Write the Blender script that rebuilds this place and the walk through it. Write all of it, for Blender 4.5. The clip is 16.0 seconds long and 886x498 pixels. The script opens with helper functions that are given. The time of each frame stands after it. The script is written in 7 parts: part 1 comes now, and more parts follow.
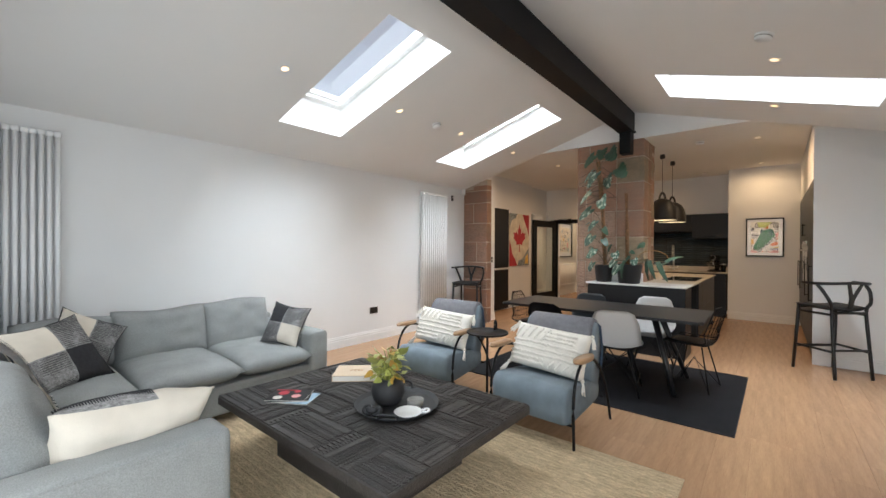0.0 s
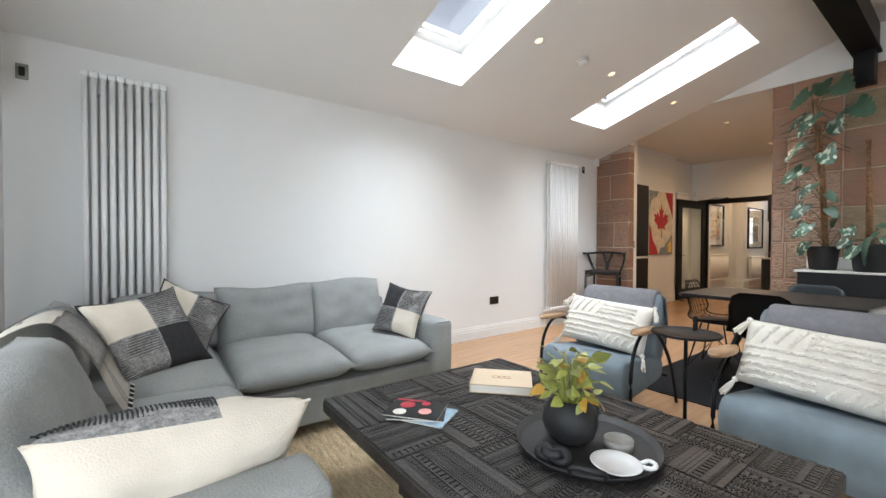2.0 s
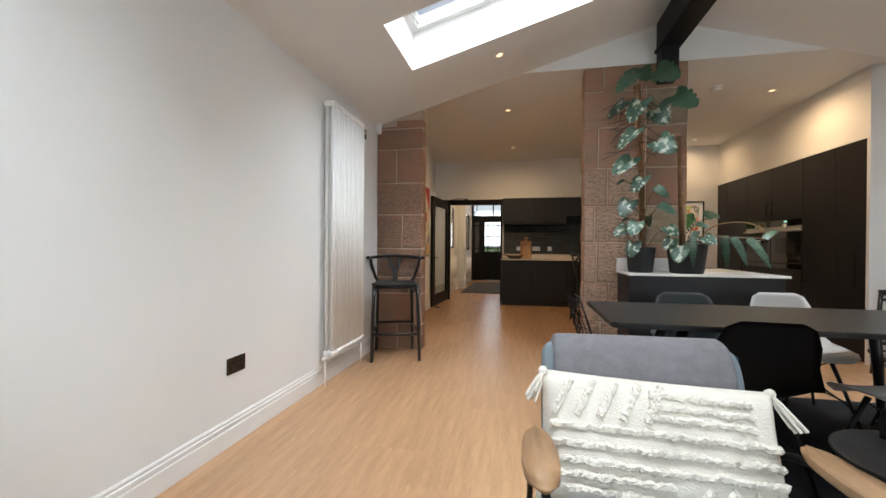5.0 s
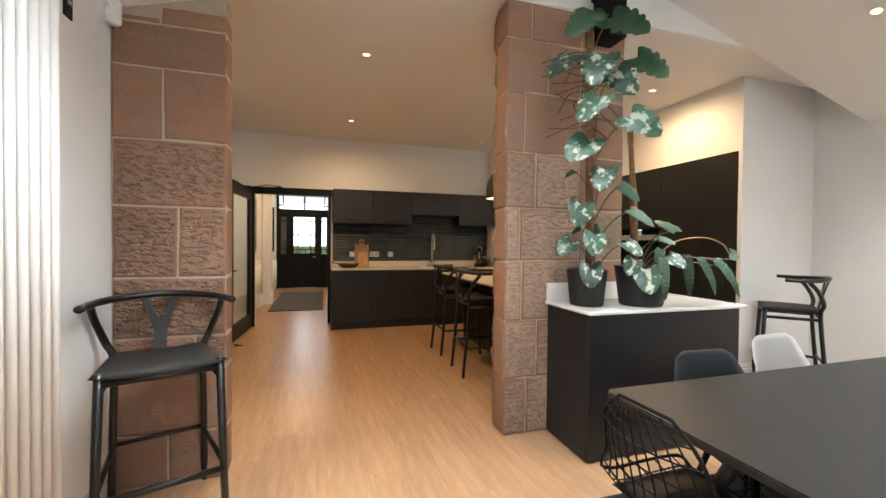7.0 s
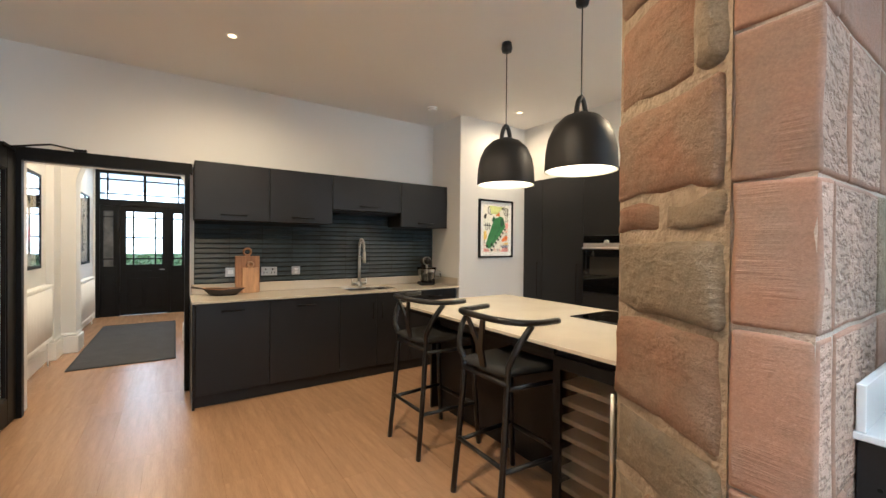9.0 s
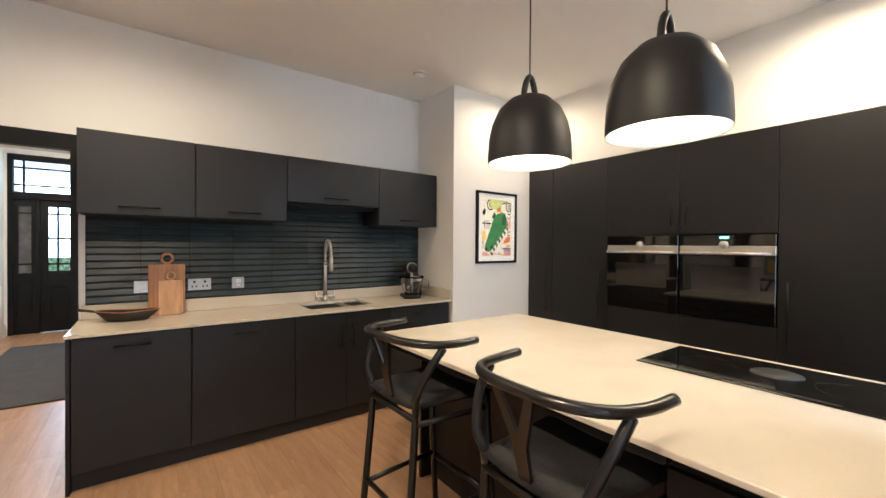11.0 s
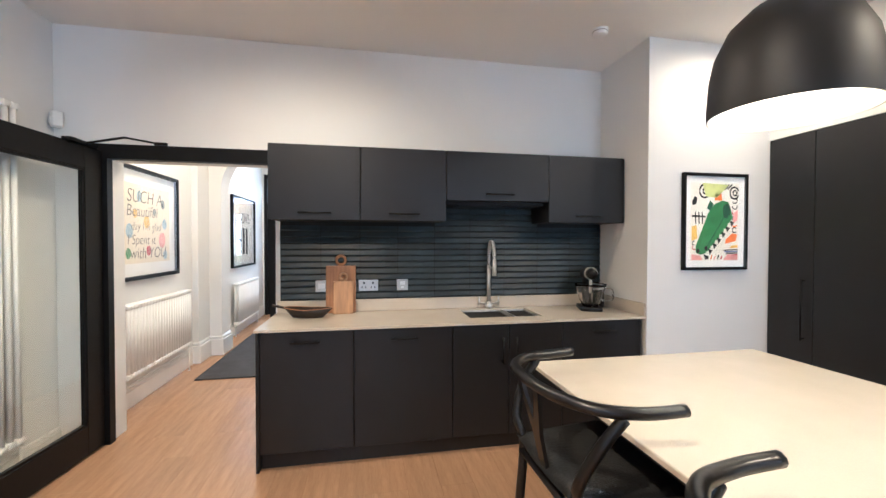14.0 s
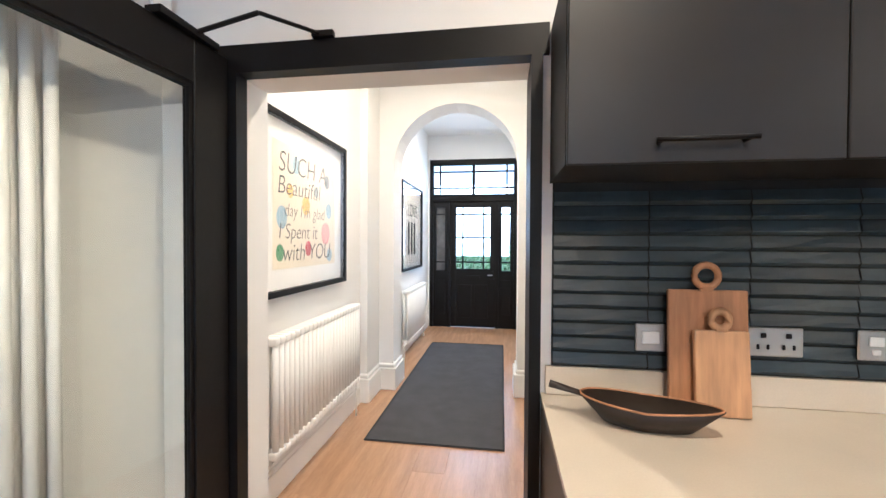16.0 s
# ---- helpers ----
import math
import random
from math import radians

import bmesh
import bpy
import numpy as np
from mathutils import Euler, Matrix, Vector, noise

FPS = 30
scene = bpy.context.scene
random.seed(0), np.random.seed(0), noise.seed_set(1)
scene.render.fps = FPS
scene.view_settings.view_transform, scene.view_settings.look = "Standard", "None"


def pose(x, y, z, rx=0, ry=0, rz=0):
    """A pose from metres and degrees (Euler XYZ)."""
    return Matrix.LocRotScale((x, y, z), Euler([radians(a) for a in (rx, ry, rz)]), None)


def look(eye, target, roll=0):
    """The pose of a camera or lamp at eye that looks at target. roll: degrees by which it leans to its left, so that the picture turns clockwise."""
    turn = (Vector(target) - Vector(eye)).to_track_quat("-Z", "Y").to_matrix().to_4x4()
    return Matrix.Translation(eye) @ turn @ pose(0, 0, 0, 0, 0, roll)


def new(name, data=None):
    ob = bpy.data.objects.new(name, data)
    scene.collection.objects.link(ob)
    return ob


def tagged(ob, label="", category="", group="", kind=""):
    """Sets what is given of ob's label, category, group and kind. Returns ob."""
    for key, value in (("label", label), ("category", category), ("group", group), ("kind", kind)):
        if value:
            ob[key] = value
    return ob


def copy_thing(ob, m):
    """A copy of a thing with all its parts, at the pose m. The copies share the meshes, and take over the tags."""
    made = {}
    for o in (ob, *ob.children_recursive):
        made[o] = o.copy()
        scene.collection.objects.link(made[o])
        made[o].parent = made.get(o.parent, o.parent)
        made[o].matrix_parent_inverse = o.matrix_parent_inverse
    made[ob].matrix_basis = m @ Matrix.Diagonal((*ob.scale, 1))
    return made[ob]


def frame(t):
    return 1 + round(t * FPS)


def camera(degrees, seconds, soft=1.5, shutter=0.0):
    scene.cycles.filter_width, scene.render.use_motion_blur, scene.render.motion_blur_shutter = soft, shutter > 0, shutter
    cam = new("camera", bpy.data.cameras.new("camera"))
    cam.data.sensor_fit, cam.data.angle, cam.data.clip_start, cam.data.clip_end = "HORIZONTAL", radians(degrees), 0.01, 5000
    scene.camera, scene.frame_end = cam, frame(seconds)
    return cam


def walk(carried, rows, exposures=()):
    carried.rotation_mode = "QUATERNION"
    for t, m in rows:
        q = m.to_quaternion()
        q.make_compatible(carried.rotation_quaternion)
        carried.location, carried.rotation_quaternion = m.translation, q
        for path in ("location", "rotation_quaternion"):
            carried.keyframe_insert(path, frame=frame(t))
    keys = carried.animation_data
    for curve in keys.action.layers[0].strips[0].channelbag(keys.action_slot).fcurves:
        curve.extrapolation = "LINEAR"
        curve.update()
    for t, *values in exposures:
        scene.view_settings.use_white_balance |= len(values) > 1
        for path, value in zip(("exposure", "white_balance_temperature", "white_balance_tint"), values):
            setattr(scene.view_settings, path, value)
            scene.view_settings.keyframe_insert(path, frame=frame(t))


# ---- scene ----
cam = camera(96.1, 16.0)
PATH = [
    (0, (0.113, 0.468, 1.406), (-1.165, 2.007, 1.395), 0.3),
    (0.5, (-0.023, 0.489, 1.35), (-1.436, 1.905, 1.333), 0.3),
    (1, (-0.204, 0.568, 1.288), (-1.732, 1.858, 1.264), 0.3),
    (1.5, (-0.474, 0.711, 1.226), (-2.073, 1.912, 1.197), 0.3),
    (2, (-0.816, 0.87, 1.179), (-2.425, 2.058, 1.148), 0.2),
    (2.5, (-1.169, 1.051, 1.146), (-2.722, 2.311, 1.121), 0.1),
    (3, (-1.525, 1.273, 1.121), (-2.963, 2.663, 1.097), 0.3),
    (3.5, (-1.882, 1.541, 1.112), (-3.133, 3.101, 1.089), 0.5),
    (4, (-2.232, 1.812, 1.116), (-3.239, 3.54, 1.097), 0.4),
    (4.5, (-2.57, 2.073, 1.124), (-3.284, 3.941, 1.111), 0.5),
    (5, (-2.85, 2.37, 1.143), (-3.254, 4.329, 1.132), 0.4),
    (5.2, (-2.93, 2.488, 1.156), (-3.213, 4.468, 1.147), 0.5),
    (7.3, (-3.476, 4.589, 1.336), (-2.811, 6.475, 1.305), 0.3),
    (7.5, (-3.458, 4.872, 1.342), (-2.745, 6.74, 1.319), 0.1),
    (8, (-3.463, 5.473, 1.363), (-2.599, 7.277, 1.341), 0.4),
    (8.5, (-3.47, 5.976, 1.376), (-2.466, 7.705, 1.357), 0.5),
    (9, (-3.44, 6.386, 1.399), (-2.324, 8.045, 1.382), 0.5),
    (9.2, (-3.406, 6.526, 1.398), (-2.26, 8.165, 1.388), 0.6),
    (11.5, (-2.827, 7.331, 1.434), (-1.633, 8.936, 1.416), 0.4),
    (12, (-2.722, 7.391, 1.429), (-1.592, 9.041, 1.409), 0.3),
    (12.5, (-2.634, 7.438, 1.427), (-1.611, 9.156, 1.404), 0.2),
    (13, (-2.553, 7.474, 1.433), (-1.705, 9.284, 1.405), 0.3),
    (13.5, (-2.561, 7.522, 1.444), (-1.935, 9.421, 1.411), 0.2),
    (14, (-2.625, 7.638, 1.461), (-2.257, 9.604, 1.426), 0.1),
    (14.5, (-2.737, 7.888, 1.472), (-2.637, 9.886, 1.442), 0.1),
    (15, (-2.927, 8.306, 1.469), (-3.048, 10.302, 1.437), 0.1),
    (15.5, (-3.202, 8.858, 1.451), (-3.463, 10.841, 1.416), 0.3),
    (16, (-3.457, 9.491, 1.418), (-3.751, 11.469, 1.385), 0.3),
]
EXPOSURES = [(0, -0.36, 6050, 8), (2, -0.2, 6080, 8), (3.5, -0.28, 6150, 8), (5, -0.42, 6120, 7), (7.5, 0.42, 6350, 6), (9, 0.75, 5050, 0), (11.5, 0.95, 4850, 2), (14, 1.1, 4480, 3), (16, 1.28, 4480, 3)]
walk(cam, [(t, look(eye, target, roll)) for t, eye, target, roll in PATH], EXPOSURES)

# ---- world, sun, large lights ----
world = bpy.data.worlds.new("sky")
scene.world = world
world.use_nodes = True
wn = world.node_tree.nodes
sky = wn.new("ShaderNodeTexSky")
sky.sky_type = 'NISHITA'
sky.sun_disc = False
sky.sun_elevation, sky.sun_rotation = radians(48), radians(150)
sky.dust_density, sky.air_density = 3.0, 1.0
wn["Background"].inputs[1].default_value = 0.15
pale = wn.new("ShaderNodeHueSaturation")
pale.inputs["Saturation"].default_value = 0.35
pale.inputs["Value"].default_value = 1.6
world.node_tree.links.new(sky.outputs[0], pale.inputs["Color"])
world.node_tree.links.new(pale.outputs[0], wn["Background"].inputs[0])


def lamp(name, kind, m, energy, color, **more):
    d = bpy.data.lights.new(name, kind)
    d.energy, d.color = energy, color
    if kind == 'AREA':
        d.shape, d.size, d.size_y = 'RECTANGLE', more["size"], more["size_y"]
        d.spread = radians(more.get("spread", 180))
    elif kind == 'SPOT':
        d.spot_size, d.spot_blend, d.shadow_soft_size = radians(more["spot"]), more.get("blend", 0.6), more.get("soft", 0.03)
    elif kind == 'POINT':
        d.shadow_soft_size = more.get("soft", 0.04)
    elif kind == 'SUN':
        d.angle = radians(more["angle"])
    ob = new(name, d)
    ob.matrix_world = m
    return ob


lamp("sun", 'SUN', look((3, -6, 9), (0, 0, 0)), 1.0, (1.0, 0.96, 0.9), angle=12)
PEND_W, DOWN_W, LIV_W, HALL_W = 2.4, 98, 4, 74
WARMP = (1.0, 0.70, 0.38)
DAY = (0.93, 0.97, 1.0)
WARM = (1.0, 0.65, 0.345)
RIDGE_X, RIDGE_Z, SLOPE = -1.5, 3.375, 0.29
lamp("patio_daylight_fill", 'AREA', look((-1.3, 0.24, 1.15), (-1.3, 3, 1.0)), 44, DAY, size=5.0, size_y=2.1)
# extra sideways lamp inside the doors, added to brighten the west wall
lamp("patio_daylight_fill", 'AREA', look((0.75, 0.35, 1.2), (-4.5, 1.3, 1.3)), 52, DAY, size=0.5, size_y=2.0)
for x0, y0, s in ((-3.0, 2.93, 1), (-3.0, 5.3975, 1), (0.0, 5.3825, -1)):
    over = Matrix.Translation((x0, y0, RIDGE_Z - SLOPE * abs(x0 - RIDGE_X) + 0.72)) @ Matrix.Rotation(s * radians(12), 4, 'Y')
    lamp("skylight_daylight", 'AREA', over, 62, DAY, size=1.6, size_y=0.74, spread=120)
lamp("front_door_daylight", 'AREA', look((-3.94, 16.3, 1.9), (-3.94, 12, 0.6)), 14, DAY, size=1.2, size_y=1.5)

# ---- materials ----
def mat(name, color, rough=0.5, metal=0.0, bdist=0.01, var=0.06, scale=6.0, bump=0.0, bscale=40.0, stretch=(1, 1, 1), rand=0.0, coat=0.0, spec=0.5, fine=0.0):
    m = bpy.data.materials.new(name)
    m.use_nodes = True
    nt = m.node_tree
    N, L = nt.nodes, nt.links
    b = N["Principled BSDF"]
    b.inputs["Roughness"].default_value, b.inputs["Metallic"].default_value = rough, metal
    b.inputs["Specular IOR Level"].default_value = spec
    b.inputs["Coat Weight"].default_value = coat
    tc, mp = N.new("ShaderNodeTexCoord"), N.new("ShaderNodeMapping")
    mp.inputs["Scale"].default_value = stretch
    L.new(tc.outputs["Object"], mp.inputs[0])
    n1, n2 = N.new("ShaderNodeTexNoise"), N.new("ShaderNodeTexNoise")
    n1.inputs["Scale"].default_value, n1.inputs["Detail"].default_value = scale, 5
    n2.inputs["Scale"].default_value, n2.inputs["Detail"].default_value = bscale, 3
    L.new(mp.outputs[0], n1.inputs[0])
    L.new(mp.outputs[0], n2.inputs[0])
    mixv = N.new("ShaderNodeMath")
    mixv.operation = 'MULTIPLY_ADD'
    mixv.inputs[1].default_value = fine
    L.new(n2.outputs[0], mixv.inputs[0])
    L.new(n1.outputs[0], mixv.inputs[2])
    ramp = N.new("ShaderNodeMapRange")
    ramp.inputs[1].default_value, ramp.inputs[2].default_value = 0.3 + fine * 0.4, 0.7 + fine * 0.6
    ramp.inputs[3].default_value, ramp.inputs[4].default_value = 1 - var, 1 + var
    L.new(mixv.outputs[0], ramp.inputs[0])
    val = ramp.outputs[0]
    if rand:
        oi, rr = N.new("ShaderNodeObjectInfo"), N.new("ShaderNodeMapRange")
        rr.inputs[3].default_value, rr.inputs[4].default_value = 1 - rand, 1 + rand
        L.new(oi.outputs["Random"], rr.inputs[0])
        mm = N.new("ShaderNodeMath")
        mm.operation = 'MULTIPLY'
        L.new(val, mm.inputs[0])
        L.new(rr.outputs[0], mm.inputs[1])
        val = mm.outputs[0]
    hs = N.new("ShaderNodeHueSaturation")
    hs.inputs["Color"].default_value = (*color, 1)
    L.new(val, hs.inputs["Value"])
    L.new(hs.outputs[0], b.inputs["Base Color"])
    if bump:
        bp = N.new("ShaderNodeBump")
        bp.inputs["Strength"].default_value, bp.inputs["Distance"].default_value = bump, bdist
        L.new(n2.outputs[0], bp.inputs["Height"])
        L.new(bp.outputs[0], b.inputs["Normal"])
    return m


def glow(name, color, strength):
    m = bpy.data.materials.new(name)
    m.use_nodes = True
    b = m.node_tree.nodes["Principled BSDF"]
    b.inputs["Base Color"].default_value = (0.8, 0.8, 0.8, 1)
    b.inputs["Emission Color"].default_value, b.inputs["Emission Strength"].default_value = (*color, 1), strength
    return m


def glass(name, rough=0.0, tint=(1, 1, 1)):
    m = bpy.data.materials.new(name)
    m.use_nodes = True
    b = m.node_tree.nodes["Principled BSDF"]
    b.inputs["Base Color"].default_value = (*tint, 1)
    b.inputs["Transmission Weight"].default_value, b.inputs["Roughness"].default_value, b.inputs["IOR"].default_value = 1, rough, 1.45
    return m


WHITE = mat("white_wall_paint", (0.80, 0.80, 0.79), 0.75, var=0.015, scale=1.2, bump=0.04, bscale=180)
CEIL = mat("ceiling_paint", (0.80, 0.79, 0.77), 0.85, var=0.015, scale=1.0, bump=0.03, bscale=200)
GLOSSW = mat("white_gloss_paint", (0.82, 0.82, 0.81), 0.3, var=0.02, bump=0.02, bscale=60)
ENAMEL = mat("white_radiator_enamel", (0.87, 0.87, 0.86), 0.55, var=0.02)
PLASTW = mat("white_plastic", (0.8, 0.8, 0.79), 0.35, var=0.02)
OAK = mat("pale_oak_plank", (0.43, 0.26, 0.146), 0.27, var=0.16, scale=3.2, bump=0.04, bscale=22, stretch=(7, 0.7, 1), rand=0.06, fine=0.5)
MORTAR = mat("lime_mortar", (0.42, 0.34, 0.27), 0.95, var=0.12, scale=12, bump=0.6, bscale=90)
STEEL = mat("black_painted_steel", (0.004, 0.004, 0.0045), 0.5, spec=0.25, var=0.2, scale=8, bump=0.05)
CAB = mat("matt_black_cabinet", (0.0115, 0.0115, 0.0128), 0.42, spec=0.4, var=0.12, scale=2.0, bump=0.02, bscale=300)
CABIN = mat("black_carcass", (0.004, 0.004, 0.0045), 0.7)
TOP = mat("pale_stone_worktop", (0.60, 0.54, 0.45), 0.24, var=0.05, scale=5, bump=0.02, bscale=200, fine=0.6)
TOPW = mat("white_stone_worktop", (0.78, 0.77, 0.75), 0.22, var=0.03, scale=5, fine=0.4)
BLACKWOOD = mat("black_lacquered_wood", (0.007, 0.0065, 0.0065), 0.3, var=0.25, scale=9, stretch=(1, 1, 0.3), bump=0.04, bscale=60)
PAPERCORD = mat("black_paper_cord", (0.009, 0.009, 0.009), 0.7, var=0.3, scale=60, bump=0.4, bscale=140)
SOFA = mat("grey_green_sofa_fabric", (0.27, 0.28, 0.275), 0.92, var=0.16, scale=6, bump=0.7, bdist=0.004, bscale=180, fine=1.6)
VELVET = mat("blue_grey_velvet", (0.165, 0.205, 0.235), 0.75, var=0.22, scale=5, bump=0.12, bscale=300)
THROW = mat("grey_blue_throw", (0.185, 0.182, 0.195), 0.95, var=0.12, scale=30, bump=0.4, bscale=260)
NAVY = mat("navy_fringe", (0.035, 0.06, 0.10), 0.95, var=0.2, scale=40)
CREAM = mat("cream_cotton", (0.67, 0.615, 0.52), 0.95, var=0.07, scale=8, bump=0.4, bscale=200)
IVORY = mat("ivory_tufted_cotton", (0.78, 0.74, 0.66), 0.95, var=0.06, scale=14, bump=0.4, bscale=180)
CHAR = mat("charcoal_wool", (0.025, 0.025, 0.028), 0.95, var=0.2, scale=40, bump=0.3, bscale=200)
GREYW = mat("grey_flecked_wool", (0.27, 0.265, 0.26), 0.95, var=0.5, scale=55, bump=0.4, bscale=160, fine=0.8)
JUTE = mat("jute_rug", (0.54, 0.42, 0.26), 0.95, var=0.35, scale=9, bump=1.0, bscale=55, fine=0.8, stretch=(1, 5, 1))
DARKRUG = mat("charcoal_flat_rug", (0.010, 0.010, 0.012), 0.95, spec=0.2, var=0.15, scale=5, bump=0.4, bscale=220)
DARKTABLE = mat("black_carved_wood", (0.034, 0.030, 0.028), 0.42, spec=0.45, var=0.45, scale=10, bump=0.35, bscale=90, rand=0.2, fine=0.8)
TABLEBLK = mat("black_table_laminate", (0.009, 0.009, 0.010), 0.38, spec=0.5, var=0.1, scale=4)
PLASTK = mat("black_moulded_plastic", (0.005, 0.005, 0.006), 0.45, spec=0.3, var=0.1)
PLASTLG = mat("pale_grey_moulded_plastic", (0.66, 0.66, 0.65), 0.4, var=0.03)
ARMWOOD = mat("oak_armrest", (0.34, 0.205, 0.105), 0.45, var=0.2, scale=6, stretch=(8, 1, 1), bump=0.08, bscale=30)
CHOPWOOD = mat("warm_chopping_board_wood", (0.40, 0.20, 0.09), 0.5, var=0.25, scale=5, stretch=(8, 1, 1), bump=0.06, bscale=30)
POT = mat("matt_black_pot", (0.014, 0.014, 0.015), 0.6, var=0.2, scale=8)
SOIL = mat("potting_soil", (0.03, 0.02, 0.014), 1.0, var=0.4, scale=30, bump=1.0, bscale=60)
LEAF = mat("deep_green_leaf", (0.035, 0.085, 0.045), 0.38, var=0.3, scale=14, rand=0.35)
def variegated(name):
    """Green leaf blotched and streaked with cream along its veins."""
    m = mat(name, (0.038, 0.092, 0.058), 0.36, var=0.4, scale=7, rand=0.25)
    N, L = m.node_tree.nodes, m.node_tree.links
    tc, mp, nz, rp, mx = N.new("ShaderNodeTexCoord"), N.new("ShaderNodeMapping"), N.new("ShaderNodeTexNoise"), N.new("ShaderNodeMapRange"), N.new("ShaderNodeMix")
    oi, ad = N.new("ShaderNodeObjectInfo"), N.new("ShaderNodeVectorMath")
    mp.inputs["Scale"].default_value = (1.6, 1, 1)
    mp.inputs["Rotation"].default_value = (0, 0, 0.7)
    nz.inputs["Scale"].default_value, nz.inputs["Detail"].default_value = 2.8, 5
    rp.inputs[1].default_value, rp.inputs[2].default_value = 0.535, 0.60
    mx.data_type = 'RGBA'
    mx.inputs[7].default_value = (0.42, 0.47, 0.37, 1)
    ad.operation = 'ADD'
    L.new(tc.outputs["Object"], ad.inputs[0])
    L.new(oi.outputs["Random"], ad.inputs[1])
    L.new(ad.outputs[0], mp.inputs[0])
    L.new(mp.outputs[0], nz.inputs[0])
    L.new(nz.outputs[0], rp.inputs[0])
    L.new(rp.outputs[0], mx.inputs[0])
    old = N["Principled BSDF"].inputs["Base Color"].links[0].from_socket
    L.new(old, mx.inputs[6])
    L.new(mx.outputs[2], N["Principled BSDF"].inputs["Base Color"])
    return m


LEAFV = variegated("variegated_leaf")
LEAFY = mat("yellowing_leaf", (0.42, 0.24, 0.03), 0.5, var=0.3, scale=14, rand=0.3)
LEAFL = mat("fresh_green_leaf", (0.32, 0.34, 0.08), 0.42, var=0.35, scale=14, rand=0.4)
COIR = mat("coir_moss_pole", (0.27, 0.145, 0.07), 1.0, var=0.35, scale=40, bump=1.0, bscale=90)
STEMM = mat("plant_stem", (0.13, 0.10, 0.05), 0.6, var=0.2, scale=20)
CHROME = mat("brushed_steel", (0.66, 0.65, 0.63), 0.38, 1.0, var=0.05, scale=30)
BLKGLASS = mat("black_oven_glass", (0.004, 0.004, 0.004), 0.04, var=0.0, coat=0.5)
TILE = mat("dark_blue_grey_glazed_tile", (0.028, 0.041, 0.050), 0.35, spec=0.38, var=0.2, scale=9, rand=0.25, bump=0.05, bscale=30)
GROUT = mat("dark_grout", (0.012, 0.015, 0.017), 0.9)
PENDB = mat("satin_black_aluminium", (0.012, 0.012, 0.013), 0.5, var=0.1)
PENDW = mat("white_shade_lining", (0.85, 0.83, 0.78), 0.6, var=0.0)
PAPER = mat("art_paper", (0.78, 0.75, 0.68), 0.8, var=0.05)
INK = mat("black_ink", (0.012, 0.012, 0.012), 0.8)
RED = mat("red_paint", (0.42, 0.03, 0.045), 0.7, var=0.2, scale=12)
GREENP = mat("green_paint", (0.05, 0.20, 0.06), 0.7, var=0.2, scale=12)
ORANGEP = mat("orange_paint", (0.75, 0.20, 0.04), 0.7, var=0.2, scale=12)
YELLOWP = mat("yellow_paint", (0.75, 0.48, 0.10), 0.7, var=0.2, scale=12)
PINKP = mat("pink_paint", (0.70, 0.32, 0.30), 0.7, var=0.2, scale=12)
BLUEP = mat("pale_blue_paint", (0.30, 0.42, 0.52), 0.7, var=0.2, scale=12)
CANVAS = mat("cream_painted_canvas", (0.66, 0.60, 0.49), 0.85, var=0.18, scale=7, bump=0.2, bscale=90)
GREYP = mat("grey_blue_paint", (0.22, 0.25, 0.26), 0.8, var=0.7, scale=16, fine=0.6)
LAMPON = glow("lit_downlight", (1.0, 0.60, 0.26), 3.4)
BULB = glow("lit_bulb", (1.0, 0.78, 0.5), 14)
CLEAR = glass("clear_glass")
FROST = glass("jug_glass", 0.02)
TERRA = mat("grey_concrete", (0.25, 0.24, 0.22), 0.85, var=0.2, scale=20)
GRASS = mat("lawn_grass", (0.07, 0.12, 0.035), 0.95, var=0.4, scale=8, bump=0.5, bscale=40)
PAVE = mat("paving_stone", (0.35, 0.33, 0.30), 0.85, var=0.15, scale=4)
HEDGE = mat("hedge_leaf", (0.06, 0.11, 0.035), 0.8, var=0.4, scale=20)
BRICKF = mat("painted_render", (0.62, 0.6, 0.56), 0.8, var=0.1)
DARKWOOD = mat("dark_olive_wood", (0.020, 0.013, 0.009), 0.5, var=0.3, scale=10)
EMBER = glow("green_display", (0.2, 0.8, 0.7), 1.5)

# ---- helpers for shapes ----
def link(name, bm, material, smooth=False):
    me = bpy.data.meshes.new(name)
    bmesh.ops.recalc_face_normals(bm, faces=bm.faces)
    bm.to_mesh(me)
    bm.free()
    for p in me.polygons:
        p.use_smooth = smooth
    me.materials.append(material)
    return new(name, me)


def part(name, bm, material, parent, label="", smooth=False):
    ob = link(name, bm, material, smooth)
    ob.parent = parent
    return tagged(ob, label)


def thing(name, m, label, category, group=""):
    ob = new(name)
    ob.empty_display_size = 0.05
    ob.matrix_world = m
    return tagged(ob, label, category, group)


def setting(name, bm, material, label, category, smooth=False):
    return tagged(link(name, bm, material, smooth), label, category, "", "structure")


def box(bm, x0, x1, y0, y1, z0, z1, bevel=0.0, seg=1):
    g = bmesh.ops.create_cube(bm, size=1)
    vs = g["verts"]
    bmesh.ops.scale(bm, vec=(x1 - x0, y1 - y0, z1 - z0), verts=vs)
    bmesh.ops.translate(bm, vec=((x0 + x1) / 2, (y0 + y1) / 2, (z0 + z1) / 2), verts=vs)
    if bevel:
        es = list({e for v in vs for e in v.link_edges})
        bmesh.ops.bevel(bm, geom=es, offset=bevel, segments=seg, profile=0.6, affect='EDGES')
    return bm


def bx(*a, **k):
    return box(bmesh.new(), *a, **k)


def boxes(*rows):
    bm = bmesh.new()
    for r in rows:
        box(bm, *r)
    return bm


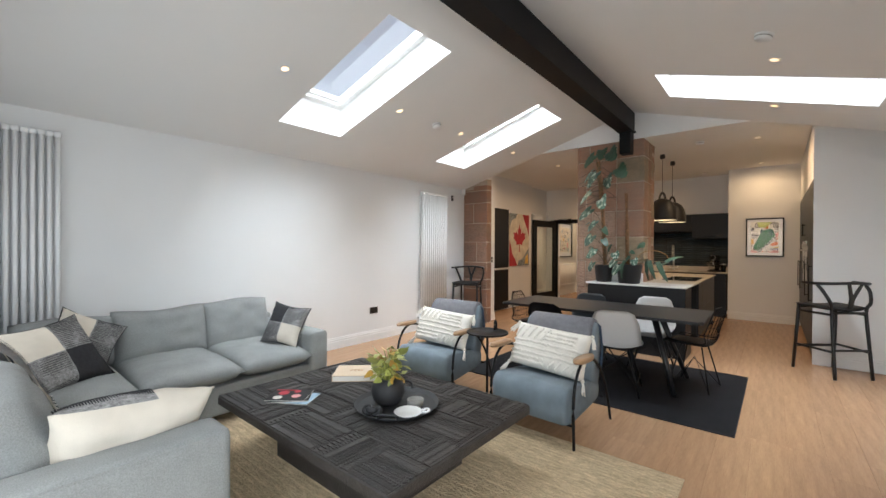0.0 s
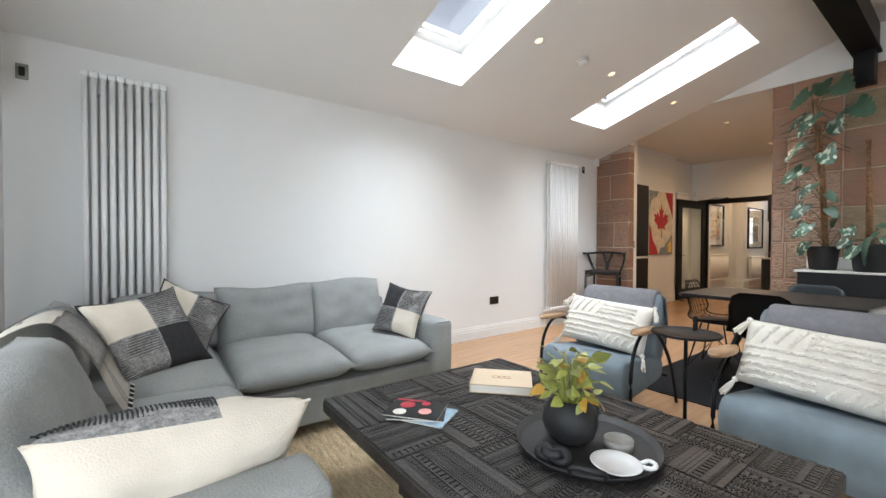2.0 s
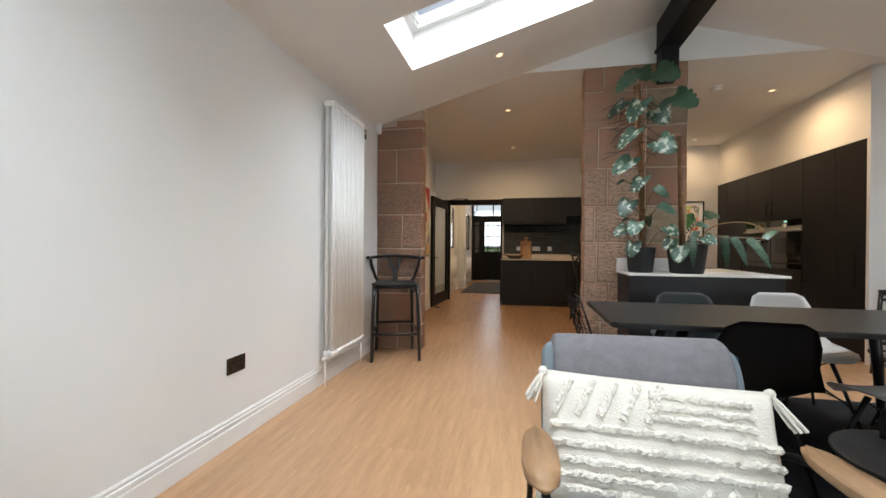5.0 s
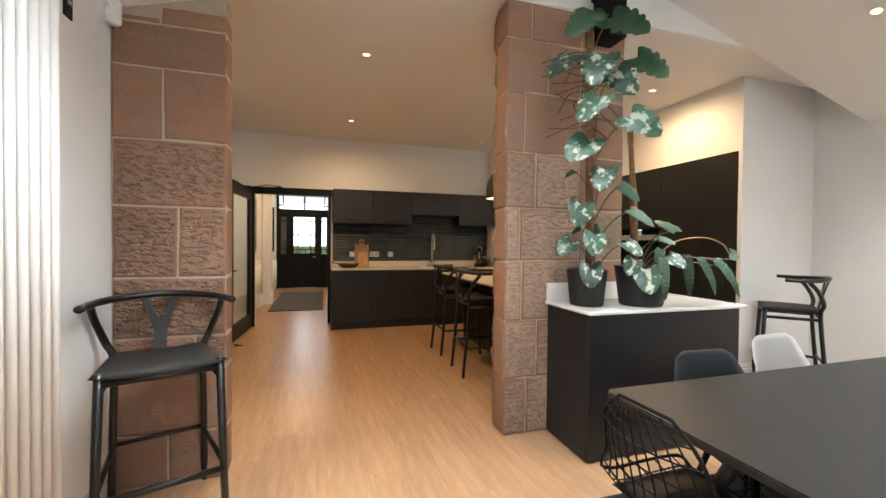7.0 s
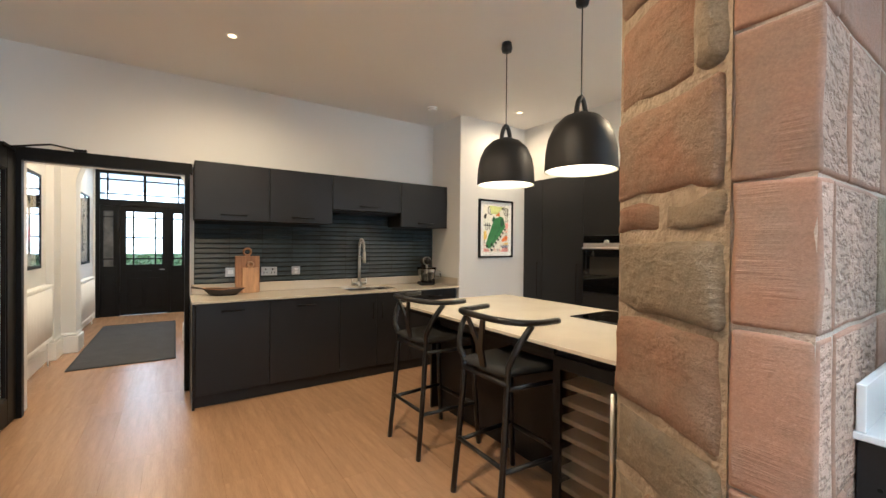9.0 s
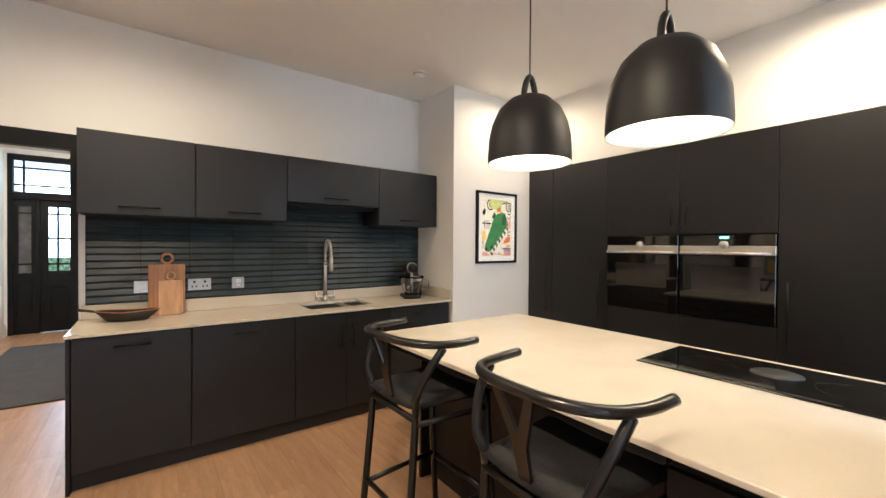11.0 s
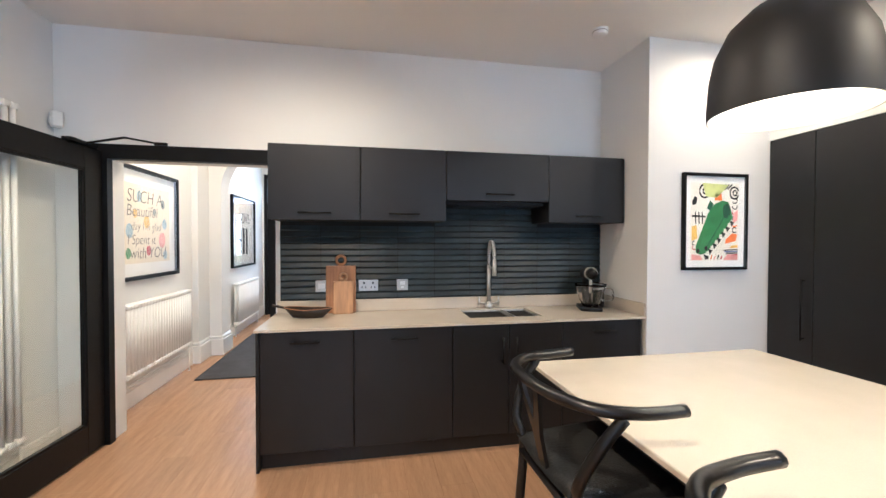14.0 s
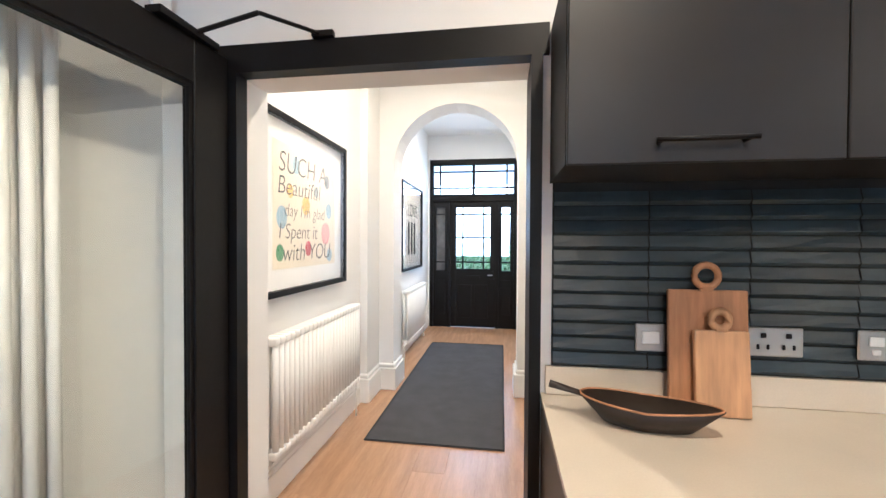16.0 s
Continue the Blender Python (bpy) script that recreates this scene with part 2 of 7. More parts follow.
def prism(pts, axis, a, b, bm=None):
    """A polygon in the two other axes, drawn out from a to b along axis."""
    bm = bm or bmesh.new()
    def at(p, v):
        return {"x": (v, p[0], p[1]), "y": (p[0], v, p[1]), "z": (p[0], p[1], v)}[axis]
    lo = [bm.verts.new(at(p, a)) for p in pts]
    hi = [bm.verts.new(at(p, b)) for p in pts]
    bm.faces.new(lo)
    bm.faces.new(hi[::-1])
    for i in range(len(pts)):
        j = (i + 1) % len(pts)
        bm.faces.new((lo[i], lo[j], hi[j], hi[i]))
    return bm


def tube(path, r, sides=8, bm=None, r1=None, closed=False, flat=1.0):
    """A round bar along a list of points, tapering from r to r1."""
    bm = bm or bmesh.new()
    pts = [Vector(p) for p in path]
    n, rings = len(pts), []
    up = Vector((0, 0, 1))
    for i, p in enumerate(pts):
        a = pts[(i - 1) % n] if (i or closed) else p
        b = pts[(i + 1) % n] if (i < n - 1 or closed) else p
        d = (b - a).normalized()
        side = d.cross(up)
        if side.length < 0.05:
            side = d.cross(Vector((0, 1, 0)))
        side.normalize()
        top = side.cross(d).normalized()
        rad = r if r1 is None else r + (r1 - r) * i / (n - 1)
        rings.append([bm.verts.new(p + side * (rad * math.cos(2 * math.pi * k / sides)) + top * (rad * flat * math.sin(2 * math.pi * k / sides))) for k in range(sides)])
    for i in range(n if closed else n - 1):
        u, v = rings[i], rings[(i + 1) % n]
        for k in range(sides):
            bm.faces.new((u[k], u[(k + 1) % sides], v[(k + 1) % sides], v[k]))
    if not closed:
        bm.faces.new(rings[0][::-1])
        bm.faces.new(rings[-1])
    return bm


def lathe(profile, sides=28, bm=None, centre=(0, 0, 0), close=True):
    """Turns a profile of (radius, height) about z."""
    bm = bm or bmesh.new()
    rings = []
    for r, z in profile:
        rings.append([bm.verts.new((centre[0] + r * math.cos(2 * math.pi * k / sides), centre[1] + r * math.sin(2 * math.pi * k / sides), centre[2] + z)) for k in range(sides)])
    for u, v in zip(rings, rings[1:]):
        for k in range(sides):
            bm.faces.new((u[k], u[(k + 1) % sides], v[(k + 1) % sides], v[k]))
    if close:
        if profile[0][0] > 1e-4:
            bm.faces.new(rings[0][::-1])
        if profile[-1][0] > 1e-4:
            bm.faces.new(rings[-1])
    bmesh.ops.remove_doubles(bm, verts=bm.verts, dist=1e-5)
    return bm


def curve(points, n=24):
    """A smooth line through the points."""
    P = [Vector(p) for p in points]
    P = [2 * P[0] - P[1]] + P + [2 * P[-1] - P[-2]]
    out = []
    steps = max(2, n // (len(P) - 3))
    for i in range(1, len(P) - 2):
        for k in range(steps):
            t = k / steps
            a, b, c, d = P[i - 1:i + 3]
            out.append(0.5 * ((2 * b) + (c - a) * t + (2 * a - 5 * b + 4 * c - d) * t * t + (3 * b - a - 3 * c + d) * t ** 3))
    out.append(P[-2])
    return out


def cushion(w, d, h, puff=0.5, nx=14, ny=14, crease=0.0, seed=0, pinch=0.0):
    """A stuffed cushion, centred: w by d, thickest h in the middle, with a rounded edge."""
    bm = bmesh.new()
    def sheet(sign):
        rows = []
        for j in range(ny + 1):
            row = []
            for i in range(nx + 1):
                u, v = i / nx * 2 - 1, j / ny * 2 - 1
                e = max(0.0, 1 - abs(u) ** 6) ** 0.5 * max(0.0, 1 - abs(v) ** 6) ** 0.5
                soft = (1 - u * u) ** 0.5 * (1 - v * v) ** 0.5
                t = (1 - puff) * e + puff * soft
                k = 1 - pinch * (abs(v) ** 3) * (1 - u * u) * 0.5
                q = 1 - pinch * (abs(u) ** 3) * (1 - v * v) * 0.5
                wob = crease * noise.noise(Vector((u * 2.2 + seed, v * 2.2, sign * 3 + seed)))
                row.append(bm.verts.new((u * w / 2 * q, v * d / 2 * k, sign * (t * h / 2 + wob * t))))
            rows.append(row)
        for j in range(ny):
            for i in range(nx):
                f = (rows[j][i], rows[j][i + 1], rows[j + 1][i + 1], rows[j + 1][i])
                bm.faces.new(f if sign > 0 else f[::-1])
    sheet(1)
    sheet(-1)
    bmesh.ops.remove_doubles(bm, verts=bm.verts, dist=1e-4)
    return bm


def moved(bm, m):
    bmesh.ops.transform(bm, matrix=m, verts=bm.verts)
    return bm

# ---- structure: living room, kitchen, hall ----
WX, RX, END_Y, GABLE_Y, KIT_Y, BACK_Y = -4.5, 1.5, 0.13, 6.65, 7.1, 10.88
CZ, KX, BOX_X, BOX_Y, TALL_X = 2.975, -4.78, -0.59, 10.263, 0.482


def roof_z(x):
    return RIDGE_Z - SLOPE * abs(x - RIDGE_X)


setting("floor", bx(-5.0, 1.8, -0.3, 16.4, -0.12, -0.006), OAK, "sub-floor slab under the pale oak plank flooring", "floor")
# left long wall with its plaster, then the kitchen and hall walls
setting("wall_west", bx(-4.8, WX, -0.3, GABLE_Y, 0, 2.8), WHITE, "plain white painted plaster wall of the living room", "wall")
setting("wall_east", boxes((RX, RX + 0.3, -0.3, 6.6, 0, 2.8), (RX, RX + 0.3, 6.6, 7.4, 0, 3.05)), WHITE, "plain white painted plaster wall closing the living room", "wall")
setting("wall_south", boxes((-4.5, -3.90, -0.3, END_Y, 0, 3.4), (1.25, 1.5, -0.3, END_Y, 0, 3.4), (-3.90, 1.25, -0.3, END_Y, 2.32, 3.45)), WHITE, "white end wall around the wide patio doors", "wall")
# gable wall over the opening, with the header between the two slopes
g = bmesh.new()
prism([(-4.5, 2.985), (1.5, 2.985), (1.5, 3.7), (-4.5, 3.7)], "y", GABLE_Y, KIT_Y, g)
setting("wall_gable", g, WHITE, "white painted gable above the wide kitchen opening", "wall")
setting("wall_stub", boxes((0.484, 1.5, 7.08, 7.118, 0, 2.974)), WHITE, "white painted wall beside the tall kitchen units", "wall")
# the pier's plastered return
setting("wall_reveal", boxes((-4.78, -4.06, 6.80, 7.06, 0, 2.97)), WHITE, "white plastered return beside the stone pier", "wall")
PX = -4.60
setting("wall_kitchen_west", boxes((-5.0, KX, 6.65, BACK_Y + 0.2, 0, 3.1), (KX, PX, 7.062, 9.63, 0, CZ - 0.001)), WHITE, "white painted kitchen side wall", "wall")
setting("wall_kitchen_north", boxes((KX, -4.47, BACK_Y, 11.1, 0, CZ), (-3.35, 1.8, BACK_Y, 11.1, 0, CZ), (-4.47, -3.35, BACK_Y, 11.1, 2.06, CZ)), WHITE, "white painted kitchen wall with the doorway to the hall", "wall")
setting("wall_chimney_box", bx(BOX_X, 1.3, BOX_Y, BACK_Y, 0, CZ), WHITE, "white boxed-out wall beside the worktop", "wall")
setting("wall_kitchen_east", bx(1.105, 1.3, 7.119, BOX_Y, 0, CZ), WHITE, "white wall behind the tall kitchen units", "wall")
setting("wall_over_units", bx(TALL_X + 0.003, 1.104, 7.119, BOX_Y, 2.262, CZ), WHITE, "white painted bulkhead above the tall units", "wall")
setting("ceiling_kitchen", boxes((-5.0, 1.8, KIT_Y, 11.1, CZ, CZ + 0.15), (-4.78, 1.8, GABLE_Y + 0.004, KIT_Y, CZ, CZ + 0.01)), CEIL, "flat white painted kitchen ceiling", "ceiling")

# the two roof slopes, each with its skylight openings
SKY_L = [(-3.836, -2.16, 2.55, 3.31), (-3.836, -2.16, 5.03, 5.765)]
SKY_R = [(-0.84, 0.836, 5.0, 5.765)]


def slope_ceiling(name, x0, x1, holes):
    bm = bmesh.new()
    ys = sorted({END_Y - 0.43, GABLE_Y} | {v for h in holes for v in h[2:]})
    xs = sorted({x0, x1} | {v for h in holes for v in h[:2]})
    T = 0.43
    for i in range(len(xs) - 1):
        for j in range(len(ys) - 1):
            xm, ym = (xs[i] + xs[i + 1]) / 2, (ys[j] + ys[j + 1]) / 2
            if any(h[0] < xm < h[1] and h[2] < ym < h[3] for h in holes):
                continue
            a, b = roof_z(xs[i]), roof_z(xs[i + 1])
            prism([(xs[i], a), (xs[i + 1], b), (xs[i + 1], b + T), (xs[i], a + T)], "y", ys[j], ys[j + 1], bm)
    bmesh.ops.remove_doubles(bm, verts=bm.verts, dist=1e-4)
    inner = [f for f in bm.faces if any(f is not q and set(f.verts) == set(q.verts) for e in f.edges for q in e.link_faces)]
    bmesh.ops.delete(bm, geom=inner, context='FACES')
    return setting(name, bm, CEIL, "sloping white painted ceiling with skylight openings", "ceiling")


slope_ceiling("ceiling_slope_west", -4.8, RIDGE_X, SKY_L)
slope_ceiling("ceiling_slope_east", RIDGE_X, 1.8, SKY_R)


def skylight(name, x0, x1, y0, y1):
    sk = thing(name, Matrix.Identity(4), "white framed roof window in a deep white light well", "skylight")
    sk["kind"] = "structure"
    def tilted(u0, u1, v0, v1, d0, d1):
        a, b = roof_z(u0), roof_z(u1)
        return prism([(u0, a + d0), (u1, b + d0), (u1, b + d1), (u0, a + d1)], "y", v0, v1)
    w = 0.06
    for r in ((x0, x0 + w, y0, y1), (x1 - w, x1, y0, y1), (x0 + w, x1 - w, y0, y0 + w), (x0 + w, x1 - w, y1 - w, y1)):
        part("window_frame", tilted(*r, 0.32, 0.42), GLOSSW, sk)
    for r in ((x0 + w, x0 + w + 0.03, y0 + w, y1 - w), (x1 - w - 0.03, x1 - w, y0 + w, y1 - w)):
        part("glazing_bead", tilted(*r, 0.35, 0.38), CHROME, sk, "grey aluminium glazing bead")
    p = part("pane", tilted(x0 + w, x1 - w, y0 + w, y1 - w, 0.365, 0.375), CLEAR, sk, "clear glass pane")
    p.visible_shadow = False


for i, h in enumerate(SKY_L + SKY_R):
    skylight("window_%d" % (i + 1), *h)

# ridge beam and the steel stub on which it sits
beam = thing("ridge_beam", Matrix.Identity(4), "black painted steel ridge beam under the vaulted ceiling", "beam")
beam["kind"] = "structure"
part("beam_web", boxes((-1.545, -1.495, -0.2, 6.64, 3.075, 3.36)), STEEL, beam)
part("lower_flange", bx(-1.62, -1.42, -0.2, 6.64, 3.055, 3.078), STEEL, beam)
part("side_plate", bx(-1.60, -1.44, -0.2, 6.64, 3.08, 3.345), STEEL, beam)
part("post", bx(-1.60, -1.45, 6.47, 6.64, 2.75, 3.055, 0.006), STEEL, beam, "short black steel post")

# skirting boards, moulded at the top
def skirting(x0, y0, x1, y1, nx, ny, h=0.153):
    """Along the line, standing out from the wall by the normal (nx, ny)."""
    prof = [(0, 0), (0.018, 0), (0.018, h - 0.055), (0.011, h - 0.052), (0.011, h - 0.046), (0.016, h - 0.043), (0.016, h - 0.026), (0.009, h - 0.022), (0.009, h - 0.015), (0.012, h - 0.011), (0.008, h), (0, h)]
    bm = bmesh.new()
    a = [bm.verts.new((x0 + nx * d, y0 + ny * d, z)) for d, z in prof]
    b = [bm.verts.new((x1 + nx * d, y1 + ny * d, z)) for d, z in prof]
    bm.faces.new(a)
    bm.faces.new(b[::-1])
    for i in range(len(prof)):
        j = (i + 1) % len(prof)
        bm.faces.new((a[i], a[j], b[j], b[i]))
    setting("baseboard", bm, GLOSSW, "white moulded skirting board", "skirting")


skirting(WX, END_Y, WX, GABLE_Y - 0.02, 1, 0)
skirting(0.484, 7.08, RX, 7.08, 0, -1)
skirting(PX, 8.45, PX, 9.63, 1, 0)
skirting(KX, 9.634, KX, BACK_Y, 1, 0)
skirting(BOX_X, BOX_Y, TALL_X, BOX_Y, 0, -1)
skirting(RX, END_Y, RX, 7.06, -1, 0)
skirting(-4.06, 6.83, -4.06, 7.06, 1, 0)
skirting(-4.5, END_Y, -3.90, END_Y, 0, 1)

# hall beyond the kitchen door
HX, HR, HZ, FD_Y, AR_Y = -4.70, -3.20, 3.2, 16.1, 13.2
setting("wall_hall_west", boxes((-5.0, HX, 11.1, 16.4, 0, 3.4)), WHITE, "cream-lit white hall wall", "wall")
setting("wall_hall_east", boxes((HR, -3.0, 11.1, 16.4, 0, 3.4)), WHITE, "white hall wall", "wall")
setting("ceiling_hall", bx(-5.0, -3.0, 11.1, 16.4, HZ, HZ + 0.15), CEIL, "white hall ceiling", "ceiling")
arch = bmesh.new()
AC, AZ, AR = -3.90, 2.13, 0.587
pts = [(HX, 0), (AC - AR, 0), (AC - AR, AZ)] + [(AC - AR * math.cos(math.pi * k / 20), AZ + AR * math.sin(math.pi * k / 20)) for k in range(1, 10)] + [(AC, AZ + AR), (AC, HZ), (HX, HZ)]
prism(pts, "y", AR_Y, AR_Y + 0.30, arch)
pts = [(HR, 0), (AC + AR, 0), (AC + AR, AZ)] + [(AC + AR * math.cos(math.pi * k / 20), AZ + AR * math.sin(math.pi * k / 20)) for k in range(1, 10)] + [(AC, AZ + AR), (AC, HZ), (HR, HZ)]
prism(pts, "y", AR_Y, AR_Y + 0.30, arch)
bmesh.ops.remove_doubles(arch, verts=arch.verts, dist=1e-4)
setting("wall_arch", arch, WHITE, "plastered round arch across the hall", "arch")
skirting(HX, 11.1, HX, AR_Y, 1, 0, 0.2)
skirting(HX, AR_Y + 0.30, HX, FD_Y, 1, 0, 0.2)
skirting(HR, AR_Y + 0.30, HR, FD_Y, -1, 0, 0.2)
for xa, xb in ((HX, AC - AR), (AC + AR, HR)):
    bm = boxes((xa - 0.03 if xa > -4 else xa, xb if xa > -4 else xb + 0.03, AR_Y - 0.03, AR_Y + 0.33, 0, 0.21, 0.006), (xa - 0.015 if xa > -4 else xa, xb if xa > -4 else xb + 0.015, AR_Y - 0.015, AR_Y + 0.315, 0.21, 0.25, 0.01))
    setting("trim", bm, GLOSSW, "white plinth block at the foot of the arch", "plinth")
setting("wall_pilaster", boxes((HX, HX + 0.07, 12.86, AR_Y, 0, HZ)), WHITE, "shallow plaster pilaster before the arch", "pilaster")
setting("trim", boxes((HX, HX + 0.10, 12.83, AR_Y - 0.031, 0, 0.21, 0.006), (HX, HX + 0.085, 12.845, AR_Y - 0.031, 0.21, 0.25, 0.01)), GLOSSW, "white plinth block at the foot of the pilaster", "plinth")
setting("wall_hall_north", boxes((-5.0, -4.667, FD_Y, 16.4, 0, 3.4), (-3.216, -3.0, FD_Y, 16.4, 0, 3.4), (-4.667, -3.216, FD_Y, 16.4, 2.798, 3.4)), WHITE, "white wall round the front door", "wall")

# outside: ground, lawn, hedge and a far house seen through the glass
setting("ground", boxes((-400, 400, 16.4, 400, -0.25, -0.12), (-400, 400, -400, -0.3, -0.25, -0.12), (-400, -5.0, -0.3, 16.4, -0.25, -0.12), (1.8, 400, -0.3, 16.4, -0.25, -0.12)), GRASS, "green lawn outside the house", "lawn")
setting("pavement", bx(-5.6, -2.0, 16.4, 20.5, -0.119, -0.03), PAVE, "pale paved path before the front door", "path")

# ---- living room things ----
def leg(parent, a, b, r, mtl, name="leg", r1=None, sides=8):
    return part(name, tube([a, b], r, sides, r1=r1), mtl, parent, smooth=True)


def sofa():
    s = thing("corner_sofa", Matrix.Identity(4), "L-shaped grey fabric corner sofa with loose cushions", "sofa")
    part("base", bx(-4.42, -3.22, 0.22, 2.58, 0.07, 0.30, 0.02, 2), SOFA, s)
    part("base", bx(-3.22, -1.92, 0.22, 1.20, 0.07, 0.30, 0.02, 2), SOFA, s)
    for y0, y1, z1 in ((2.53, 2.715, 0.60),):
        a = part("arm", bx(-4.42, -3.18, y0, y1, 0.06, z1, 0.045, 3), SOFA, s, smooth=True)
        part("seam", tube([(-3.185, y0 + 0.03, 0.59), (-3.19, y1 - 0.03, 0.59)], 0.004, 6), SOFA, a)
    a = part("arm", bx(-1.95, -1.735, 0.24, 1.235, 0.06, 0.60, 0.045, 3), SOFA, s, smooth=True)
    part("seam", tube(curve([(-1.74, 0.3, 0.585), (-1.738, 0.8, 0.588), (-1.74, 1.2, 0.585)]), 0.004, 6), SOFA, a)
    part("back_panel", bx(-4.45, -4.26, 0.22, 2.70, 0.07, 0.66, 0.04, 3), SOFA, s, smooth=True)
    part("back_panel", bx(-4.26, -1.93, 0.20, 0.38, 0.07, 0.66, 0.04, 3), SOFA, s, smooth=True)
    def seat(x0, x1, y0, y1, seed):
        bm = moved(cushion(x1 - x0, y1 - y0, 0.185, 0.10, crease=0.008, seed=seed), Matrix.Translation(((x0 + x1) / 2, (y0 + y1) / 2, 0.385)))
        c = part("seat_cushion", bm, SOFA, s, smooth=True)
        e = 0.012
        part("piping", tube([(x0 + e + 0.02, y0 + e, 0.388), (x1 - e, y0 + e, 0.388), (x1 - e, y1 - e, 0.388), (x0 + e + 0.02, y1 - e, 0.388)], 0.005, 6), SOFA, c)
    seat(-4.25, -3.18, 1.93, 2.555, 1)
    seat(-4.25, -3.18, 1.25, 1.94, 2)
    seat(-4.25, -3.20, 0.38, 1.26, 3)
    seat(-3.21, -1.94, 0.38, 1.26, 4)
    def back(centre, w, h, turn, lean, seed, thick=0.23):
        m = Matrix.Translation(centre) @ Matrix.Rotation(turn, 4, 'Z') @ Matrix.Rotation(radians(90 - lean), 4, 'X')
        bm = cushion(w, h, thick, 0.28, 20, 16, crease=0.03, seed=seed)
        for v in bm.verts:
            if v.co.y > 0:
                v.co.y += 0.025 * math.sin(v.co.x * 9 + seed) * (v.co.y / h)
        c = part("back_cushion", moved(bm, m), SOFA, s, smooth=True)
        rim = [m @ Vector((w / 2 * u * 0.9, h / 2 + 0.025 * math.sin(w / 2 * u * 0.9 * 9 + seed) * 0.5 - 0.002, 0)) for u in np.linspace(-1, 1, 13)]
        part("piping", tube(rim, 0.004, 6), SOFA, c)
    back((-4.10, 2.25, 0.63), 0.64, 0.46, radians(90), 14, 1)
    back((-4.10, 1.61, 0.62), 0.72, 0.44, radians(90), 14, 5)
    back((-4.14, 0.98, 0.615), 0.62, 0.42, radians(90), 12, 8)
    back((-3.45, 0.50, 0.635), 0.80, 0.42, radians(180), 12, 11)
    back((-2.41, 0.56, 0.625), 0.95, 0.46, radians(180), 20, 14, 0.33)
    for x, y in ((-3.28, 2.68), (-4.35, 2.68), (-1.82, 1.15), (-1.82, 0.3), (-4.35, 0.3), (-3.2, 0.4)):
        part("foot", bx(x - 0.04, x + 0.04, y - 0.04, y + 0.04, 0.008, 0.075, 0.008), ARMWOOD, s, "oak block foot")
    return s


sofa()


def frame_to(centre, normal, roll=0.0):
    """A pose whose z looks along normal and whose y points as far up as it can."""
    z = Vector(normal).normalized()
    x = Vector((0, 0, 1)).cross(z).normalized()
    y = z.cross(x)
    r = Matrix((x, y, z)).transposed().to_4x4()
    return Matrix.Translation(centre) @ r @ Matrix.Rotation(radians(roll), 4, 'Z')


def patch_pillow(centre, normal, roll, size, quarters, label, seed):
    """A square cushion sewn from four cloths: quarters are (lower left, lower right, upper left, upper right)."""
    p = thing("throw_pillow", frame_to(centre, normal, roll), label, "pillow", "patchwork pillows on the sofa")
    n = 16
    whole = cushion(size, size, 0.17, 0.8, n, n, 0.014, seed, 0.3)
    for k, mtl in enumerate(quarters):
        bm = whole.copy()
        sx, sy = (1 if k % 2 else -1), (1 if k // 2 else -1)
        gone = [f for f in bm.faces if f.calc_center_median().x * sx < 0 or f.calc_center_median().y * sy < 0]
        bmesh.ops.delete(bm, geom=gone, context='FACES')
        q = part("cloth_patch", bm, mtl, p, smooth=True)
        if mtl is GREYW:
            for i in range(17):
                y = sy * (0.012 + i * size * 0.0275)
                pts = []
                for j in range(7):
                    x = sx * (0.01 + j * size * 0.07)
                    u, v = x / (size / 2), y / (size / 2)
                    t = 0.2 * max(0, 1 - abs(u) ** 6) ** .5 * max(0, 1 - abs(v) ** 6) ** .5 + 0.8 * (1 - u * u) ** .5 * (1 - v * v) ** .5
                    pts.append((x * (1 - 0.15 * abs(u) ** 3 * (1 - v * v)), y * (1 - 0.15 * abs(v) ** 3 * (1 - u * u)), t * 0.085 + 0.001))
                part("woven_rib", tube(pts, 0.0018, 4), CHAR, q)
    whole.free()
    edge = [(size / 2 * 0.97 * u, size / 2 * 0.97 * v, 0) for u, v in ((-1, -1), (-0.5, -0.90), (0, -0.86), (0.5, -0.90), (1, -1), (0.90, -0.5), (0.86, 0), (0.90, 0.5), (1, 1), (0.5, 0.90), (0, 0.86), (-0.5, 0.90), (-1, 1), (-0.90, 0.5), (-0.86, 0), (-0.90, -0.5))]
    part("piping", tube(edge, 0.006, 6, closed=True), CHAR, p)
    return p


patch_pillow((-3.51, 2.46, 0.645), (0.42, -0.78, 0.42), -8, 0.41, (GREYW, CREAM, CHAR, GREYW), "patchwork pillow in black, grey and cream wool", 3)
patch_pillow((-3.60, 0.87, 0.655), (0.72, 0.42, 0.55), 6, 0.53, (GREYW, CHAR, CREAM, GREYW), "large patchwork pillow in cream, grey and black wool", 7)
patch_pillow((-3.92, 1.05, 0.665), (0.85, 0.20, 0.45), -32, 0.45, (GREYW, GREYW, CREAM, GREYW), "patchwork pillow in grey and cream wool", 12)

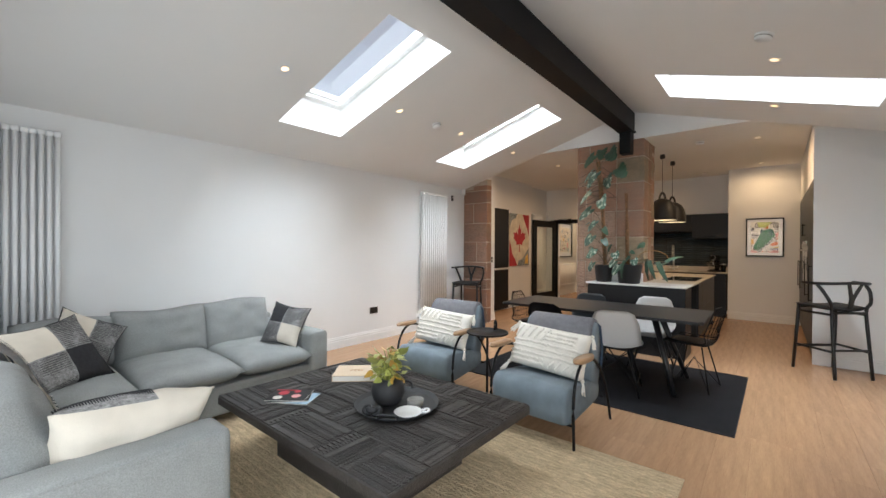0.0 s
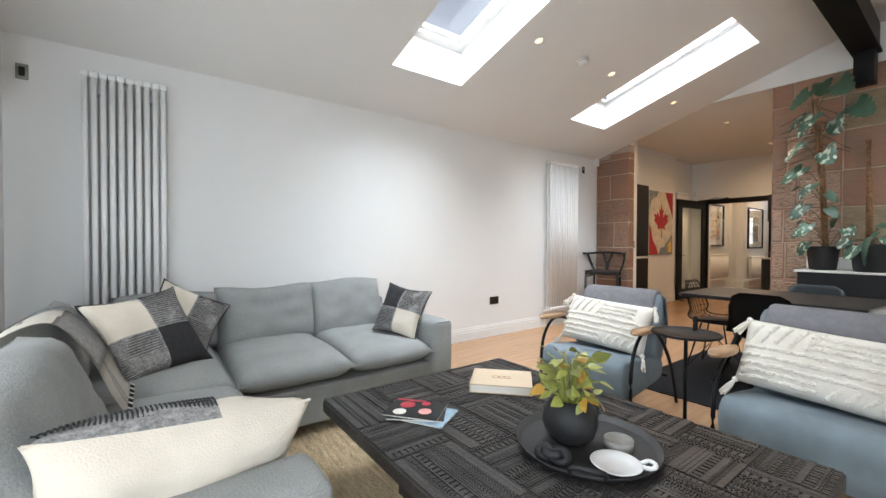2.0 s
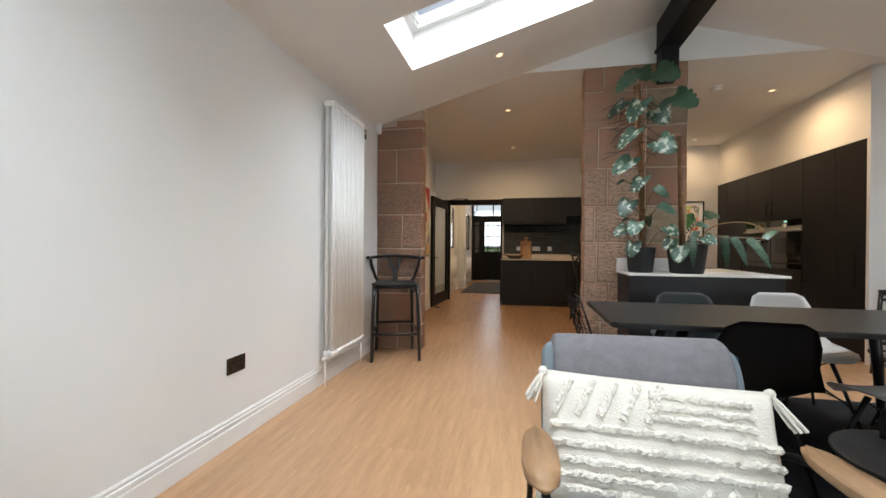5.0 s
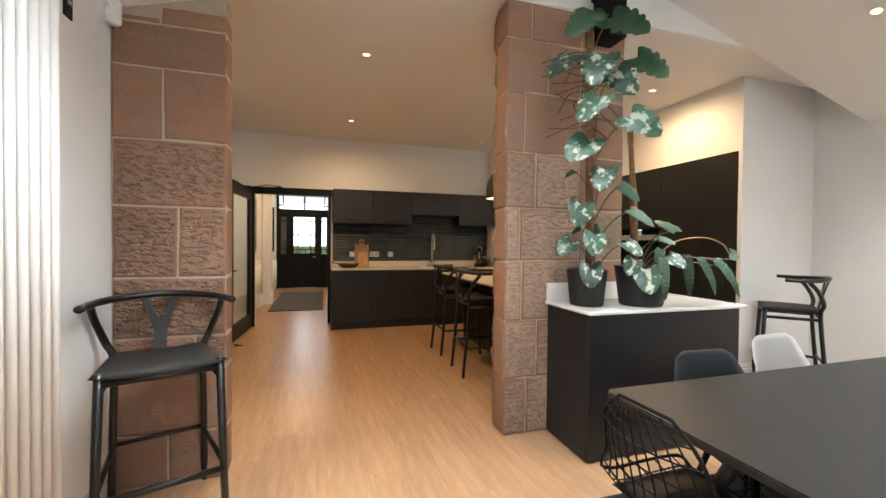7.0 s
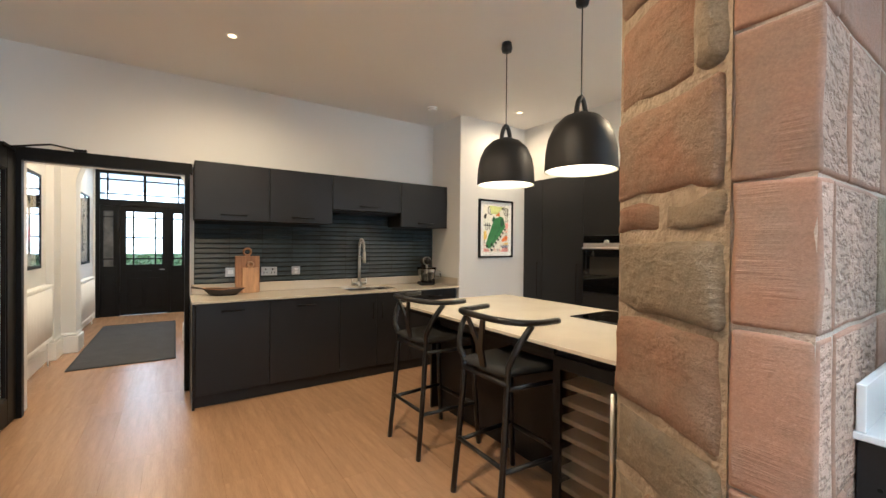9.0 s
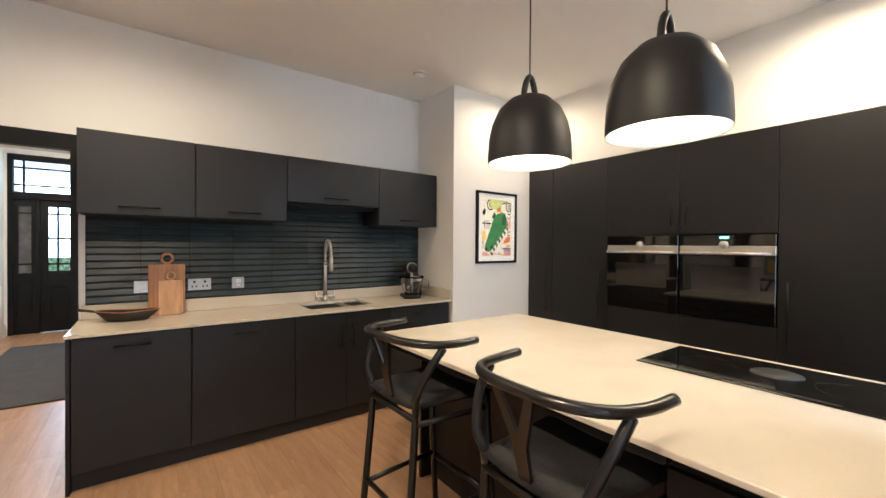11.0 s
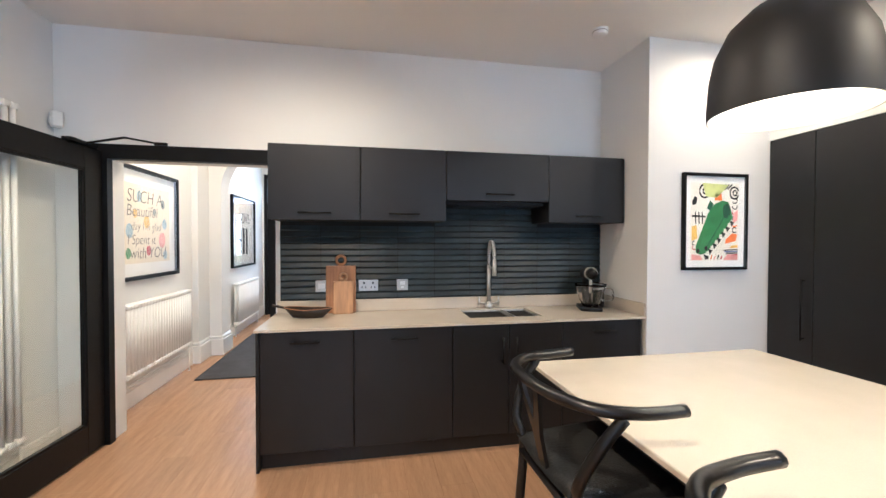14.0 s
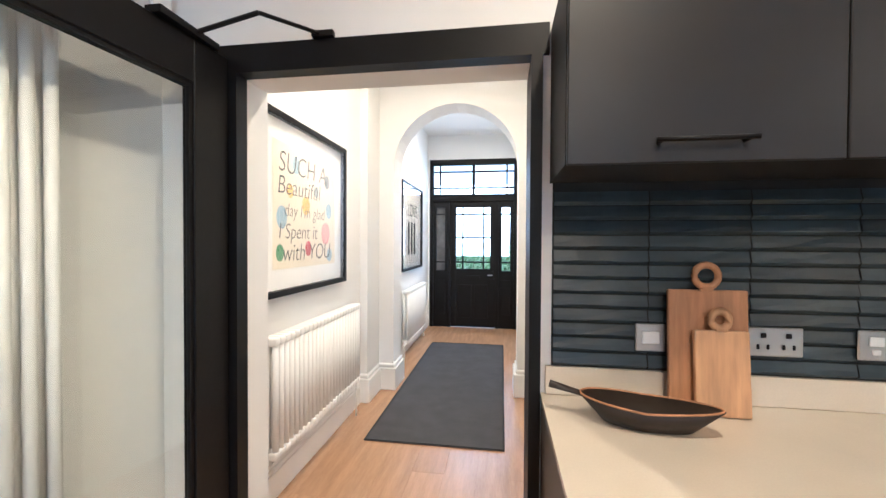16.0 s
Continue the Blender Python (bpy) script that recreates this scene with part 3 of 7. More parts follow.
# cream lumbar pillow standing against the arm, its far face partly of woven stripes
lp = thing("lumbar_pillow", Matrix.Translation((-2.03, 0.935, 0.615)) @ Matrix.Rotation(radians(93), 4, 'Z') @ Matrix.Rotation(radians(120), 4, 'X') @ Matrix.Rotation(radians(-7), 4, 'Z'), "cream cotton lumbar pillow with a striped woven edge", "pillow")
LW, LH, LT = 0.60, 0.31, 0.25
def lumbar_surface(x, y):
    u, v = x / (LW / 2), y / (LH / 2)
    return LT / 2 * (0.2 * max(0, 1 - abs(u) ** 6) ** .5 * max(0, 1 - abs(v) ** 6) ** .5 + 0.8 * max(0, 1 - u * u) ** .5 * max(0, 1 - v * v) ** .5)
whole = cushion(LW, LH, LT, 0.85, 28, 22, 0.034, 4, 0.20)
for band in (False, True):
    bm = whole.copy()
    gone = []
    for f in bm.faces:
        c = f.calc_center_median()
        if (c.z < -0.002 and c.x < 0.07 and c.y > 0) != band:
            gone.append(f)
    bmesh.ops.delete(bm, geom=gone, context='FACES')
    part("woven_ground" if band else "cover", bm, GREYW if band else CREAM, lp, smooth=True)
whole.free()
for i in range(36):
    x = -0.285 + i * 0.0099
    row = []
    for y in (0.030, 0.06, 0.09, 0.115, 0.135, 0.150):
        u, v = x / (LW / 2), y / (LH / 2)
        row.append((x * (1 - 0.15 * abs(u) ** 3 * (1 - v * v)), y * (1 - 0.15 * abs(v) ** 3 * (1 - u * u)), -lumbar_surface(x, y) - 0.012))
    part("woven_stripe", tube(row, 0.0026, 5), CHAR, lp)
part("edge_seam", tube([(0.985 * LW / 2 * u, 0.985 * LH / 2 * v * (1 - 0.15 * (1 - u * u)), 0) for u, v in [(k / 10 - 1, 1) for k in range(21)]], 0.004, 6), CREAM, lp)
for k in range(2):
    part("tie", tube(curve([(-0.29, -0.02 + 0.03 * k, -0.01), (-0.325, -0.03 + 0.03 * k, 0.015), (-0.335, -0.065, 0.02), (-0.315, -0.085 + 0.02 * k, 0.02), (-0.29, -0.05, 0.01)]), 0.005, 6), IVORY, lp, "knotted cord tie")

# striped throw over the back of the sofa
th = thing("sofa_throw", Matrix.Identity(4), "ivory throw with black stripes over the sofa back", "throw")
def drape(x0, x1, off, r0=0.0, r1=1.0):
    """A strip of the throw between x0 and x1, from r0 to r1 of its way over the back."""
    pts = [(0.17, 0.30), (0.19, 0.62), (0.27, 0.70), (0.38, 0.79), (0.49, 0.855), (0.58, 0.845), (0.68, 0.72), (0.745, 0.58), (0.79, 0.49)]
    line = curve([(0, y, z) for y, z in pts], 40)
    a_, b_ = int(r0 * (len(line) - 1)), int(r1 * (len(line) - 1))
    bm = bmesh.new()
    rows = []
    for i in range(a_, b_ + 1):
        p = line[i]
        rows.append([bm.verts.new((x0 + (x1 - x0) * k / 8 + 0.05 * math.sin(i * 0.2), p.y + off * 0.4, p.z + off + 0.006 * math.sin((x0 + (x1 - x0) * k / 8) * 34 + i * 0.4))) for k in range(9)])
    for a, b in zip(rows, rows[1:]):
        for k in range(8):
            bm.faces.new((a[k], a[k + 1], b[k + 1], b[k]))
    bmesh.ops.solidify(bm, geom=bm.faces[:], thickness=0.006)
    return bm
part("cloth", drape(-3.26, -2.84, 0.012, 0.0, 0.62), IVORY, th, smooth=True)
part("cloth", drape(-3.26, -2.84, 0.012, 0.62, 0.82), mat("pale_grey_wool", (0.52, 0.51, 0.50), 0.95, var=0.2, scale=50, bump=0.4, bscale=160), th, "pale grey woven band", smooth=True)
part("cloth", drape(-3.26, -2.84, 0.012, 0.82, 1.0), IVORY, th, smooth=True)
for k in range(6):
    x = -3.235 + k * 0.02
    part("stripe", drape(x, x + 0.007, 0.026, 0.3, 0.95), CHAR, th, "black woven stripe", smooth=True)
for x in (-2.97, -2.945, -2.92):
    part("stripe", drape(x, x + 0.006, 0.026, 0.8, 1.0), CHAR, th, "black woven stripe", smooth=True)
for k in range(18):
    x = -3.25 + k * 0.023
    part("fringe", tube([(x, 0.785, 0.50), (x + 0.004, 0.81, 0.485)], 0.004, 5), CHAR if k % 3 else IVORY, th)

# coffee table of carved black wood: a slab of panels on an inset plinth
def coffee_table():
    t = thing("coffee_table", Matrix.Identity(4), "square black carved-wood coffee table on a plinth", "coffee table")
    x0, x1, y0, y1 = -2.755, -1.08, 1.56, 2.785
    part("tabletop", bx(x0, x1, y0, y1, 0.335, 0.394, 0.006), DARKTABLE, t)
    part("plinth", bx(-2.42, -1.42, 1.80, 2.52, 0.008, 0.335, 0.004), DARKTABLE, t)
    rng = random.Random(5)
    def raised(bm, a0, a1, b0, b1, z, along, cx, cy, lean=0.0):
        """One carved tooth, open below; lean shears it into a chevron."""
        pts = [(a0, b0 + lean), (a1, b0), (a1, b1), (a0, b1 + lean)]
        if not along:
            pts = [(q, p) for p, q in pts]
        lo = [bm.verts.new((cx + p, cy + q, 0.3935)) for p, q in pts]
        hi = [bm.verts.new((cx + p, cy + q, z)) for p, q in pts]
        bm.faces.new(hi)
        for i in range(4):
            bm.faces.new((lo[i], lo[(i + 1) % 4], hi[(i + 1) % 4], hi[i]))
    def carve(px0, px1, py0, py1, along):
        bm = bmesh.new()
        cx, cy = (px0 + px1) / 2, (py0 + py1) / 2
        span, length = (px1 - px0, py1 - py0) if along else (py1 - py0, px1 - px0)
        a = -span / 2 + 0.001
        while a < span / 2 - 0.008:
            w = min(rng.choice((0.009, 0.012, 0.016, 0.022, 0.03)), span / 2 - a)
            style = rng.choice(("plain", "plain", "lines", "dots", "dots", "chevron", "rope"))
            h = 0.394 + rng.uniform(0.0055, 0.0085)
            half = length / 2 - 0.001
            if style == "plain" or w < 0.006:
                raised(bm, a, a + w - 0.0015, -half, half, h, along, cx, cy)
            elif style == "lines":
                for k in range(3):
                    raised(bm, a + w * k / 3, a + w * (k + 0.62) / 3, -half, half, h, along, cx, cy)
            else:
                pitch = {"dots": max(0.011, w * 0.8), "chevron": 0.014, "rope": 0.009}[style]
                n = int(2 * half / pitch)
                for k in range(n):
                    b = -half + 2 * half * k / n
                    if style == "chevron":
                        raised(bm, a, a + w / 2, b, b + pitch * 0.6, h, along, cx, cy, 0.006)
                        raised(bm, a + w / 2, a + w - 0.001, b, b + pitch * 0.6, h, along, cx, cy, -0.006)
                    else:
                        raised(bm, a, a + w - 0.002, b, b + pitch * (0.66 if style == "dots" else 0.5), h - (0.001 if k % 2 else 0), along, cx, cy)
            a += w
        tagged(part("carved_panel", bm, DARKTABLE, t), kind="stuff")
    rows = [y0 + 0.004, y0 + 0.27, y0 + 0.50, y0 + 0.77, y0 + 1.00, y1 - 0.004]
    for j in range(5):
        cuts_ = [x0 + 0.004]
        while cuts_[-1] < x1 - 0.35:
            cuts_.append(cuts_[-1] + rng.choice((0.22, 0.30, 0.40)))
        cuts_.append(x1 - 0.004)
        for i in range(len(cuts_) - 1):
            carve(cuts_[i] + 0.001, cuts_[i + 1] - 0.001, rows[j] + 0.001, rows[j + 1] - 0.001, (i + j) % 2)
    return t


coffee_table()
TZ = 0.4035

bk = thing("book", pose(-2.36, 2.41, TZ, 0, 0, 43), "thick cream hardback book lying on the coffee table", "book")
part("page_block", bx(-0.155, 0.155, -0.125, 0.125, 0.004, 0.040), PAPER, bk, "white page block")
part("cover", boxes((-0.16, 0.16, -0.13, 0.13, 0, 0.004), (-0.16, 0.16, -0.13, 0.13, 0.040, 0.045), (-0.162, -0.157, -0.13, 0.13, 0, 0.045)), mat("cream_book_cloth", (0.60, 0.48, 0.34), 0.8, var=0.05), bk)
for i in range(3):
    part("embossed_mark", moved(lathe([(0.016, 0), (0.02, 0), (0.02, 0.002), (0.016, 0.002), (0.016, 0)], 16, close=False), Matrix.Translation((-0.03 + i * 0.03, 0.0, 0.044))), CHOPWOOD, bk)
for k, (dx, rz, c) in enumerate(((0.03, 30, BLUEP), (0, 48, INK), (-0.01, 38, GREYP))):
    mg = thing("magazine", pose(-2.33 + dx, 1.85 + dx * 0.5, TZ + k * 0.007, 0, 0, rz), "glossy magazine with a printed cover", "magazine", "magazines on the coffee table")
    part("pages", bx(-0.125, 0.125, -0.095, 0.095, 0.0, 0.0045), PAPER, mg)
    part("cover", bx(-0.126, 0.126, -0.096, 0.096, 0.0045, 0.006), c if k < 2 else INK, mg)
    if k == 2:
        for x, y, r, m2 in ((-0.05, 0.03, 0.035, RED), (0.05, -0.02, 0.03, PINKP), (0.03, 0.06, 0.022, RED), (-0.06, -0.05, 0.03, PAPER)):
            part("printed_dot", lathe([(0, 0), (r, 0), (r, 0.0008), (0, 0.0008)], 20, centre=(x, y, 0.006)), m2, mg)
        part("printed_bar", bx(-0.12, 0.02, 0.075, 0.09, 0.006, 0.0068), RED, mg)

tr = thing("tray", pose(-1.71, 2.215, TZ) @ Matrix.Scale(0.92, 4), "round black metal tray with two handles", "tray")
part("dish", lathe([(0, 0), (0.262, 0), (0.285, 0.028), (0.29, 0.028), (0.268, 0.006), (0.262, 0.006), (0, 0.006)], 48), POT, tr, smooth=True)
for a in (125, 305):
    c, s = math.cos(radians(a)), math.sin(radians(a))
    pts = [(0.275 * c - 0.06 * s, 0.275 * s + 0.06 * c, 0.02), (0.30 * c - 0.055 * s, 0.30 * s + 0.055 * c, 0.055), (0.315 * c, 0.315 * s, 0.065), (0.30 * c + 0.055 * s, 0.30 * s - 0.055 * c, 0.055), (0.275 * c + 0.06 * s, 0.275 * s - 0.06 * c, 0.02)]
    part("handle", tube(curve(pts), 0.008, 8), POT, tr, smooth=True)
TRZ = TZ + 0.006

vp = thing("plant_vase", pose(-1.765, 2.19, TRZ), "yellowing pothos plant in a round black vase", "potted plant")
part("vase", lathe([(0, 0), (0.055, 0), (0.09, 0.03), (0.105, 0.075), (0.10, 0.12), (0.075, 0.155), (0.06, 0.165), (0.055, 0.165), (0.07, 0.15), (0.0, 0.13)], 32), POT, vp, "matt black round vase", smooth=True)


def leaf_mesh(name, length, width, droop, mtl, notches=0, fold=0.12, tail=0.0):
    """A leaf blade from the origin along +y, with a folded midrib, thin, and cut at the sides when notches are given."""
    bm = bmesh.new()
    n = 12
    L, R, M = [], [], []
    for i in range(n + 1):
        t = i / n
        w = width / 2 * (math.sin(math.pi * min(1, t ** 0.62)) ** 0.8 if t < 1 else 0)
        if notches and 2 < i < n and i % 2 == 0:
            w *= 0.55
        y = length * t - (tail if i == 0 else 0)
        z = -droop * t * t
        M.append(bm.verts.new((0, y, z)))
        if 0 < i < n:
            L.append(bm.verts.new((-w, y - 0.12 * w, z + fold * w)))
            R.append(bm.verts.new((w, y - 0.12 * w, z + fold * w)))
    for side in (L, R):
        bm.faces.new((M[0], M[1], side[0]))
        for i in range(len(side) - 1):
            bm.faces.new((M[i + 1], M[i + 2], side[i + 1], side[i]))
        bm.faces.new((M[n - 1], M[n], side[-1]))
    bmesh.ops.recalc_face_normals(bm, faces=bm.faces)
    me = bpy.data.meshes.new(name)
    bm.to_mesh(me)
    bm.free()
    for p in me.polygons:
        p.use_smooth = True
    me.materials.append(mtl)
    return me


def heart_leaf(name, length, width, mtl, curl=0.16, slits=0):
    """A heart-shaped blade with lobes behind the stalk, a folded midrib and a drooping tip."""
    bm = bmesh.new()
    n = 16
    M, L, R = [], [], []
    for i in range(n + 1):
        t = i / n
        w = width / 2 * (math.sin(math.pi * t ** 0.64) ** 0.55 if 0 < i < n else 0)
        if slits and i in (6, 9, 12)[:slits]:
            w *= 0.74
        z = -curl * length * t * t
        M.append(bm.verts.new((0, length * t, z)))
        if 0 < i < n:
            back = 0.62 * w * (1 - t) ** 2.2 * 1.6 + 0.05 * w
            for side, s in ((L, -1), (R, 1)):
                mid = bm.verts.new((s * w * 0.55, length * t - back * 0.45, z + 0.16 * w))
                rim = bm.verts.new((s * w, length * t - back, z + 0.06 * w + 0.015 * length * math.sin(i * 1.3 + s)))
                side.append((mid, rim))
    for side in (L, R):
        bm.faces.new((M[0], M[1], side[0][0]))
        bm.faces.new((M[0], side[0][0], side[0][1]))
        for i in range(len(side) - 1):
            bm.faces.new((M[i + 1], M[i + 2], side[i + 1][0], side[i][0]))
            bm.faces.new((side[i][0], side[i + 1][0], side[i + 1][1], side[i][1]))
        bm.faces.new((M[n - 1], M[n], side[-1][0]))
        bm.faces.new((M[n], side[-1][1], side[-1][0]))
    bmesh.ops.recalc_face_normals(bm, faces=bm.faces)
    me = bpy.data.meshes.new(name)
    bm.to_mesh(me)
    bm.free()
    for p in me.polygons:
        p.use_smooth = True
    me.materials.append(mtl)
    return me


def put_leaf(me, parent, m):
    ob = new("leaf", me)
    ob.parent = parent
    ob.matrix_parent_inverse = Matrix.Identity(4)
    ob.matrix_basis = m
    return ob


rng = random.Random(11)
pothos = [leaf_mesh("leaf", 0.085, 0.06, 0.02, m_) for m_ in (LEAFL, LEAFL, LEAFL, LEAFY)]
for k in range(84):
    a = rng.uniform(0, 2 * math.pi)
    r, z = rng.uniform(0.02, 0.115), rng.uniform(0.17, 0.34)
    z -= max(0, r - 0.11) * 1.6
    tip = Vector((r * math.cos(a), r * math.sin(a), z))
    part("stem", tube(curve([(0.02 * math.cos(a), 0.02 * math.sin(a), 0.14), (tip.x * 0.6, tip.y * 0.6, z * 0.85 + 0.02), tip], 6), 0.0022, 5), LEAFL, vp)
    put_leaf(pothos[rng.randrange(4)], vp, Matrix.Translation(tip) @ Euler((rng.uniform(-0.8, 1.1), rng.uniform(-0.9, 0.9), a - math.pi / 2 + rng.uniform(-0.8, 0.8))).to_matrix().to_4x4() @ Matrix.Scale(rng.uniform(0.45, 0.85), 4))

cd = thing("candle", pose(-1.62, 2.29, TRZ), "small grey concrete candle pot", "candle")
part("pot", lathe([(0, 0), (0.050, 0), (0.054, 0.034), (0.046, 0.034), (0.044, 0.027), (0, 0.027)], 24), TERRA, cd, smooth=True)
sb = thing("spoon_rest", pose(-1.555, 2.16, TRZ, 0, 0, 40), "small white ceramic dish with a looped handle", "dish")
part("dish", lathe([(0, 0), (0.06, 0), (0.085, 0.016), (0.082, 0.018), (0.058, 0.006), (0, 0.006)], 28), PLASTW, sb, smooth=True)
part("handle", tube(curve([(0.08, 0.01, 0.015), (0.11, 0.025, 0.02), (0.125, 0.0, 0.022), (0.11, -0.025, 0.02), (0.08, -0.01, 0.015)]), 0.008, 8), PLASTW, sb, smooth=True)
kn = thing("ornament", pose(-1.705, 2.015, TRZ, 0, 0, 20), "black carved chain-link ornament", "ornament")
for k in range(3):
    part("chain_link", tube([(-0.032 + 0.028 * k + 0.024 * math.cos(a), 0.022 * math.sin(a) * (1 if k % 2 else 0.5), 0.024 + (0.008 if k % 2 else 0.016 * math.sin(a))) for a in np.linspace(0, 2 * math.pi, 15)[:-1]], 0.016, 8, closed=True), POT, kn, smooth=True)

# rugs
jr = thing("jute_rug", Matrix.Identity(4), "natural woven jute rug under the coffee table", "rug")
part("weave", bx(-3.38, -0.29, 0.55, 3.255, 0.0005, 0.007, 0.003), JUTE, jr)
bm = bmesh.new()
for k in range(79):
    # braided rows of slanting strands
    y, n = 0.565 + k * 0.034, 64
    for c in range(n):
        xa, xb = -3.375 + 3.075 * c / n, -3.375 + 3.075 * (c + 0.86) / n
        lean = 0.016 if k % 2 else -0.016
        pts = [(xa + lean, y + 0.002), (xb + lean, y + 0.002), (xb - lean, y + 0.031), (xa - lean, y + 0.031)]
        lo = [bm.verts.new((p, q, 0.0068)) for p, q in pts]
        mx_, my_ = sum(p for p, q in pts) / 4, y + 0.0165
        hi = [bm.verts.new((mx_ + (p - mx_) * 0.7, my_ + (q - my_) * 0.7, 0.0105)) for p, q in pts]
        bm.faces.new(hi)
        for e in range(4):
            bm.faces.new((lo[e], lo[(e + 1) % 4], hi[(e + 1) % 4], hi[e]))
tagged(part("weave", bm, JUTE, jr), kind="stuff")
dr = thing("dining_rug", Matrix.Identity(4), "flat charcoal rug under the dining table", "rug")
bm = prism([(-2.60, 4.15), (-2.57, 4.11), (-0.14, 4.11), (-0.10, 4.15), (-0.09, 5.85), (-0.13, 5.89), (-2.57, 5.89), (-2.60, 5.85)], "z", 0.0005, 0.007)
part("weave", bm, DARKRUG, dr)
part("border", tube([(-2.60, 4.11, 0.006), (-0.10, 4.11, 0.006), (-0.09, 5.89, 0.006), (-2.60, 5.89, 0.006)], 0.006, 6, closed=True), CHAR, dr)


def armchair(m, label):
    c = thing("armchair", m, label, "armchair", "velvet armchairs")
    w = 0.305
    # seat: a deep roll, tall at the front
    prof = [(0.03, 0.17), (0.0, 0.24), (0.0, 0.36), (0.03, 0.415), (0.09, 0.43), (0.30, 0.405), (0.55, 0.37), (0.62, 0.33), (0.62, 0.24), (0.55, 0.20), (0.15, 0.155)]
    def roll(prof, half, edge=0.035):
        pts = curve([(0, y, z) for y, z in prof + prof[:1]], 44)[:-1]
        cy, cz = sum(p.y for p in pts) / len(pts), sum(p.z for p in pts) / len(pts)
        bm = bmesh.new()
        rows = []
        for x, k in ((-half, 0.86), (-half + edge * 0.3, 0.95), (-half + edge, 1), (0, 1.005), (half - edge, 1), (half - edge * 0.3, 0.95), (half, 0.86)):
            rows.append([bm.verts.new((x, cy + (p.y - cy) * (0.5 + k / 2), cz + (p.z - cz) * k)) for p in pts])
        for a, b in zip(rows, rows[1:]):
            for i in range(len(pts)):
                j = (i + 1) % len(pts)
                bm.faces.new((a[i], a[j], b[j], b[i]))
        bm.faces.new(rows[0])
        bm.faces.new(rows[-1][::-1])
        return bm
    part("seat", roll(prof, w), VELVET, c, smooth=True)
    back = [(0.47, 0.34), (0.44, 0.42), (0.50, 0.62), (0.55, 0.78), (0.59, 0.815), (0.645, 0.80), (0.66, 0.74), (0.64, 0.55), (0.60, 0.33), (0.53, 0.30)]
    part("backrest", roll(back, w), VELVET, c, smooth=True)
    t = part("throw", roll([(0.475, 0.60), (0.52, 0.78), (0.58, 0.838), (0.655, 0.825), (0.69, 0.74), (0.67, 0.45), (0.655, 0.45), (0.60, 0.70)], w - 0.03, 0.02), THROW, c, "grey blue woven throw over the back", smooth=True)
    for k in range(16):
        y, z = (0.60 + 0.005 * k, 0.81 - 0.02 * k) if k < 8 else (0.64 - 0.003 * (k - 8), 0.66 - 0.02 * (k - 8))
        part("fringe", tube([(w - 0.03, y, z), (w + 0.012, y + 0.005, z - 0.03), (w + 0.014, y, z - 0.07)], 0.007, 5), NAVY, t, "navy fringe")
    for s in (-1, 1):
        x = s * (w + 0.035)
        path = curve([(x, 0.06, 0), (x, 0.045, 0.25), (x, 0.07, 0.45), (x, 0.16, 0.57), (x, 0.28, 0.595), (x, 0.45, 0.54), (x, 0.62, 0.36), (x, 0.72, 0.15), (x, 0.77, 0)], 32)
        part("side_frame", tube(path, 0.011, 8), STEEL, c, "black bent steel tube", smooth=True)
        arm = [(x + s * 0.01 + 0.045 * math.cos(a) * (1 - 0.15 * math.sin(a)), 0.20 + 0.155 * math.sin(a)) for a in np.linspace(0, 2 * math.pi, 25)[:-1]]
        bm = prism(arm, "z", 0.602, 0.626)
        bmesh.ops.bevel(bm, geom=[e for e in bm.edges if abs(e.verts[0].co.z - e.verts[1].co.z) < 1e-5], offset=0.009, segments=2, affect='EDGES')
        part("armrest", bm, ARMWOOD, c, "oak armrest", smooth=True)
    for y, z in ((0.075, 0.165), (0.60, 0.235)):
        part("crossbar", tube([(-w - 0.035, y, z), (w + 0.035, y, z)], 0.009, 8), STEEL, c, smooth=True)
    part("back_bar", tube([(-w - 0.035, 0.56, 0.44), (-w + 0.02, 0.64, 0.5)], 0.008, 6), STEEL, c, smooth=True)
    part("back_bar", tube([(w + 0.035, 0.56, 0.44), (w - 0.02, 0.64, 0.5)], 0.008, 6), STEEL, c, smooth=True)
    return c


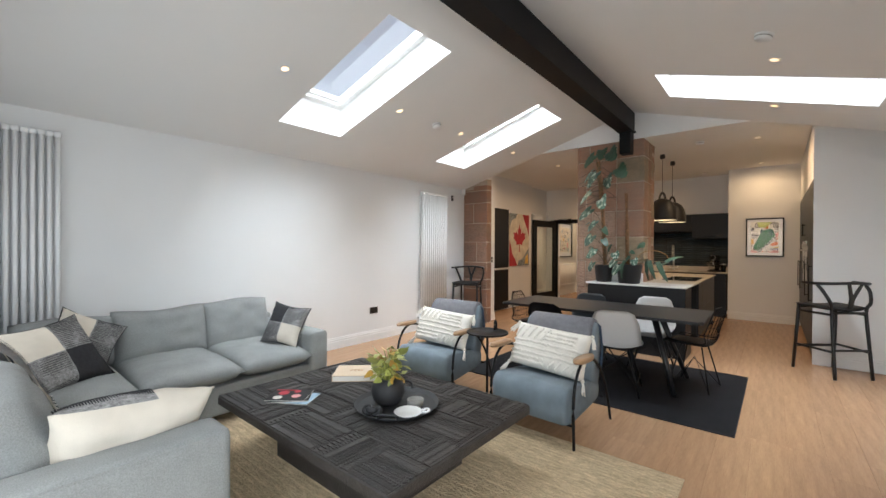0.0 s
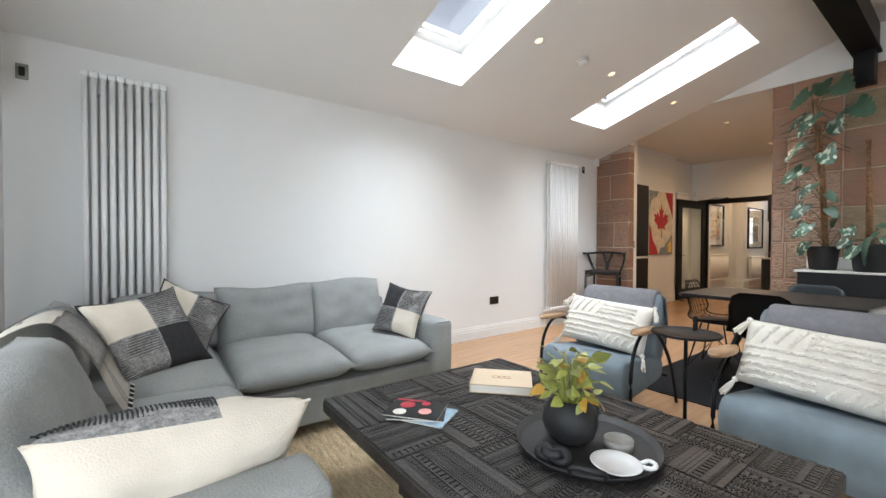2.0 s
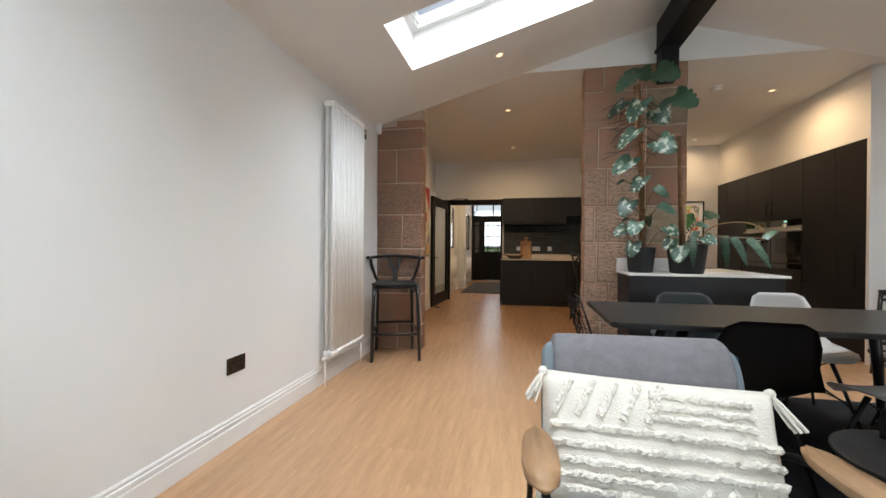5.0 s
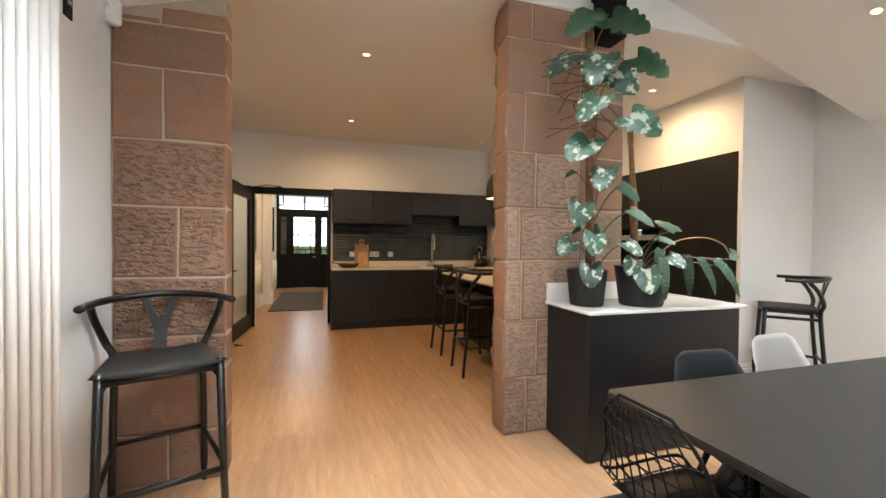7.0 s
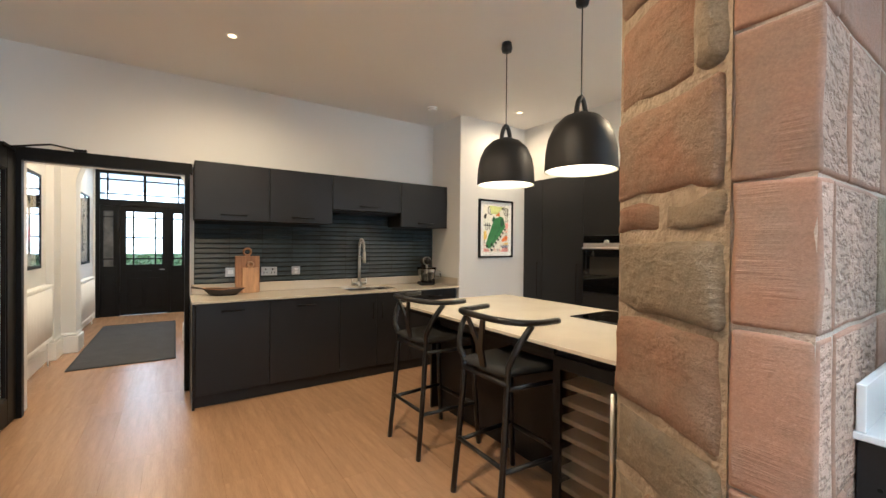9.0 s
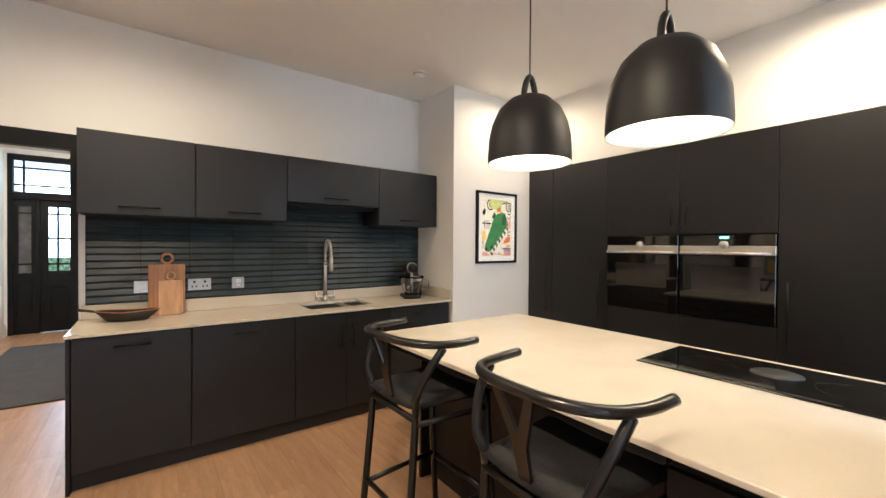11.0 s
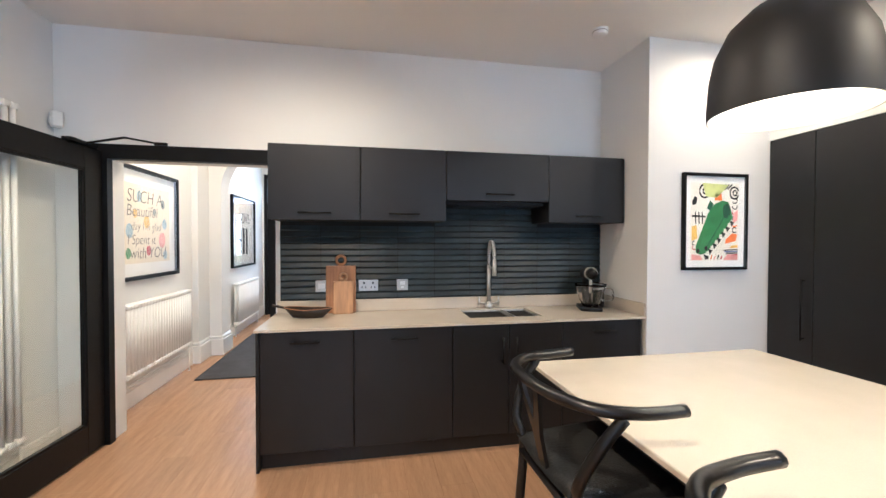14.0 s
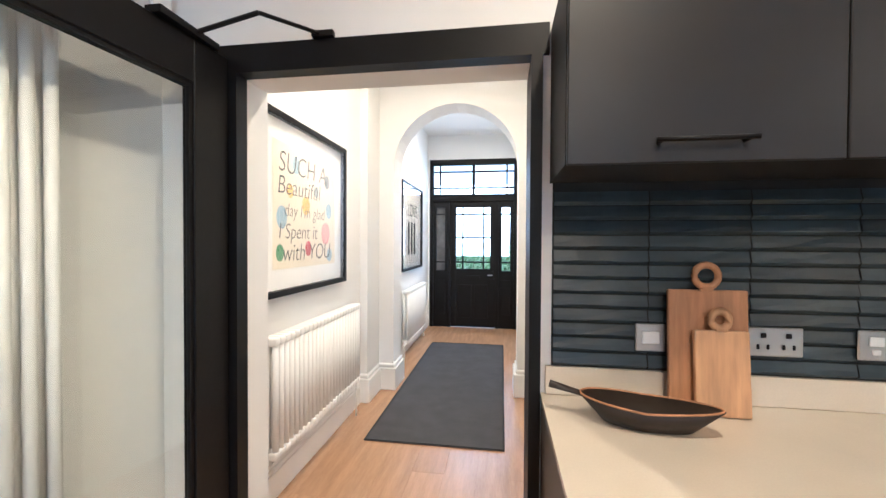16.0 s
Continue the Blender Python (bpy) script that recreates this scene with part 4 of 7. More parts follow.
def tufted_pillow(m):
    p = thing("tufted_pillow", m, "ivory cotton lumbar pillow with tufted stripes and tassels", "pillow", "tufted pillows on the armchairs")
    W, Hh = 0.65, 0.35
    part("cover", cushion(W, Hh, 0.17, 0.6, 22, 14, 0.01, 2, 0.06), IVORY, p, smooth=True)
    def on(u, v):
        t = 0.4 * max(0, 1 - abs(u) ** 6) ** .5 * max(0, 1 - abs(v) ** 6) ** .5 + 0.6 * max(0, 1 - u * u) ** .5 * max(0, 1 - v * v) ** .5
        return Vector((u * W / 2 * (1 - 0.03 * abs(u) ** 3 * (1 - v * v)), v * Hh / 2 * (1 - 0.03 * abs(v) ** 3 * (1 - u * u)), t * 0.085 + 0.002))
    lines = [((-0.93, v), (0.93, v)) for v in (0.12, -0.14, -0.38)]
    lines += [((-0.1, v), (0.72, v)) for v in (0.72, 0.54, 0.36)]
    lines += [((-0.9 + k * 0.19, 0.28), (-0.74 + k * 0.19, 0.86)) for k in range(5)]
    lines += [((-0.9, v), (0.05, v)) for v in (-0.58, -0.78)]
    lines += [((0.18 + k * 0.18, -0.86), (0.32 + k * 0.18, -0.52)) for k in range(4)]
    rg = random.Random(3)
    for (u0, v0), (u1, v1) in lines:
        n = max(4, int(22 * math.hypot(u1 - u0, (v1 - v0) * 0.6)))
        pts = [on(u0 + (u1 - u0) * k / n, v0 + (v1 - v0) * k / n + rg.uniform(-0.02, 0.02)) for k in range(n + 1)]
        bm = tube([p + (q - p) * k / 2 for p, q in zip(pts, pts[1:]) for k in range(2)] + pts[-1:], 0.0105, 7)
        for v in bm.verts:
            v.co += Vector((rg.uniform(-1, 1), rg.uniform(-1, 1), rg.uniform(-1, 1))) * 0.0028
        part("tufted_stripe", bm, IVORY, p)
    for sx in (-1, 1):
        for sy in (-1, 1):
            bm = bmesh.new()
            c = Vector((sx * W / 2 * 0.98, sy * Hh / 2 * 0.97, 0))
            dn = Vector((sx * 0.35, -1 if sy < 0 else -0.75, 0.25)).normalized()
            lathe([(0.0, -0.012), (0.014, -0.006), (0.014, 0.008), (0, 0.014)], 8, bm, c)
            for k in range(9):
                o = Vector((rg.uniform(-1, 1), rg.uniform(-1, 1), rg.uniform(-1, 1))) * 0.018
                tube([c, c + dn * 0.04 + o * 0.7, c + dn * 0.095 + o], 0.0045, 5, bm)
            part("tassel", bm, IVORY, p)
    return p


for x, y, rz in ((-2.45, 3.23, 3), (-1.275, 3.10, -2)):
    armchair(pose(x, y, 0, 0, 0, rz), "blue-grey velvet armchair with black tube frame and oak armrests")
    tufted_pillow(pose(x, y, 0, 0, 0, rz) @ Matrix.Translation((-0.01, 0.375, 0.585)) @ Matrix.Rotation(radians(66), 4, 'X') @ Matrix.Rotation(radians(-3), 4, 'Z'))

st = thing("side_table", pose(-1.89, 3.52, 0), "small round black metal side table", "side table")
part("tabletop", lathe([(0, 0.622), (0.185, 0.622), (0.19, 0.628), (0.19, 0.636), (0.184, 0.636), (0.18, 0.630), (0, 0.630)], 40), STEEL, st, smooth=True)
part("stem", tube([(0, 0, 0.01), (0, 0, 0.622)], 0.011, 10), STEEL, st, smooth=True)
part("base", lathe([(0, 0.0), (0.13, 0.0), (0.13, 0.008), (0.02, 0.014), (0, 0.014)], 32), STEEL, st, smooth=True)
part("loop_handle", tube(curve([(-0.0, 0.12, 0.63), (0.0, 0.12, 0.69), (0.0, 0.135, 0.715), (0.0, 0.15, 0.69), (0.0, 0.15, 0.63)]), 0.009, 8), STEEL, st, smooth=True)
kb = thing("floor_cushion_ball", pose(-1.86, 3.32, 0.0), "small pale grey knitted ball on the floor", "ornament")
part("knit", moved(lathe([(0, 0), (0.05, 0.012), (0.075, 0.05), (0.05, 0.09), (0, 0.1)], 20), Matrix.Identity(4)), GREYW, kb, smooth=True)

# dining table and chairs
dt = thing("dining_table", Matrix.Identity(4), "long matt black dining table on splayed legs", "dining table")
bm = prism([(-2.40, 4.63), (-2.37, 4.60), (-0.39, 4.60), (-0.355, 4.64), (-0.355, 5.45), (-0.39, 5.49), (-2.37, 5.49), (-2.40, 5.46)], "z", 0.722, 0.75)
bmesh.ops.bevel(bm, geom=[e for e in bm.edges if e.verts[0].co.z == e.verts[1].co.z], offset=0.005, segments=2, affect='EDGES')
part("tabletop", bm, TABLEBLK, dt)
for sx in (-1, 1):
    for sy in (-1, 1):
        a = (-1.37 + sx * 0.55, 5.08 + sy * 0.12, 0.72)
        b = (-1.37 + sx * 0.78, 5.08 + sy * 0.36, 0.007)
        part("leg", tube([a, b], 0.032, 8, r1=0.022), TABLEBLK, dt, smooth=True)
part("rail", bx(-2.0, -0.74, 5.03, 5.13, 0.68, 0.722, 0.004), TABLEBLK, dt)


def shell_chair(m, mtl, label, wood=False):
    c = thing("dining_chair", m, label, "chair", "moulded shell dining chairs")
    bm = bmesh.new()
    rows = []
    prof = [(0.20, 0.415), (0.21, 0.44), (0.17, 0.452), (0.05, 0.437), (-0.08, 0.430), (-0.15, 0.445), (-0.19, 0.50), (-0.215, 0.60), (-0.235, 0.70), (-0.25, 0.785), (-0.255, 0.815)]
    half = [0.17, 0.205, 0.22, 0.235, 0.24, 0.24, 0.235, 0.225, 0.21, 0.175, 0.12]
    lift = [0.0, 0.01, 0.02, 0.045, 0.06, 0.075, 0.06, 0.04, 0.02, 0.005, 0]
    for (y, z), h, l in zip(prof, half, lift):
        row = []
        for k in range(11):
            u = k / 10 * 2 - 1
            e = abs(u) ** 2.6
            fwd = l if z > 0.5 else 0
            row.append(bm.verts.new((u * h, y + e * (fwd * 1.2), z + e * (l if z < 0.5 else 0))))
        rows.append(row)
    for a, b in zip(rows, rows[1:]):
        for k in range(10):
            bm.faces.new((a[k], a[k + 1], b[k + 1], b[k]))
    bmesh.ops.solidify(bm, geom=bm.faces[:], thickness=0.008)
    part("seat_shell", bm, mtl, c, smooth=True)
    for sx in (-1, 1):
        for sy in (-1, 1):
            part("leg", tube([(sx * 0.11, sy * 0.10 - 0.01, 0.425), (sx * 0.215, sy * 0.20, 0.007)], 0.014 if not wood else 0.017, 8, r1=0.009), STEEL, c, smooth=True)
    for sx in (-1, 1):
        part("strut", tube([(sx * 0.19, 0.17, 0.12), (-sx * 0.11, -0.11, 0.40)], 0.005, 6), STEEL, c)
        part("strut", tube([(sx * 0.19, -0.17, 0.12), (-sx * 0.11, 0.10, 0.40)], 0.005, 6), STEEL, c)
        part("strut", tube([(sx * 0.20, 0.18, 0.14), (sx * 0.20, -0.18, 0.14)], 0.005, 6), STEEL, c)
    return c


shell_chair(pose(-1.08, 4.62, 0, 0, 0, 10), PLASTLG, "pale grey moulded shell chair on black dowel legs")
shell_chair(pose(-0.98, 5.56, 0, 0, 0, 182), PLASTLG, "white moulded shell chair on black dowel legs")
shell_chair(pose(-1.75, 4.66, 0, 0, 0, -4), PLASTK, "black moulded shell chair on black legs")
shell_chair(pose(-1.70, 5.40, 0, 0, 0, 178), mat("slate_blue_plastic", (0.03, 0.038, 0.045), 0.45), "slate-blue moulded shell chair on black legs")


def wire_chair(m, label):
    c = thing("wire_chair", m, label, "chair", "black wire chairs")
    prof = [(0.20, 0.42), (0.19, 0.445), (0.05, 0.435), (-0.10, 0.43), (-0.17, 0.47), (-0.21, 0.60), (-0.25, 0.74), (-0.265, 0.82)]
    half = [0.16, 0.21, 0.235, 0.24, 0.235, 0.22, 0.18, 0.10]
    spine = curve([(0, y, z) for y, z in prof], 28)
    hs = [p.x for p in curve([(h, 0, 0) for h in half], 28)]
    def pt(i, u):
        p = spine[i]
        e = abs(u) ** 2
        up = max(0, min(1, (0.6 - p.z) / 0.15)) * 0.05 * e
        fw = max(0, min(1, (p.z - 0.45) / 0.1)) * 0.06 * e
        return (u * hs[i], p.y + fw, p.z + up)
    for k in range(11):
        u = k / 10 * 2 - 1
        part("wire", tube([pt(i, u) for i in range(len(spine))], 0.003, 5), STEEL, c)
    for i in range(1, len(spine), 2):
        part("wire", tube([pt(i, k / 8 * 2 - 1) for k in range(9)], 0.003, 5), STEEL, c)
    rim = [pt(i, -1) for i in range(len(spine))] + [pt(i, 1) for i in reversed(range(len(spine)))]
    part("rim", tube(rim, 0.006, 6, closed=True), STEEL, c)
    part("seat_pad", moved(cushion(0.38, 0.36, 0.035, 0.2, 10, 10), Matrix.Translation((0, 0.03, 0.457))), PLASTK, c, "black leather seat pad", smooth=True)
    for sx in (-1, 1):
        for sy in (-1, 1):
            part("leg", tube([(sx * 0.10, sy * 0.09, 0.43), (sx * 0.20, sy * 0.18, 0.007)], 0.007, 6), STEEL, c)
        part("strut", tube([(sx * 0.20, 0.18, 0.01), (-sx * 0.02, 0.0, 0.30), (sx * 0.20, -0.18, 0.01)], 0.005, 6), STEEL, c)
    return c


wire_chair(pose(-0.50, 5.22, 0, 0, 0, 82), "black wire chair with a leather seat pad")
wire_chair(pose(-2.30, 5.18, 0, 0, 0, -88), "black wire chair with a leather seat pad at the table end")


def bar_stool(m):
    s = thing("bar_stool", m, "black lacquered wishbone bar stool with woven cord seat", "bar stool", "wishbone bar stools")
    for sy in (-1, 1):
        part("front_leg", tube([(0.235, sy * 0.235, 0), (0.205, sy * 0.225, 0.35), (0.185, sy * 0.215, 0.70)], 0.0165, 10, r1=0.018), BLACKWOOD, s, smooth=True)
        path = curve([(-0.245, sy * 0.20, 0), (-0.205, sy * 0.19, 0.40), (-0.185, sy * 0.185, 0.66), (-0.20, sy * 0.215, 0.74), (-0.16, sy * 0.25, 0.84), (-0.10, sy * 0.262, 0.91)], 30)
        part("back_leg", tube(path, 0.0165, 10), BLACKWOOD, s, smooth=True)
    rail = [(0.06, -0.285, 0.925), (-0.05, -0.275, 0.922), (-0.16, -0.235, 0.925), (-0.235, -0.14, 0.932), (-0.262, 0, 0.938), (-0.235, 0.14, 0.932), (-0.16, 0.235, 0.925), (-0.05, 0.275, 0.922), (0.06, 0.285, 0.925)]
    part("top_rail", tube(curve(rail, 48), 0.019, 10, flat=0.8), BLACKWOOD, s, smooth=True)
    bm = prism([(-0.022, 0.665), (0.022, 0.665), (0.028, 0.78), (0.085, 0.93), (0.055, 0.93), (0.0, 0.81), (-0.055, 0.93), (-0.085, 0.93), (-0.028, 0.78)], "x", -0.006, 0.006)
    for v in bm.verts:
        v.co.x += -0.19 - (v.co.z - 0.665) * 0.24
    part("splat", bm, BLACKWOOD, s, "black wishbone splat")
    seat = moved(cushion(0.42, 0.44, 0.05, 0.1, 12, 12), Matrix.Translation((0.0, 0, 0.69)))
    for v in seat.verts:
        v.co.z -= 0.016 * (1 - (v.co.y / 0.22) ** 2)
        v.co.y *= 1 + 0.12 * (v.co.x / 0.2)
    part("seat", seat, PAPERCORD, s, "woven black cord seat", smooth=True)
    for (a, b, r) in (((0.222, -0.232, 0.24), (0.222, 0.232, 0.24), 0.014), ((-0.222, -0.195, 0.28), (-0.222, 0.195, 0.28), 0.011), ((0.19, -0.215, 0.66), (0.19, 0.215, 0.66), 0.013), ((-0.19, -0.187, 0.64), (-0.19, 0.187, 0.64), 0.013)):
        part("stretcher", tube([a, b], r, 8), BLACKWOOD, s, smooth=True)
    for sy in (-1, 1):
        for z in (0.26, 0.62):
            k = (0.7 - z) / 0.7
            part("stretcher", tube([(0.19 + 0.045 * k, sy * (0.215 + 0.02 * k), z), (-0.185 - 0.06 * k, sy * (0.185 + 0.015 * k), z)], 0.012, 8), BLACKWOOD, s, smooth=True)
    for o in s.children:
        o.data.transform(Matrix.Diagonal((1, 1, 1.11, 1)))
    return s


# tall bar height
stool = bar_stool(pose(-1.885, 8.81, 0, 0, 0, 1))
copy_thing(stool, pose(-1.885, 8.01, 0, 0, 0, -2))
copy_thing(stool, pose(-4.18, 6.36, 0, 0, 0, -70))
copy_thing(stool, pose(0.63, 6.74, 0, 0, 0, 129))


def column_radiator(name, m, width, z0, z1, n, label, wheel=True, deep=2):
    """Tubes in pairs along local x, standing out along local y from the wall."""
    r = thing(name, m, label, "radiator", "white column radiators")
    for k in range(n):
        x = width * (k + 0.5) / n
        for d in range(deep):
            part("column", tube([(x, 0.05 + d * 0.05, z0 + 0.02), (x, 0.05 + d * 0.05, z1 - 0.02)], 0.0165, 10), ENAMEL, r, smooth=True)
        for z in (z0 + 0.02, z1 - 0.02):
            part("header_section", bx(x - width / n * 0.47, x + width / n * 0.47, 0.032, 0.068 + 0.05 * (deep - 1), z - 0.022, z + 0.022, 0.012, 2), ENAMEL, r, smooth=True)
    for x in (-0.03, width + 0.03):
        v = part("valve", tube([(x, 0.07, z0 + 0.02), (x, 0.07, z0 - 0.03)], 0.012, 10), CHROME, r, "chrome valve", smooth=True)
        part("valve_head", tube([(x - 0.035, 0.07, z0 - 0.01), (x + 0.035, 0.07, z0 - 0.01)], 0.016, 10), PLASTW, v, "white valve head", smooth=True)
        part("pipe", tube([(x, 0.07, z0 - 0.03), (x, 0.07, 0.0)], 0.0075, 8), ENAMEL, r, smooth=True)
    for x in (width * 0.2, width * 0.8):
        for z in (z0 + 0.2, z1 - 0.1):
            part("bracket", bx(x - 0.012, x + 0.012, 0.0, 0.045, z - 0.03, z + 0.03), ENAMEL, r)
    return r


TO_EAST = Matrix.Rotation(radians(-90), 4, 'Z')
column_radiator("radiator", Matrix.Translation((WX + 0.002, 0.985, 0)) @ TO_EAST, 0.48, 0.27, 2.325, 10, "tall white column radiator on the wall behind the sofa")
column_radiator("radiator", Matrix.Translation((WX + 0.002, 6.02, 0)) @ TO_EAST, 0.66, 0.24, 2.33, 12, "tall white column radiator near the stone pier")


def plate(m, w, h, mtl, inner, label, name="wall_socket", cat="socket", toggles=()):
    p = thing(name, m, label, cat)
    part("faceplate", bx(-w / 2, w / 2, 0, 0.008, -h / 2, h / 2, 0.003), mtl, p)
    for x, z, a, b in toggles:
        part("switch_rocker", bx(x - a, x + a, 0.008, 0.013, z - b, z + b, 0.002), inner, p)
    return p


SOCK = [(-0.035, 0.02, 0.008, 0.008), (0.035, 0.02, 0.008, 0.008), (-0.05, -0.015, 0.004, 0.008), (-0.022, -0.015, 0.004, 0.008), (0.022, -0.015, 0.004, 0.008), (0.05, -0.015, 0.004, 0.008)]
plate(Matrix.Translation((WX, 4.40, 0.45)) @ TO_EAST, 0.15, 0.095, mat("black_nickel_plate", (0.05, 0.042, 0.036), 0.3, 0.8), PLASTK, "black nickel double wall socket", toggles=SOCK)
plate(Matrix.Translation((WX, 6.28, 2.31)) @ TO_EAST, 0.06, 0.10, PLASTK, CHROME, "small black wall plate near the ceiling", "wall_plate", "switch", [(0, 0.015, 0.012, 0.012)])
plate(Matrix.Translation((WX, 0.22, 2.27)) @ TO_EAST, 0.06, 0.10, TERRA, PLASTK, "small grey control plate near the patio door", "wall_plate", "switch", [(0, 0.0, 0.015, 0.03)])
sn = thing("alarm_sensor", pose(-4.47, 6.60, 2.46, 0, 0, -40), "white corner alarm sensor under the ceiling", "sensor")
part("housing", bx(-0.03, 0.03, -0.03, 0.03, -0.06, 0.06, 0.014, 2), PLASTW, sn, smooth=True)
part("lens", bx(-0.018, 0.018, -0.036, -0.028, -0.035, 0.01, 0.003), ENAMEL, sn)

# patio doors at the end of the living room
pd = thing("door_1", Matrix.Identity(4), "wide black aluminium sliding patio doors", "patio door")
pd["kind"] = "structure"
part("head_frame", bx(-3.90, 1.25, -0.02, 0.125, 2.24, 2.32), STEEL, pd)
part("sill", bx(-3.90, 1.25, -0.02, 0.125, 0.0, 0.05), STEEL, pd)
for x0, x1, y in ((-3.5, -1.15, 0.09), (-1.2, 1.25, 0.025)):
    leafp = part("door_leaf", boxes((x0, x0 + 0.09, y - 0.03, y + 0.03, 0.05, 2.24), (x1 - 0.09, x1, y - 0.03, y + 0.03, 0.05, 2.24), (x0 + 0.09, x1 - 0.09, y - 0.03, y + 0.03, 0.05, 0.14), (x0 + 0.09, x1 - 0.09, y - 0.03, y + 0.03, 2.16, 2.24)), STEEL, pd)
    g = part("pane", bx(x0 + 0.09, x1 - 0.09, y - 0.006, y + 0.006, 0.14, 2.16), CLEAR, leafp, "clear glass")
    g.visible_shadow = False
for k in range(4):
    x = -3.896 + k * 0.1
    f = part("folded_leaf", bx(x, x + 0.095, -0.06, 0.12 - 0.012 * (k % 2), 0.05, 2.235, 0.004), STEEL, pd, "folded black door leaf")
bb = thing("blind_box", Matrix.Identity(4), "dark grey roller blind box above the patio doors", "blind")
part("cassette", bx(-3.87, 1.3, END_Y, END_Y + 0.10, 2.04, 2.21, 0.012, 2), mat("dark_grey_aluminium", (0.05, 0.05, 0.052), 0.5), bb)
part("end_cap", bx(-3.884, -3.87, END_Y, END_Y + 0.105, 2.035, 2.215, 0.004), STEEL, bb)

# ---- kitchen ----
def handle_bar(parent, a, b, out):
    """A slim bar handle from a to b, standing out by the vector out."""
    a, b, o = Vector(a), Vector(b), Vector(out)
    h = part("handle", tube([a + o, b + o], 0.006, 8), STEEL, parent, "slim black bar handle", smooth=True)
    d = (b - a).normalized() * 0.015
    for p in (a + d, b - d):
        part("handle_post", tube([p, p + o], 0.005, 6), STEEL, h)
    return h


def cabinet(name, label, body, fronts, cat="cabinet", group="matt black kitchen units"):
    """fronts: (box, handle line or None, the way the front looks)."""
    c = thing(name, Matrix.Identity(4), label, cat, group)
    part("body", bx(*body), CABIN, c)
    for r, line, out in fronts:
        d = part("door", bx(*r, bevel=0.0025), CAB, c)
        if line:
            handle_bar(d, *line, out)
    return c


S = (0, -0.032, 0)
for x0, x1, hx in ((-3.30, -2.72, -3.02), (-2.72, -2.06, -2.39), (-2.06, -1.25, None), (-1.25, -0.615, -0.93)):
    fr = [((x0 + 0.002, x1 - 0.002, 10.29, 10.312, 0.115, 0.886), ((hx - 0.09, 10.29, 0.82), (hx + 0.09, 10.29, 0.82)) if hx else None, S)]
    if hx is None:
        mid = (x0 + x1) / 2
        fr = [((x0 + 0.002, mid - 0.0015, 10.29, 10.312, 0.115, 0.886), ((mid - 0.05, 10.29, 0.62), (mid - 0.05, 10.29, 0.80)), S), ((mid + 0.0015, x1 - 0.002, 10.29, 10.312, 0.115, 0.886), ((mid + 0.05, 10.29, 0.62), (mid + 0.05, 10.29, 0.80)), S)]
    c = cabinet("base_cabinet", "matt black base cabinet under the pale worktop", (x0, x1, 10.313, 10.86, 0.115, 0.889), fr)
    part("plinth", bx(x0, x1, 10.345, 10.365, 0.0, 0.115), CAB, c)
ep = tagged(link("end_panel", bx(-3.322, -3.302, 10.288, 10.872, 0.0, 0.891, 0.002), CAB), "matt black end panel of the base units", "panel")
for x0, x1, z0 in ((-3.30, -2.68, 1.618), (-2.68, -2.06, 1.618), (-2.06, -1.25, 1.775), (-1.25, -0.60, 1.618)):
    hx = (x0 + x1) / 2
    cabinet("wall_cabinet", "matt black wall cabinet with a bar handle", (x0, x1, 10.546, 10.872, z0, 2.132), [((x0 + 0.002, x1 - 0.002, 10.525, 10.545, z0 - 0.004, 2.134), ((hx - 0.11, 10.525, z0 + 0.045), (hx + 0.11, 10.525, z0 + 0.045)), S)])
hood = thing("extractor_hood", Matrix.Identity(4), "black built-in extractor under the wall cabinet", "extractor")
part("body", bx(-2.05, -1.26, 10.60, 10.86, 1.745, 1.773, 0.004), CABIN, hood)
part("filter", bx(-1.95, -1.36, 10.62, 10.82, 1.738, 1.746), STEEL, hood)

wt = thing("worktop", Matrix.Identity(4), "pale stone worktop with a low upstand", "worktop")
for r in ((-3.325, -1.90, 10.265, 10.872), (-1.34, -0.594, 10.265, 10.872), (-1.90, -1.34, 10.265, 10.43), (-1.90, -1.34, 10.80, 10.872)):
    part("slab", bx(*r, 0.893, 0.91), TOP, wt)
part("upstand", bx(-3.31, -0.612, 10.856, 10.874, 0.911, 1.005, 0.002), TOP, wt)
part("upstand", bx(-0.61, -0.594, 10.27, 10.854, 0.911, 1.005, 0.002), TOP, wt)
sk = thing("sink", Matrix.Identity(4), "undermounted double stainless steel sink", "sink")
for x0, x1 in ((-1.90, -1.56), (-1.54, -1.34)):
    part("bowl", boxes((x0, x1, 10.43, 10.445, 0.72, 0.90), (x0, x1, 10.785, 10.80, 0.72, 0.90), (x0, x0 + 0.012, 10.445, 10.785, 0.72, 0.90), (x1 - 0.012, x1, 10.445, 10.785, 0.72, 0.90), (x0, x1, 10.43, 10.80, 0.71, 0.725)), CHROME, sk)
    part("drain", lathe([(0, 0), (0.04, 0), (0.04, 0.004), (0, 0.006)], 20, centre=((x0 + x1) / 2, 10.62, 0.725)), STEEL, sk)
tp = thing("kitchen_tap", pose(-1.64, 10.825, 0.911), "tall brushed steel spring-neck kitchen tap", "tap")
part("base", lathe([(0, 0), (0.032, 0), (0.032, 0.03), (0.022, 0.04), (0.022, 0.06), (0, 0.06)], 20), CHROME, tp, smooth=True)
part("riser", tube([(0, 0, 0.05), (0, 0, 0.36)], 0.017, 12), CHROME, tp, smooth=True)
neck = curve([(0, 0, 0.36), (0, -0.005, 0.47), (0, -0.05, 0.545), (0, -0.11, 0.53), (0, -0.14, 0.46), (0, -0.145, 0.40)], 30)
